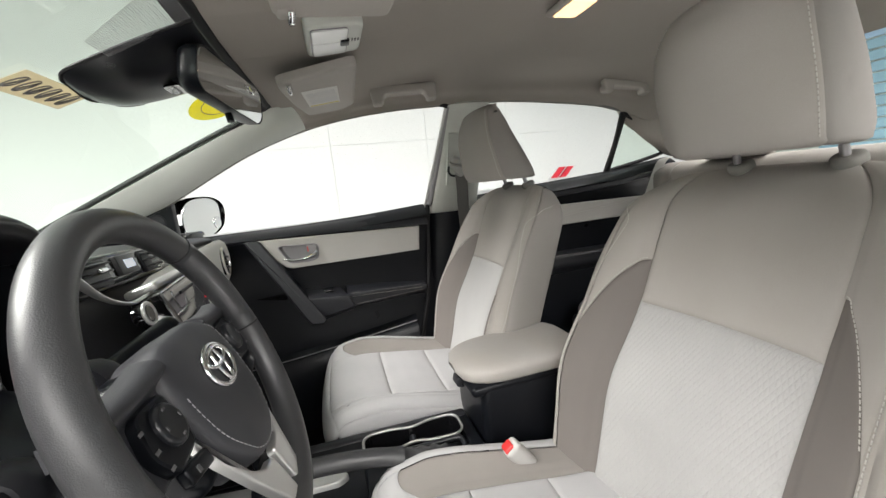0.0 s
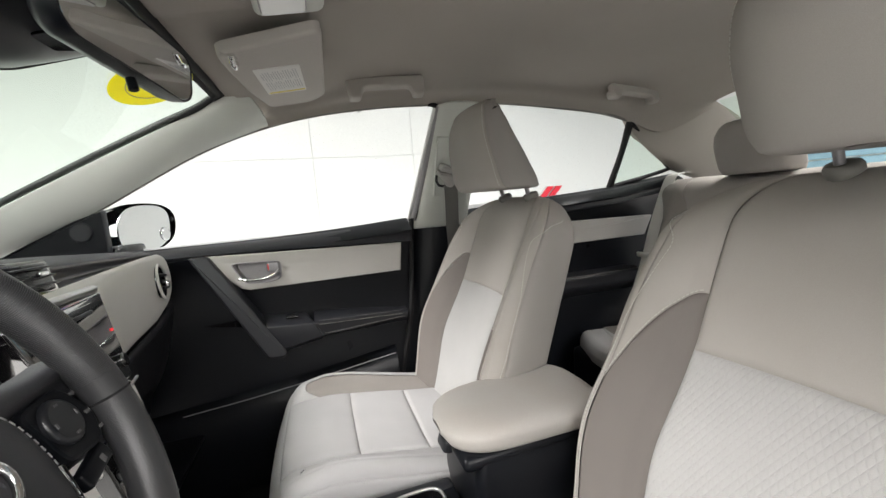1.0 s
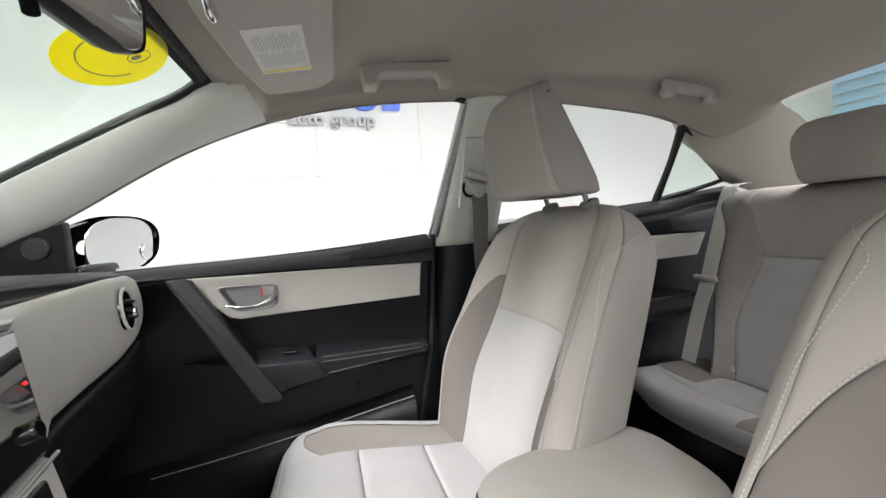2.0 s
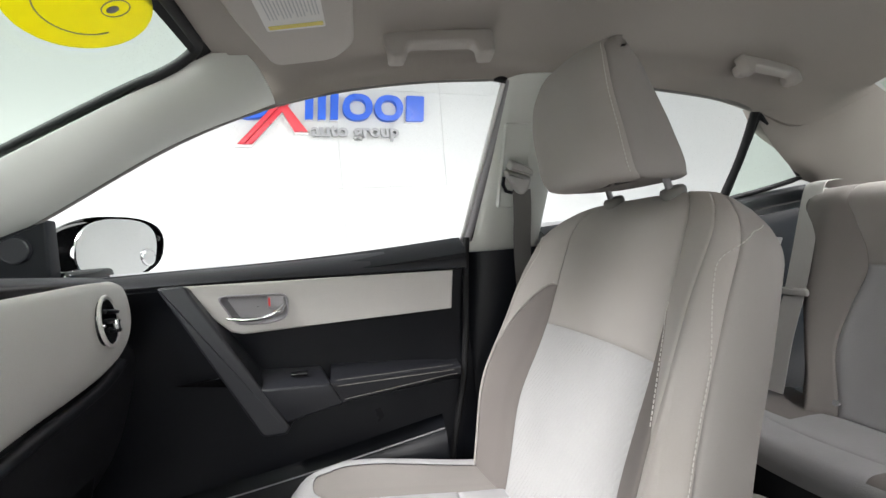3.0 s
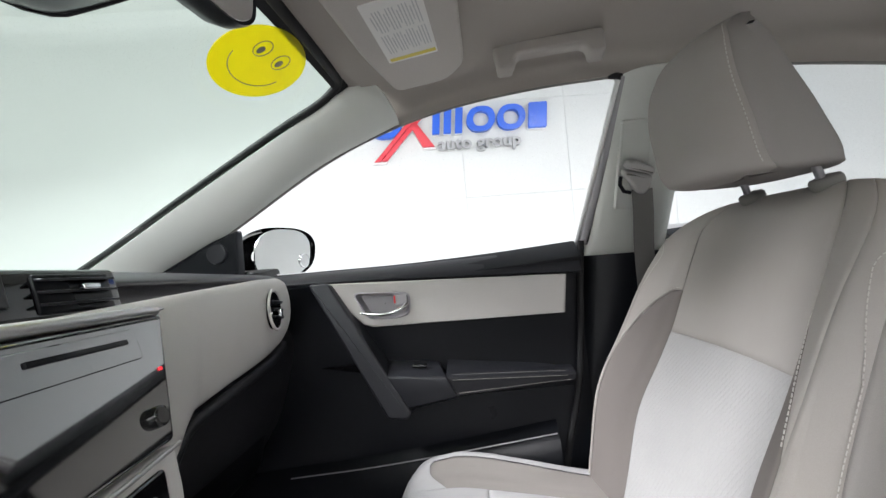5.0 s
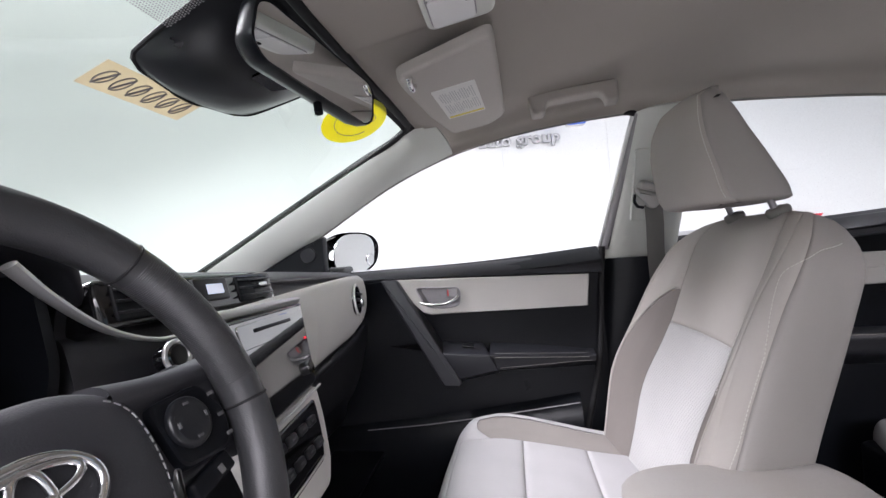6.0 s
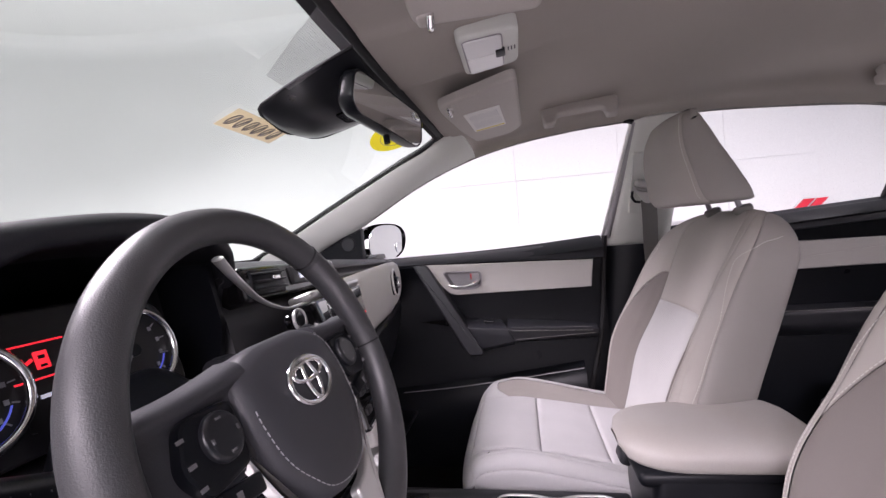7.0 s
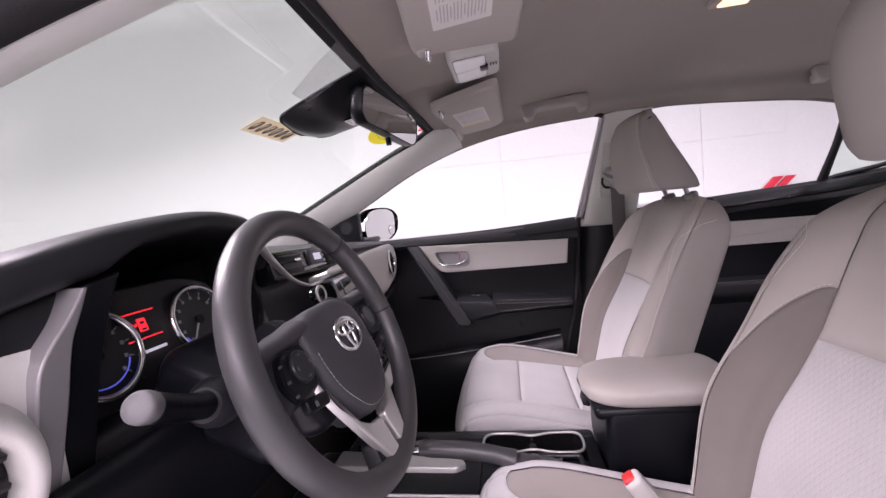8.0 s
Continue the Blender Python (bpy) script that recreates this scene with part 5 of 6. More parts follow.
for gx in (-0.082, 0.082):
    tube("gauge_ring", [tuple(mid @ Vector((gx + 0.052 * x, 0.052 * y, 0.012))) for x, y in circle], 0.0045, CHROME, cluster, "chrome gauge ring", 8, True)
    dial = plate("dial", [(gx + 0.049 * x, 0.049 * y) for x, y in circle], 0.003, mid @ pose(0, 0, 0.006), GAUGE, cluster, "black gauge face", 0)
    for k in range(11):
        a = radians(225 - 27 * k)
        block("tick", (0.006, 0.0014, 0.001), mid @ pose(gx + 0.043 * math.cos(a), 0.043 * math.sin(a), 0.0072, 0, 0, math.degrees(a)), INK, dial, "", 0)
        block("mark", (0.004, 0.005, 0.001), mid @ pose(gx + 0.036 * math.cos(a), 0.036 * math.sin(a), 0.0072), INK, dial, "", 0)
    block("needle", (0.036, 0.002, 0.002), mid @ pose(gx - 0.014, -0.016, 0.009, 0, 0, 52), SIGN_GREY, dial, "white needle", 0)
    plate("needle_hub", [(0.008 * x, 0.008 * y) for x, y in circle[::2]], 0.004, mid @ pose(gx, 0, 0.011), BLACK, dial, "black hub", 0.001)
    tube("halo", [tuple(mid @ Vector((gx + 0.040 * x, 0.040 * y, 0.0075))) for x, y in circle[28:46]], 0.0010, GLOW_BLUE, dial, "blue arc", 6)
scr = plate("display", soft_poly([(-0.036, -0.048), (0.036, -0.048), (0.040, 0.040), (-0.040, 0.040)], 0.004), 0.003, mid @ pose(0, 0.0, 0.005), GAUGE, cluster, "dark trip display", 0)
for yy in (0.037, 0.001):
    block("red_line", (0.052, 0.0016, 0.001), mid @ pose(-0.012, yy, 0.006), GLOW_RED, scr, "red display line", 0)
# door-open warning: car outline from above with open doors
block("warning", (0.012, 0.018, 0.001), mid @ pose(-0.010, 0.019, 0.006), GLOW_RED, scr, "red door-open warning symbol", 0.0)
block("warning_gap", (0.006, 0.004, 0.001), mid @ pose(-0.010, 0.022, 0.0068), GAUGE, scr, "", 0)
block("warning_gap", (0.006, 0.003, 0.001), mid @ pose(-0.010, 0.013, 0.0068), GAUGE, scr, "", 0)
block("warning_door", (0.009, 0.003, 0.001), mid @ pose(-0.022, 0.019, 0.006, 0, 0, 30), GLOW_RED, scr, "", 0)
block("trip_bar", (0.034, 0.004, 0.001), mid @ pose(-0.004, -0.017, 0.006), GLOW_WHITE, scr, "pale trip figures", 0)
for y0, x1 in ((-0.150, -0.385),):
    ch = []
    for z in np.linspace(0.84, 1.035, 12):
        t = np.linspace(0, 1, 10)
        ch.append(np.stack([x1 - 0.02 * abs(z - 0.94) / 0.1 + (-0.47 - x1) * t, y0 + (0.012 if y0 < -0.3 else -0.012) * t, np.full(10, z)], -1))
    sheet("binnacle_cheek", np.array(ch), BLACK, dash, "black binnacle side", 0.012)
# driver side lower panels
block("column_cover", (0.20, 0.12, 0.11), pose(-0.30, BY, 0.845, 0, 24, 0), BLACK, dash, "black steering column cover", 0.03, 5)
block("knee_panel", (0.05, 0.56, 0.22), pose(-0.36, -0.40, 0.74, 0, 12, 0), BLACK, dash, "black knee panel", 0.03, 4)
P = pad_panel([(-0.72, 0.970), (-0.64, 0.975), (-0.58, 0.977), (-0.535, 0.976)], [(-0.72, 0.72), (-0.60, 0.72), (-0.535, 0.72)], [(-0.72, -0.386), (-0.60, -0.376), (-0.535, -0.374)], -0.72, -0.535, 24, 24)
sheet("driver_panel", P, PAD, dash, "pale beige soft driver panel", 0.02, 50)
# gloss band between the hood and the driver panel
rows = []
for y in np.linspace(-0.72, -0.455, 30):
    top = interp(y, [(h[0], h[1]) for h in HOOD])[0]
    c = spline([(-0.395, top - 0.036), (-0.380, top - 0.058), (-0.374, 0.985), (-0.378, 0.955)], 14)
    rows.append(np.stack([c[:, 0], np.full(14, y), c[:, 1]], -1))
sheet("end_band", np.array(rows), BLACK_SATIN, dash, "satin black band below the hood", 0.01, 50)
front = basis((-0.354, 0, 0), (0, 1, 0), (0, 0, 1))
TRIM_R = [(-0.492, 1.026), (-0.503, 1.000), (-0.513, 0.980), (-0.520, 0.955), (-0.527, 0.922), (-0.538, 0.880), (-0.549, 0.836), (-0.562, 0.75)]
TRIM_L = [(-0.580, 0.75), (-0.567, 0.85), (-0.557, 0.92), (-0.549, 0.955), (-0.535, 0.977), (-0.516, 0.999), (-0.497, 1.026)]
edge_r, edge_l = spline([(*q, 0) for q in TRIM_R], 30)[:, :2], spline([(*q, 0) for q in TRIM_L], 30)[:, :2]
plate("side_trim", [tuple(q) for q in np.vstack([edge_r, edge_l])][::-1], 0.04, front @ pose(0, 0, 0.003), TRIM, dash, "satin grey trim edge beside the instruments", 0.0025, 3)
edge_c = spline([(-0.530, 0.75, 0), (-0.512, 0.809, 0), (-0.500, 0.870, 0), (-0.486, 0.930, 0), (-0.466, 0.990, 0), (-0.445, 1.036, 0)], 30)[:, :2]
plate("binnacle_front", [tuple(q) for q in np.vstack([edge_r + V(0.0008, 0), edge_c])][::-1], 0.10, front @ pose(0, 0, -0.006), BLACK, dash, "black front edge of the instrument binnacle", 0.004, 3)
vm2 = basis((-0.328, -0.637, 0.884), (0, 1, 0), (0.05, 0, 1))
P = np.array([[tuple(vm2 @ Vector((r * x, 1.05 * r * y, d))) for x, y in circle] for r, d in ((0.078, -0.016), (0.070, -0.002), (0.063, 0.007), (0.056, 0.009), (0.051, 0.006), (0.049, 0.0), (0.046, -0.025))])
sheet("vent_ring", np.concatenate([P, P[:, :1]], 1), PAD, dash, "pale round vent ring", smooth=60)
sv = plate("side_vent", [(0.047 * x, 0.049 * y) for x, y in circle], 0.02, vm2 @ pose(0, 0, -0.012), BLACK, dash, "black side air vent", 0.003)
for k in (-0.024, 0.0, 0.024):
    block("slat", (0.080, 0.006, 0.012), vm2 @ pose(0, k, -0.006, 25, 0, 0), BLACK_SOFT, sv, "", 0.001)


# ---- steering wheel ----
def steering_wheel():
    sw = thing("steering_wheel", (-0.25, BY, 0.86), "black three-spoke steering wheel with satin silver lower spokes", "steering wheel")
    tilt = radians(26)
    ex, ey = V(0, 1, 0), V(-math.sin(tilt), 0, math.cos(tilt))
    nz = np.cross(ex, ey)
    C = V(-0.136, -0.356, 0.910) + nz * -0.012
    M = basis(tuple(C), tuple(ex), tuple(ey))
    R = 0.1692
    # the rim stands a little steeper than the hub
    RM = M @ basis((-0.0123, 0.0071, 0.0093), (0.9998, -0.0019, 0.0194), (0.0000, 0.9955, 0.0952))
    a = np.linspace(0, 2 * math.pi, 112, endpoint=False)
    path = np.array([tuple(RM @ Vector((R * math.cos(t), R * math.sin(t), 0.0))) for t in a])
    tube("rim", path, 0.0165, LEATHER, sw, "grained black rim", 22, True, up=tuple(nz))
    # ribbed thumb grips on either side, round the inner face of the rim
    for s in (1,):
        rows = []
        for k, deg in enumerate(np.linspace(6, 46, 141)):
            t = radians(deg if s > 0 else 180 - deg)
            c, o = V(R * math.cos(t), R * math.sin(t), 0.0), V(math.cos(t), math.sin(t), 0)
            r = 0.0163 if k % 2 == 0 else 0.0168
            rows.append([tuple(RM @ Vector(c + r * (o * math.cos(p) + V(0, 0, 1) * math.sin(p)))) for p in np.linspace(radians(60 + 30 * abs(deg - 26) / 20), radians(250 - 50 * abs(deg - 26) / 20), 24)])
        sheet("ribbed_grip", np.array(rows), LEATHER, sw, "finely ribbed black thumb grip", smooth=25)
        for deg in (-0.5, 48.5):
            t = radians(deg if s > 0 else 180 - deg)
            c, o = V(R * math.cos(t), R * math.sin(t), 0.0), V(math.cos(t), math.sin(t), 0)
            tube("rim_seam", [tuple(RM @ Vector(c + 0.0164 * (o * math.cos(p) + V(0, 0, 1) * math.sin(p)))) for p in np.linspace(0, 2 * math.pi, 24, endpoint=False)], 0.0012, RUBBER, sw, "dark rim seam", 6, True)

    def domed(name, outline, levels, mat, parent, label):
        q = np.array(outline)
        c = q.mean(0)
        P = np.array([[tuple(M @ Vector((c[0] + (x - c[0]) * k, c[1] + (y - c[1]) * k, d))) for x, y in q] for k, d in levels])
        return sheet(name, np.concatenate([P, P[:, :1]], 1)[::-1], mat, parent, label, smooth=50)

    pad = soft_poly([(-0.074, 0.048), (-0.040, 0.064), (0.040, 0.064), (0.074, 0.048), (0.080, 0.010), (0.074, -0.040), (0.040, -0.084), (0.014, -0.093), (-0.014, -0.093), (-0.040, -0.084), (-0.074, -0.040), (-0.080, 0.010)], 0.022, 5)
    hub = domed("hub_pad", pad, ((1.0, -0.035), (1.0, -0.004), (0.985, 0.004), (0.95, 0.009), (0.85, 0.014), (0.6, 0.0175), (0.3, 0.019), (0.0, 0.0192)), HUB, sw, "soft black airbag pad with stitching")
    q = np.array(pad)
    c = q.mean(0)
    n = len(q)
    for rng in (range(int(n * 0.52), int(n * 0.995)), range(int(n * 0.25), int(n * 0.52))):
        stitches("stitching", [tuple(M @ Vector((c[0] + (q[i % n][0] - c[0]) * 0.90, c[1] + (q[i % n][1] - c[1]) * 0.90, 0.0128))) for i in rng], hub, 0.0062, 0.0005, SIGN_GREY)
    block("hub_back", (0.17, 0.13, 0.05), M @ pose(0, -0.005, -0.038), BLACK, sw, "black hub back", 0.02, 4)
    for s in (1, -1):
        sp = []
        for k in np.linspace(0, 1, 16):
            x = 0.060 + (R - 0.064) * k
            top = 0.063 - 0.004 * k - 0.004 * math.sin(math.pi * k)
            low = -0.030 + 0.006 * math.sin(math.pi * k) - 0.002 * k
            t = np.linspace(-1, 1, 28)
            brow = lambda u: 0.011 * (1 - 0.35 * k) * np.clip((u - 0.42) / 0.22, 0, 1) ** 2 * (3 - 2 * np.clip((u - 0.42) / 0.22, 0, 1))
            sp.append([tuple(M @ Vector((s * x, (top + low) / 2 + (top - low) / 2 * u, 0.002 - 0.004 * k + brow(u) - 0.024 * abs(u) ** 10))) for u in t])
        spoke = sheet("spoke", np.array(sp) if s < 0 else np.array(sp)[:, ::-1], HUB, sw, "black side spoke", 0.016, 60)
        pan = [(s * 0.080, 0.034), (s * 0.128, 0.036), (s * 0.142, 0.005), (s * 0.130, -0.020), (s * 0.086, -0.016)]
        plate("switch_panel", soft_poly(pan if s < 0 else pan[::-1], 0.010), 0.010, M @ pose(0, 0, 0.0075), BLACK, spoke, "black switch panel", 0.003)
        pad2 = plate("switch_dial", [(s * 0.104 + 0.0175 * math.cos(t), 0.012 + 0.0185 * math.sin(t)) for t in np.linspace(0, 6.283, 28, endpoint=False)], 0.006, M @ pose(0, 0, 0.0125), BLACK_SATIN, spoke, "round control pad", 0.0035, 3)
        for lx, ly in ((0, 0.0125), (0, -0.0125), (0.012, 0), (-0.012, 0)):
            block("legend", (0.0045 if ly else 0.0022, 0.0018 if ly else 0.004, 0.0006), M @ pose(s * 0.104 + lx, 0.012 + ly, 0.0128), LEGEND, pad2, "", 0)
        for k in (0.024, 0.006, -0.010):
            block("legend", (0.006, 0.0028, 0.0006), M @ pose(s * 0.133, k, 0.0078), LEGEND, spoke, "", 0)
        key = block("key", (0.040, 0.015, 0.010), M @ pose(s * 0.106, -0.029, 0.002, 0, 0, s * 10), BLACK, spoke, "black key below the pad", 0.003)
        block("legend", (0.005, 0.006, 0.0006), M @ pose(s * 0.112, -0.029, 0.0073, 0, 0, s * 10), LEGEND, key, "", 0)
        arm = [(s * 0.089, -0.010), (s * 0.080, -0.046), (s * 0.060, -0.092), (s * 0.032, -0.150), (s * 0.006, -0.152), (s * 0.006, -0.103), (s * 0.030, -0.100), (s * 0.050, -0.086), (s * 0.074, -0.052), (s * 0.084, -0.012)]
        plate("silver_spoke", soft_poly(arm if s < 0 else arm[::-1], 0.006), 0.010, M @ pose(0, 0, 0.003), SILVER, sw, "satin silver lower spoke", 0.003, 3)
    low = [(-0.040, -0.112), (0.040, -0.112), (0.058, -0.162), (-0.058, -0.162)]
    plate("lower_spoke", soft_poly(low[::-1], 0.012), 0.02, M @ pose(0, 0, -0.004), BLACK, sw, "black lower spoke centre", 0.005)
    # oval badge as plain rings
    E = M @ pose(0.0, 0.010, 0.0185)
    badge = tube("badge", [tuple(E @ Vector((0.0315 * x, 0.0215 * y, 0.002))) for x, y in circle], 0.0028, CHROME, hub, "chrome oval badge", 10, True)
    tube("badge_ring", [tuple(E @ Vector((0.0235 * x, 0.0085 * y + 0.0085, 0.003))) for x, y in circle], 0.0024, CHROME, badge, "", 8, True)
    tube("badge_ring", [tuple(E @ Vector((0.0085 * x, 0.0185 * y - 0.001, 0.003))) for x, y in circle], 0.0024, CHROME, badge, "", 8, True)
    return sw


wheel = steering_wheel()


# ---- column stalks ----
for s, lab in ((-1, "pale-tipped black light stalk"), (1, "black wiper stalk")):
    st = thing("column_stalk", (-0.25, BY + s * 0.06, 0.90), lab + " on the steering column", "stalk")
    dip = 1.0 if s < 0 else 0.35
    p = spline([(-0.288, BY + s * 0.060, 0.914 - 0.050 * dip), (-0.277, BY + s * 0.105, 0.915 - 0.038 * dip), (-0.263, BY + s * 0.155, 0.917 - 0.018 * dip), (-0.252, BY + s * 0.191, 0.917)], 20)
    tube("boss", p[:6] + V(0, 0, -0.001), [0.031, 0.031, 0.030, 0.029, 0.026, 0.020], BLACK_SOFT, st, "black round boss", 18)
    tube("arm", p, np.concatenate([np.linspace(0.020, 0.0150, 7), np.full(13, 0.0145)]), BLACK, st, "black stalk arm", 16)
    way = (p[-1] - p[-4]) / np.linalg.norm(p[-1] - p[-4])
    tube("tip", [p[-1] + way * k for k in (-0.001, 0.003, 0.007, 0.011, 0.0145, 0.0160, 0.0164)], [0.0147, 0.0152, 0.0152, 0.0150, 0.0143, 0.0120, 0.0060], STALK_TIP if s < 0 else BLACK, st, "grey tip" if s < 0 else "black tip", 18)
    for k in (11, 13, 15):
        block("legend", (0.0008, 0.003, 0.0036), pose(p[k][0] + 0.0140, p[k][1], p[k][2] + 0.003), LEGEND, st, "", 0)

# ---- ignition ring ----
ig = thing("ignition_switch", (-0.315, -0.115, 0.90), "chrome-ringed push start switch on the dashboard", "switch")
im = basis((-0.291, -0.105, 0.932), (0, 1, 0), (-0.2, 0, 1))
tube("ring", [tuple(im @ Vector((0.0165 * x, 0.0165 * y, 0.004))) for x, y in circle], 0.0028, SILVER, ig, "chrome ring", 8, True)
plate("button", [(0.0145 * x, 0.0145 * y) for x, y in circle], 0.02, im @ pose(0, 0, 0.006), PIANO, ig, "black push button", 0.003)


# ---- centre console ----
con = thing("centre_console", (0.1, 0, 0.25), "black plastic centre console with cup holders", "console")
block("tunnel", (0.95, 0.20, 0.20), pose(0.05, -0.02, 0.40), BLACK, con, "black console body", 0.02, 3)
# deck with two cup holders
deck_z = 0.550
for x0, x1, y0, y1 in ((-0.325, -0.010, -0.1375, 0.0775), (0.206, 0.235, -0.1375, 0.0775), (-0.010, 0.206, -0.1375, -0.034), (-0.010, 0.206, 0.048, 0.0775)):
    block("deck", (x1 - x0, y1 - y0, 0.05), pose((x0 + x1) / 2, (y0 + y1) / 2, deck_z - 0.035), BLACK, con, "black console deck", 0.004)
block("deck_edge", (0.56, 0.030, 0.035), pose(-0.045, 0.066, deck_z - 0.022), BLACK_SOFT, con, "soft black far edge of the deck", 0.010, 4)
rim = soft_poly([(-0.008, -0.032), (0.060, -0.032), (0.098, -0.018), (0.136, -0.032), (0.204, -0.032), (0.204, 0.046), (0.136, 0.044), (0.098, 0.030), (0.060, 0.042), (-0.008, 0.042)], 0.030, 6)
wall_pts = np.array(rim)
cc = (0.1, 0.006)
P = np.stack([np.stack([cc[0] + (wall_pts[:, 0] - cc[0]) * k, cc[1] + (wall_pts[:, 1] - cc[1]) * k, np.full(len(wall_pts), z)], -1) for k, z in ((1.0, deck_z - 0.03), (1.0, deck_z + 0.004), (0.97, deck_z + 0.004), (0.94, deck_z - 0.004), (0.90, deck_z - 0.036), (0.5, deck_z - 0.044), (0.02, deck_z - 0.044))])
P = np.concatenate([P, P[:, :1]], 1)
cup = sheet("cup_holder", P, PIANO, con, "black twin cup holder", smooth=35)
tube("cup_trim", [(x, y, deck_z + 0.006) for x, y in rim], 0.0028, SILVER, cup, "silver trim ring round the cup holders", 8, True)
block("cup_divider", (0.014, 0.044, 0.030), pose(0.098, 0.006, deck_z - 0.022), BLACK_SATIN, cup, "dark divider rib", 0.005)
plate("shift_plate", soft_poly([(-0.33, -0.070), (-0.06, -0.075), (-0.040, -0.060), (-0.055, -0.040), (-0.33, -0.010)], 0.008), 0.02, pose(0, 0, deck_z + 0.002), SILVER, con, "satin silver shift plate", 0.004)
block("shift_gate", (0.16, 0.05, 0.01), pose(-0.22, 0.025, deck_z - 0.004), PIANO, con, "gloss black shift gate", 0.003)
tube("deck_line", [(-0.30, -0.138, deck_z - 0.012), (0.02, -0.138, deck_z - 0.014), (0.20, -0.138, deck_z - 0.02)], 0.003, SIGN_GREY, con, "grey edge line of the console", 6)

# parking brake with gaiter
pb = thing("parking_brake", (0.06, -0.09, 0.53), "black parking brake lever with creased gaiter", "parking brake")
pth = spline([(-0.125, -0.096, 0.603), (-0.10, -0.096, 0.606), (-0.06, -0.096, 0.604), (-0.01, -0.096, 0.598), (0.03, -0.096, 0.590), (0.058, -0.096, 0.580)], 30)
tube("grip", pth, np.concatenate([np.linspace(0.011, 0.0165, 6), np.full(18, 0.0170), np.linspace(0.017, 0.021, 6)]), LEATHER, pb, "grained black grip", 16)
tube("button", [(-0.137, -0.096, 0.601), (-0.122, -0.096, 0.6035)], 0.0065, CHROME, pb, "chrome release button", 12)
rows = []
for k in np.linspace(0, 1, 22):
    a = np.linspace(0, 2 * math.pi, 30)
    r = (0.022 + 0.012 * k) * (1 + 0.08 * np.sin(8 * math.pi * k + 1.3 * np.sin(a)))
    rows.append(np.stack([0.045 + 0.105 * k + 0 * a, -0.092 + 0.95 * r * np.cos(a), 0.578 - 0.028 * k + 0.7 * r * np.sin(a)], -1))
sheet("gaiter", np.array(rows), LEATHER, pb, "creased black gaiter", smooth=60)
fr = [(x, y, deck_z + 0.010) for x, y in soft_poly([(0.055, -0.125), (0.185, -0.125), (0.190, -0.050), (0.075, -0.050)], 0.015)]
tube("gaiter_frame", fr, 0.0055, BLACK_SATIN, pb, "black gaiter frame", 8, True)

# gear lever
gl = thing("gear_lever", (-0.20, 0.03, 0.52), "automatic gear lever with pale silver knob", "gear lever")
tube("stem", [(-0.21, 0.035, 0.51), (-0.225, 0.03, 0.60)], 0.009, BLACK, gl, "black stem", 12)
tube("knob", spline([(-0.222, 0.030, 0.585), (-0.227, 0.030, 0.61), (-0.232, 0.029, 0.640), (-0.235, 0.029, 0.652)], 16), np.concatenate([np.linspace(0.013, 0.023, 8), np.linspace(0.024, 0.021, 5), [0.017, 0.011, 0.003]]), SILVER, gl, "satin silver knob", 18)

# armrest box and its padded lid
ab = thing("armrest_box", (0.36, 0.06, 0.45), "black console box with pale grey padded armrest lid", "armrest")
rows = []
for z, k in ((0.40, 1.0), (0.45, 1.0), (0.60, 1.0), (0.640, 0.99), (0.648, 0.95)):
    o = np.array(rounded(0.30 * k, 0.19 * k, 0.018 * k))
    rows.append(np.stack([0.392 + o[:, 0], 0.040 + o[:, 1], np.full(len(o), z)], -1))
P = np.array(rows)
sheet("box", np.concatenate([P, P[:, :1]], 1), BLACK, ab, "black console box", smooth=40)
block("lid_base", (0.28, 0.19, 0.026), pose(0.362, 0.042, 0.648, 0, -2, 0), BLACK, ab, "black lid base", 0.012)
block("latch", (0.020, 0.042, 0.024), pose(0.222, 0.042, 0.636, 0, 18, 0), BLACK_SOFT, ab, "black lid latch", 0.007, 4)
lid = []
for k in np.linspace(0, 1, 30):
    x = 0.208 + 0.295 * k
    r = (1 - (2 * k - 1) ** 4) ** 0.5 if k < 0.5 else (1 - (2 * k - 1) ** 8) ** 0.5
    a = np.linspace(0, 2 * math.pi, 40)
    w = 0.106 * (0.25 + 0.75 * r) * (1 - 0.10 * (1 - k))
    h = 0.025 * (0.15 + 0.85 * r)
    cy = np.sign(np.cos(a)) * np.abs(np.cos(a)) ** 0.55
    sz = np.sign(np.sin(a)) * np.abs(np.sin(a)) ** 0.6
    lid.append(np.stack([x + 0 * a, 0.042 + w * cy, 0.668 + 0.010 * k + h * sz + 0.004 * (1 - cy ** 2)], -1))
P = np.array(lid)
sheet("armrest_pad", P, LID, ab, "pale grey padded lid", smooth=70)

# belt buckles
for y, x, z in ((-0.146, 0.250, 0.580),):
    bk = thing("belt_buckle", (x, y, z - 0.1), "pale grey belt buckle with red release button", "seat belt buckle")
    M = pose(x + 0.012, y, z - 0.008, 0, 0, 0) @ pose(0, 0, 0, 0, -38, 0)
    block("casing", (0.034, 0.036, 0.085), M @ pose(0, 0, -0.03), BELT, bk, "pale grey casing", 0.010, 4)
    block("button", (0.021, 0.025, 0.010), M @ pose(-0.003, 0, 0.0105), RED, bk, "red release button", 0.004, 3)
    block("stem", (0.03, 0.03, 0.16), pose(x + 0.065, y, z - 0.13, 0, -20, 0), BLACK, bk, "black stem", 0.008)


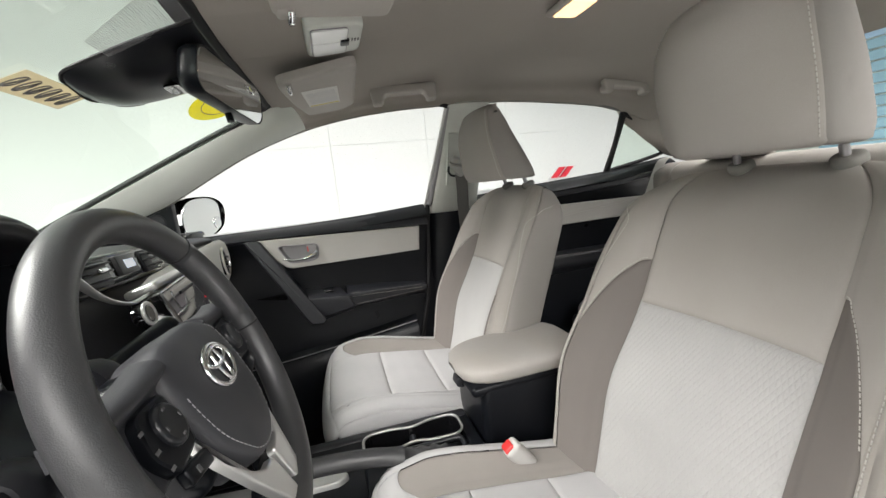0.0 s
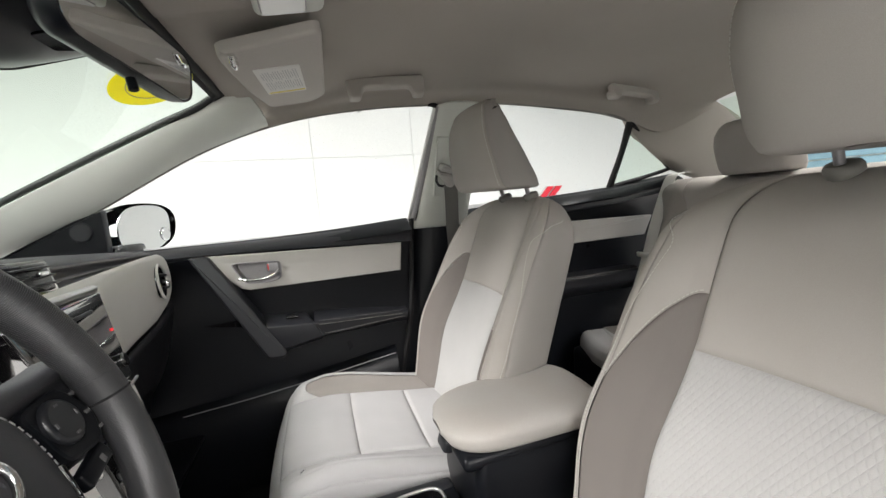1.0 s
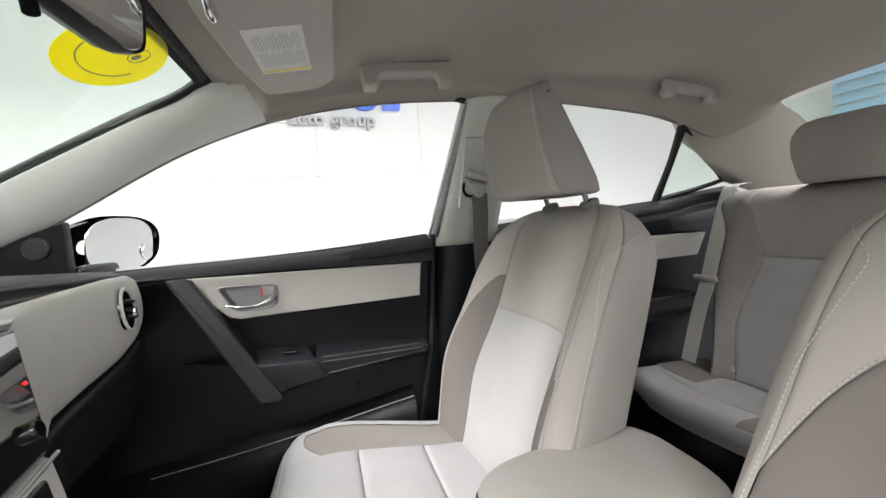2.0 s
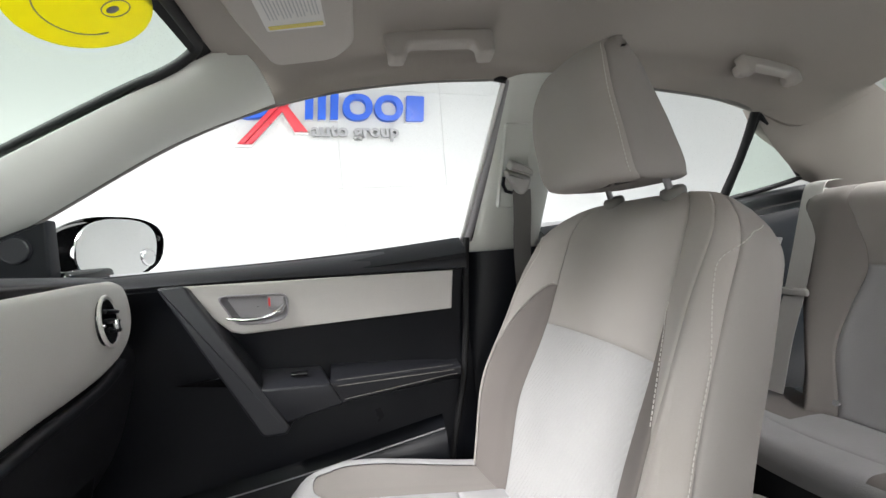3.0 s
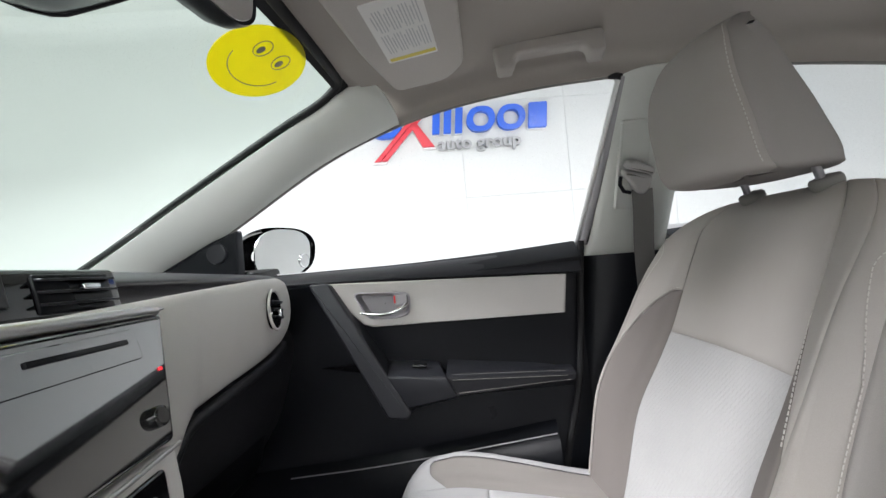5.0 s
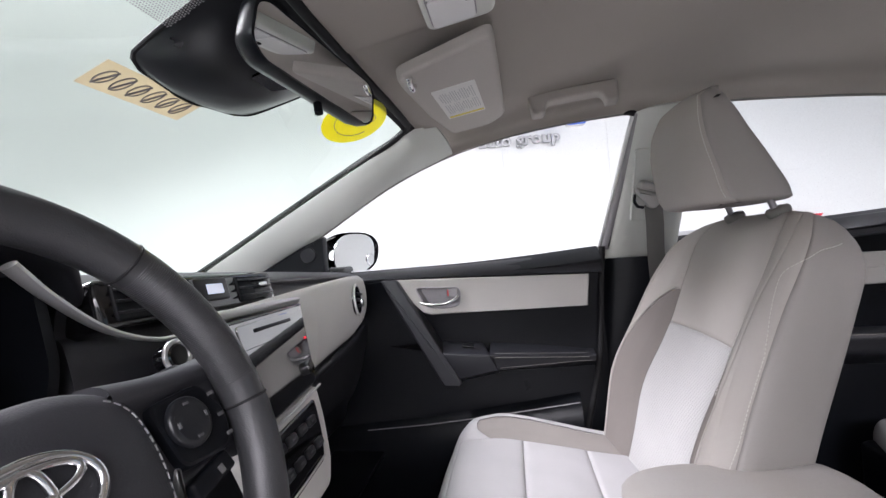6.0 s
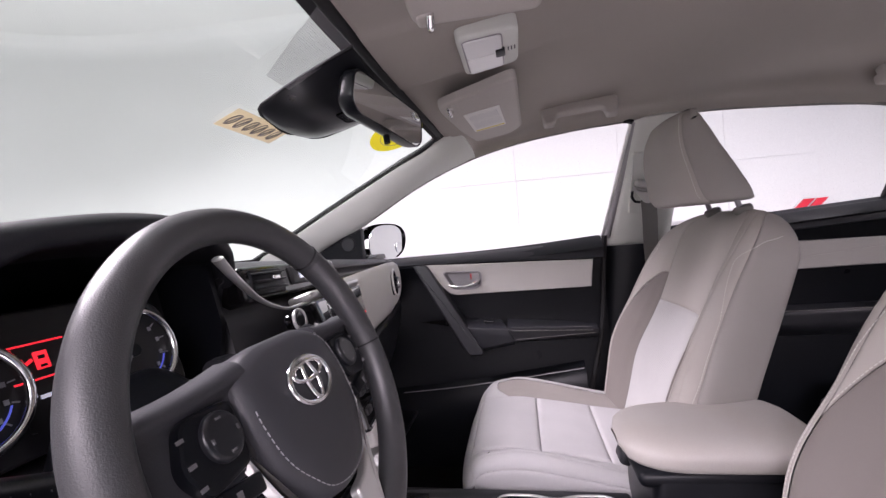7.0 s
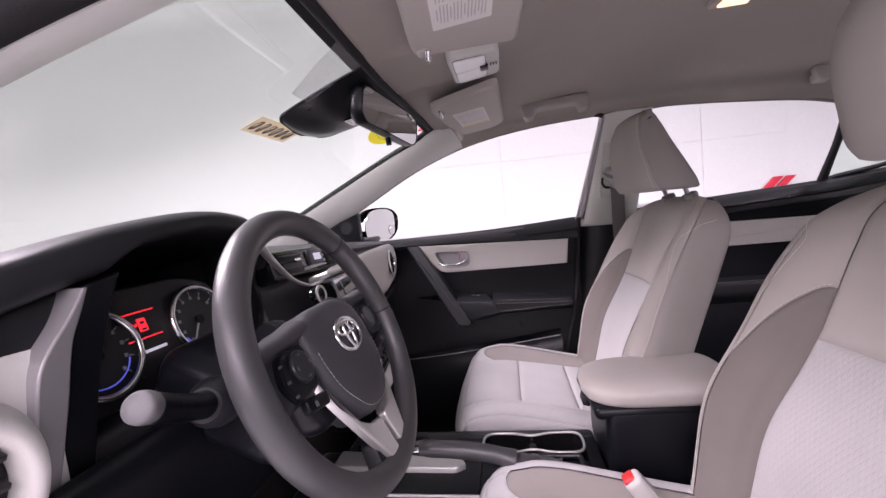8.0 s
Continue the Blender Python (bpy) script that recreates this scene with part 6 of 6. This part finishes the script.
# ---- fittings on the roof ----
def grab_handle(x0, x1, y0, y1, z0, z1, drop, lab):
    h = thing("grab_handle", ((x0 + x1) / 2, (y0 + y1) / 2, z0), lab, "grab handle", "grab handles")
    e = V(x1 - x0, y1 - y0, z1 - z0)
    L = np.linalg.norm(e)
    e /= L
    down = V(0, -0.35, -1.0)
    down -= e * (down @ e)
    down /= np.linalg.norm(down)
    M = basis((x0, y0, z0), tuple(e), tuple(-down))
    out = soft_poly([(0, 0), (0.006, -drop), (0.036, -drop), (0.042, -0.030), (L - 0.042, -0.030), (L - 0.036, -drop), (L - 0.006, -drop), (L, 0)], 0.013, 5)
    plate("bow", out, 0.020, M @ pose(0, 0, 0.012), VISOR, h, "warm grey bow", 0.006, 4)
    for k in (0.02, L - 0.02):
        block("foot", (0.030, 0.026, 0.030), M @ pose(k, -drop + 0.020, -0.010), VISOR, h, "warm grey foot", 0.006)
    return h


grab_handle(0.160, 0.368, 0.512, 0.502, 1.384, 1.392, 0.058, "warm grey fold-down grab handle above the front passenger window")
grab_handle(1.018, 1.240, 0.560, 0.590, 1.390, 1.376, 0.050, "warm grey grab handle above the rear passenger window")


def sun_visor(s, lab):
    """A folded visor under the headliner; s is 1 on the passenger side and -1 on the driver side."""
    v = thing("sun_visor", (0.0, s * 0.30, 1.34), lab, "sun visor", "sun visors")
    move = V(0, 0, 0) if s > 0 else V(0.035, 0.035, 0.004)
    A, B, C, D = (q + move for q in (V(-0.076, 0.145, 1.334), V(0.080, 0.113, 1.354), V(0.096, 0.470, 1.358), V(-0.040, 0.485, 1.328)))
    M = basis(tuple(A), tuple(D - A), tuple(B - A))           # its z axis points up into the roof or down, by side
    L = np.linalg.norm(D - A)
    flip = Matrix.Diagonal((1, s, 1, 1))
    down = 1
    o = soft_poly([(0.0, 0.0), (0.045, -0.004), (L * 0.6, -0.002), (L, 0.012), (L + 0.006, 0.11), (L - 0.035, 0.148), (-0.035, 0.172)], 0.020, 5)
    def put(name, outline, lift, depth, mat, parent, label, bevel):
        ob = plate(name, outline, depth, flip @ M @ Matrix.Diagonal((1, 1, down, 1)) @ pose(0, 0, lift), mat, parent, label, bevel, 4)
        return ob
    panel = put("panel", o, 0.020, 0.020, VISOR, v, "pale grey vinyl panel", 0.007)
    lab2 = put("label", soft_poly([(0.085, 0.035), (0.235, 0.032), (0.240, 0.112), (0.088, 0.118)], 0.003), 0.0212, 0.002, PAPER, v, "white warning label with grey print", 0)
    for i in range(2):
        for j in range(15):
            x, y, w = 0.128 + 0.056 * i, 0.043 + 0.0046 * j, 0.048 if (i + j) % 4 else 0.030
            put("print", [(x - w / 2, y - 0.0008), (x + w / 2, y - 0.0008), (x + w / 2, y + 0.0008), (x - w / 2, y + 0.0008)], 0.0218, 0.0004, PRINT, lab2, "", 0)
    put("print", [(0.222, 0.036), (0.231, 0.036), (0.234, 0.110), (0.225, 0.110)], 0.0218, 0.0004, YELLOW, lab2, "yellow print strip", 0)
    h = flip @ M
    tube("hook", [tuple(h @ Vector(q)) for q in [(0.004, 0.022, 0.022), (0.014, 0.020, 0.032), (0.026, 0.020, 0.033), (0.032, 0.022, 0.024)]], 0.0050, CHROME, v, "metal hook", 8)
    block("clip", (0.030, 0.024, 0.016), h @ pose(0.016, 0.016, 0.016), VISOR, v, "grey clip", 0.006)
    return v


sun_visor(1, "pale grey folded sun visor with white label on the passenger side")
sun_visor(-1, "pale grey folded sun visor with white label on the driver side")

# dome lamp
dl = thing("roof_lamp", (0.04, 0.0, 1.365), "pale grey map lamp panel with clear lenses", "roof lamp")
M = basis((0.045, 0.008, 1.362), (1, 0, 0.10), (0, -1, 0))
frame_out = soft_poly([(-0.048, -0.076), (0.052, -0.068), (0.052, 0.068), (-0.048, 0.076)], 0.018, 5)
plate("frame", frame_out, 0.024, M @ pose(0, 0, 0.010), PILLAR, dl, "pale grey frame", 0.006, 4)
plate("bezel", soft_poly([(-0.040, -0.066), (0.026, -0.061), (0.026, 0.061), (-0.040, 0.066)], 0.012, 6), 0.006, M @ pose(0, 0, 0.0115), TRIM, dl, "thin grey bezel", 0.001)
for k in (-1, 1):
    q = [(-0.038, k * 0.0008), (-0.038, k * 0.064), (0.024, k * 0.059), (0.024, k * 0.0008)]
    plate("lens", soft_poly(q if k < 0 else q[::-1], 0.007, 5), 0.005, M @ pose(0, 0, 0.0135), LENS, dl, "clear ribbed lens", 0.0015)
block("switch", (0.016, 0.026, 0.006), M @ pose(0.020, 0.0, 0.0135), BLACK, dl, "dark switch", 0.002)
for k in range(3):
    block("slot", (0.0020, 0.011, 0.002), M @ pose(0.034 + 0.0055 * k, 0.0, 0.0105), BLACK, dl, "dark slot", 0)

# second lamp further back, warm and lit
rl = thing("roof_lamp", (0.535, 0.02, 1.41), "small lit rear roof lamp", "roof lamp")
block("frame", (0.075, 0.105, 0.014), pose(0.535, -0.01, 1.409), VISOR, rl, "pale grey frame", 0.006)
block("lens", (0.052, 0.080, 0.008), pose(0.535, -0.01, 1.402), GLOW_WARM, rl, "warm lit lens", 0.003)

# ---- rear view mirror and sensor cover ----
mm = thing("inside_mirror", (-0.17, 0.03, 1.30), "black framed rear view mirror on the windscreen", "rear view mirror")
c0, c1 = V(-0.161, -0.120, 1.285), V(-0.110, 0.122, 1.262)
ax = (c1 - c0)
L = np.linalg.norm(ax)
ax /= L
M = basis(tuple((c0 + c1) / 2), tuple(ax), (0.10, 0.0, 1.0)) @ Matrix.Diagonal((1, 1.10, 1, 1))
o = soft_poly([(-L / 2, -0.018), (-L / 2 + 0.02, -0.032), (L / 2 - 0.02, -0.032), (L / 2, -0.018), (L / 2 - 0.004, 0.023), (L / 2 - 0.02, 0.032), (-L / 2 + 0.02, 0.032), (-L / 2 + 0.004, 0.023)], 0.02, 5)
q = np.array(o)
rows = []
for k, d in ((0.93, 0.004), (0.985, 0.005), (1.0, 0.0), (1.0, -0.014), (0.93, -0.026), (0.7, -0.036), (0.3, -0.040), (0.0, -0.040)):
    rows.append([tuple(M @ Vector((x * k, y * (k if k > 0.5 else k), d))) for x, y in q])
P = np.array(rows)
sheet("shell", np.concatenate([P, P[:, :1]], 1), BLACK, mm, "black mirror shell", smooth=50)
plate("mirror_pane", [(x * 0.955, y * 0.93) for x, y in o], 0.003, M @ pose(0, 0, 0.0045), MIRROR, mm, "mirror glass", 0.0006)
tube("arm", spline([tuple(M @ Vector((0, 0.0, -0.03))), (-0.225, -0.005, 1.305), (-0.245, -0.005, 1.318)], 12), 0.012, BLACK, mm, "black mirror arm", 12)
tube("tab", [tuple(M @ Vector((0.005, -0.034, -0.010))), tuple(M @ Vector((0.005, -0.047, -0.006)))], 0.006, BLACK, mm, "black dip tab", 8)

sc = thing("sensor_cover", (-0.25, 0.02, 1.33), "black sensor housing behind the mirror", "sensor cover")
rows = []
for k in np.linspace(0, 1, 22):
    # from the header down the glass towards its tip
    x = -0.150 - 0.203 * k
    zg = 1.350 - 0.064 * k
    w = 0.135 * (1 - 0.22 * k ** 2) * (1 if k < 0.85 else math.sqrt(max(0, 1 - ((k - 0.85) / 0.15) ** 2)) * 0.7 + 0.3)
    d = 0.029 * math.sin(math.pi * (0.14 + 0.84 * k)) ** 0.7
    t = np.linspace(-1, 1, 20)
    rows.append(np.stack([np.full(20, x), 0.018 + w * t, zg - 0.008 - d * (1 - np.abs(t) ** 2.6)], -1))
cover = np.array(rows)
sheet("cover", cover, BLACK_SATIN, sc, "smooth black cover", smooth=60)
tube("edge_trim", np.vstack([cover[:, 0], cover[-1, 1:-1], cover[::-1, -1]]), 0.0028, RUBBER, sc, "black rubber edge", 6)
plate("lens_window", soft_poly([(-0.03, -0.012), (0.03, -0.012), (0.024, 0.012), (-0.024, 0.012)], 0.004), 0.004, basis(tuple(cover[8, 10] + V(0, 0, -0.001)), (0, 1, 0), (-1, 0, -0.1)), PIANO, sc, "gloss black lens window", 0.001)
# dotted sun band on the glass above the mirror
db = thing("dot_band", (-0.2, -0.10, 1.33), "grey dotted shade band on the windscreen glass", "shade band")
verts, faces = [], []
for i in range(40):
    for j in range(46):
        x, y = -0.150 - 0.0029 * i, -0.235 + 0.0030 * j + 0.0015 * (i % 2)
        k = i / 39
        if not -0.225 + 0.055 * k < y < -0.112 + 0.004 * k:
            continue
        z = 1.346 - 0.42 * (-0.15 - x)
        r = 0.00105
        n = len(verts)
        verts += [(x + r * math.cos(a), y + r * math.sin(a), z + 0.42 * r * math.cos(a)) for a in np.linspace(0, 6.283, 6, endpoint=False)]
        faces.append(tuple(range(n, n + 6)))
mesh("dots", verts, faces, SIGN_GREY, db, "grey dots", 180)
db["kind"] = "stuff"

# ---- stickers on the windscreen ----
def on_screen(x, y):
    """A pose on the inner face of the windscreen: its x axis runs across the car, y up the glass."""
    d = np.linalg.norm(SCREEN[..., :2] - V(x, y), axis=2)
    i, j = np.unravel_index(np.argmin(d), d.shape)
    i, j = min(max(i, 1), SCREEN.shape[0] - 2), min(max(j, 1), SCREEN.shape[1] - 2)
    ey = SCREEN[i - 1, j] - SCREEN[i + 1, j]
    ex = SCREEN[i, j + 1] - SCREEN[i, j - 1]
    p = SCREEN[i, j]
    n = np.cross(ex, ey)
    n /= np.linalg.norm(n)
    h = p + ex * (y - p[1]) / ex[1]
    h = h + ey * (x - h[0]) / ey[0]
    return basis(tuple(h + n * -0.006 * np.sign(n[2])), tuple(ex), tuple(ey)), n


M, n = on_screen(-0.230, 0.362)
sm = thing("round_sticker", (-0.268, 0.392, 1.33), "round yellow window sticker with a drawn smiling face", "sticker")
plate("disc", [(0.080 * x, 0.075 * y) for x, y in circle], 0.0015, M, FILM, sm, "yellow film disc", 0)
Z = 0.0010
tube("mouth", [tuple(M @ Vector((0.052 * math.cos(a), 0.046 * math.sin(a), Z))) for a in np.linspace(math.pi * 1.05, math.pi * 1.95, 24)], 0.0009, INK, sm, "thin drawn line", 6)
for s in (-1, 1):
    tube("eye", [tuple(M @ Vector((s * 0.022 + 0.013 * x, 0.026 + 0.017 * y, Z))) for x, y in circle[::2]], 0.0008, INK, sm, "thin drawn oval", 6, True)
    plate("pupil", [(s * 0.022 + 0.005 * x, 0.022 + 0.008 * y) for x, y in circle[::3]], 0.001, M @ pose(0, 0, Z), INK, sm, "", 0)

M, n = on_screen(-0.404, 0.0)
pst = thing("paper_sticker", (-0.394, -0.012, 1.275), "tan paper sticker with dark looping strokes", "sticker")
plate("paper", [(-0.080, -0.028), (0.080, -0.028), (0.080, 0.028), (-0.080, 0.028)], 0.001, M, OCHRE, pst, "tan paper", 0)
for k in range(6):
    loop = [tuple(M @ Vector((-0.062 + 0.024 * k + 0.008 * math.cos(a) + 0.003 * math.sin(a), 0.0 + 0.018 * math.sin(a) * (1 if k % 2 else 0.9), 0.001))) for a in np.linspace(0, 6.283, 20, endpoint=False)]
    tube("stroke", loop, 0.0010, INK, pst, "", 5, True)
    tube("stroke", [tuple(M @ Vector((-0.062 + 0.024 * k - 0.006, -0.018, 0.001))), tuple(M @ Vector((-0.062 + 0.024 * k + 0.008, 0.016, 0.001)))], 0.0014, INK, pst, "", 5)

# ---- front passenger seat belt ----
sb = thing("seat_belt", (0.46, 0.64, 0.9), "seat belt with pale slider guide on the centre pillar", "seat belt")
slot_m = basis((0.430, 0.626, 1.155), (1, 0, 0), (0.16, -0.50, 1.0))
plate("slot_panel", soft_poly([(-0.012, -0.098), (0.052, -0.100), (0.052, 0.098), (-0.010, 0.096)], 0.006), 0.012, slot_m, PILLAR, sb, "pale slot panel", 0.003, 3)
tube("slot_rib", [tuple(slot_m @ Vector((-0.010, k, 0.002))) for k in (-0.092, 0.0, 0.090)], 0.0035, PILLAR, sb, "raised rib of the slot panel", 8)
ring_m = basis((0.452, 0.622, 1.132), (1, 0.05, -0.10), (0.05, -0.50, 1.0))
guide = plate("belt_guide", soft_poly([(-0.031, 0.014), (-0.029, 0.000), (-0.008, -0.018), (0.004, -0.036), (0.022, -0.038), (0.031, -0.024), (0.032, 0.004)], 0.008, 5), 0.024, ring_m @ pose(0, 0, 0.014), BELT, sb, "pale grey belt guide", 0.007, 4)
plate("guide_cap", soft_poly([(-0.029, 0.018), (0.031, 0.007), (0.030, 0.022), (-0.012, 0.036), (-0.025, 0.034)], 0.005, 4), 0.024, ring_m @ pose(0, 0, 0.018), BELT, guide, "pale grey guide cap", 0.005, 4)
tube("guide_loop", [tuple(ring_m @ Vector(q)) for q in [(-0.034, 0.000, 0.006), (-0.033, -0.018, 0.008), (-0.022, -0.032, 0.008), (-0.006, -0.036, 0.004)]], 0.0042, BLACK, guide, "dark loop", 8)
p = spline([(0.468, 0.634, 1.105), (0.473, 0.650, 1.05), (0.478, 0.675, 0.98), (0.484, 0.690, 0.88), (0.486, 0.682, 0.62), (0.486, 0.672, 0.45)], 30)
w = np.linspace(-0.022, 0.022, 5)
sheet("webbing", np.array([[q + V(k, 0.003 * math.cos(k * 60), 0) for k in w] for q in p]), BELT_DARK, sb, "dark grey belt webbing", 0.0015)
tube("tongue_stop", [(0.430, 0.600, 0.845), (0.446, 0.595, 0.848)], 0.009, PAD, sb, "pale belt stop button", 10)

# ---- rear seat belt ----
rb = thing("seat_belt", (1.15, 0.55, 0.8), "pale grey rear seat belt hanging over the backrest", "seat belt")
p = spline([(1.46, 0.64, 1.085), (1.41, 0.630, 1.083), (1.355, 0.617, 1.060), (1.246, 0.574, 0.915), (1.205, 0.573, 0.799), (1.167, 0.581, 0.682), (1.118, 0.576, 0.552)], 40)
w = np.linspace(-0.025, 0.025, 5)
sheet("webbing", np.array([[q + V(-0.03, k, 0.0) for k in w] for q in p]), BELT, rb, "pale grey belt webbing", 0.0015)
block("tongue", (0.012, 0.075, 0.020), pose(1.166, 0.573, 0.800, 0, -18, 4), BELT, rb, "pale grey belt tongue", 0.005)

# ---- sign on the studio wall: plain coloured shapes ----
# ---- wall panels with fine joints, on the studio wall behind the sign ----
panel_rows = ((0.0, 0.55), (0.55, 1.652), (1.652, 2.75), (2.75, 3.55))
for i in range(-1, 4):
    for z0, z1 in panel_rows:
        block("panel", (1.232 - 0.004, 0.006, z1 - z0 - 0.004), wall_m @ pose(0.09 + 1.232 * (i + 0.5), -0.004, (z0 + z1) / 2), WALL, cyc, "", 0.0015, 1)

# ---- steel blue roller shutter across the rear end of the studio, seen through the rear window ----
SHUTTER = material("steel_blue_shutter_paint", (0.27, 0.40, 0.52), 0.45, big=1.5, rough_vary=0.08, spec=0.4)
rs = thing("roller_shutter", (5.6, 0.0, 0.0), "steel blue slatted roller shutter at the end of the studio", "roller shutter", kind="structure")
for k in range(30):
    block("slat", (0.03, 5.54, 0.100), pose(5.6, 0.0, 0.06 + 0.115 * k), SHUTTER, rs, "", 0.012, 2)
block("backing", (0.01, 5.54, 3.46), pose(5.622, 0.0, 1.73), SIGN_WHITE, rs, "pale backing between the slats", 0.002)

sg = thing("wall_sign", (0, 4.3, 2.2), "blue and red raised sign shapes on the white wall", "wall sign")
SM = wall_m @ basis((0, 0, 0), (1, 0, 0), (0, 0, 1))


def sign_piece(name, outline, mat, label):
    """A raised coloured shape on a wider white backing."""
    q = np.array(outline)
    c = q.mean(0)
    back = c + (q - c) * 1.06
    ob = plate(name, outline, 0.03, SM @ pose(0, 0, 0.075), mat, sg, label, 0.004)
    plate("backing", [tuple(p) for p in back], 0.035, SM @ pose(0, 0, 0.044), SIGN_WHITE, ob, "white backing", 0)
    return ob


def ring_piece(cx, cz, rx, rz, width, mat):
    a = np.linspace(0, 2 * math.pi, 40)
    c, s = np.cos(a), np.sin(a)
    cx_ = np.sign(c) * np.abs(c) ** 0.8
    P = []
    for k, lift in ((1, 0.01), (1, 0.075), (0, 0.075), (0, 0.01)):
        x, z = cx + (rx - width * (1 - k)) * cx_ + 0.10 * (rz - width * (1 - k)) * s, cz + (rz - 0.8 * width * (1 - k)) * s
        P.append([tuple(SM @ Vector((u, v, lift))) for u, v in zip(x, z)])
    return sheet("ring", np.array(P), mat, sg, "blue ring shape", smooth=40)


ring_piece(-0.76, 2.525, 0.18, 0.145, 0.075, SIGN_BLUE)
ring_piece(0.325, 2.535, 0.165, 0.145, 0.075, SIGN_BLUE)
ring_piece(0.675, 2.535, 0.165, 0.145, 0.075, SIGN_BLUE)
for x in (-0.245, -0.115, 0.015):
    sign_piece("block", soft_poly([(x, 2.39), (x + 0.085, 2.39), (x + 0.115, 2.68), (x + 0.03, 2.68)], 0.008), SIGN_BLUE, "slanting blue block")
sign_piece("block", soft_poly([(0.86, 2.39), (1.075, 2.39), (1.105, 2.685), (0.89, 2.685)], 0.02), SIGN_BLUE, "slanting blue block")
for dx in (-0.036, 0.036):
    sign_piece("bar", [(-0.875 + dx, 2.125), (-0.81 + dx, 2.125), (-0.06 + dx, 2.93), (-0.125 + dx, 2.93)], SIGN_RED, "slanting red bar")
sign_piece("bar", [(-0.36, 2.255), (-0.225, 2.255), (-0.455, 2.60), (-0.57, 2.88), (-0.68, 2.88), (-0.50, 2.54)], SIGN_RED, "slanting red bar")
for dx in (0.0, 0.15):
    sign_piece("bar", [(3.20 + dx, 0.97), (3.31 + dx, 0.97), (3.47 + dx, 1.12), (3.36 + dx, 1.12)], SIGN_RED, "short slanting red bar")


def lettering(text, x, z, height, mat, parent, label):
    cu = bpy.data.curves.new("lettering", "FONT")
    cu.body, cu.size, cu.extrude, cu.offset = text, height, 0.02, 0.006
    ob = bpy.data.objects.new("lettering", cu)
    me = bpy.data.meshes.new_from_object(ob)
    bpy.data.objects.remove(ob)
    me.transform(SM @ pose(x, z, 0.05) @ Matrix.Diagonal((1.16, 1, 1, 1)))
    me.materials.clear()
    me.materials.append(mat)
    out = new("lettering", me)
    out.parent = parent
    out.matrix_parent_inverse = parent.matrix_basis.inverted()
    return tagged(out, label)


lettering("auto group", -0.19, 2.215, 0.185, SIGN_GREY, sg, "grey raised letters")
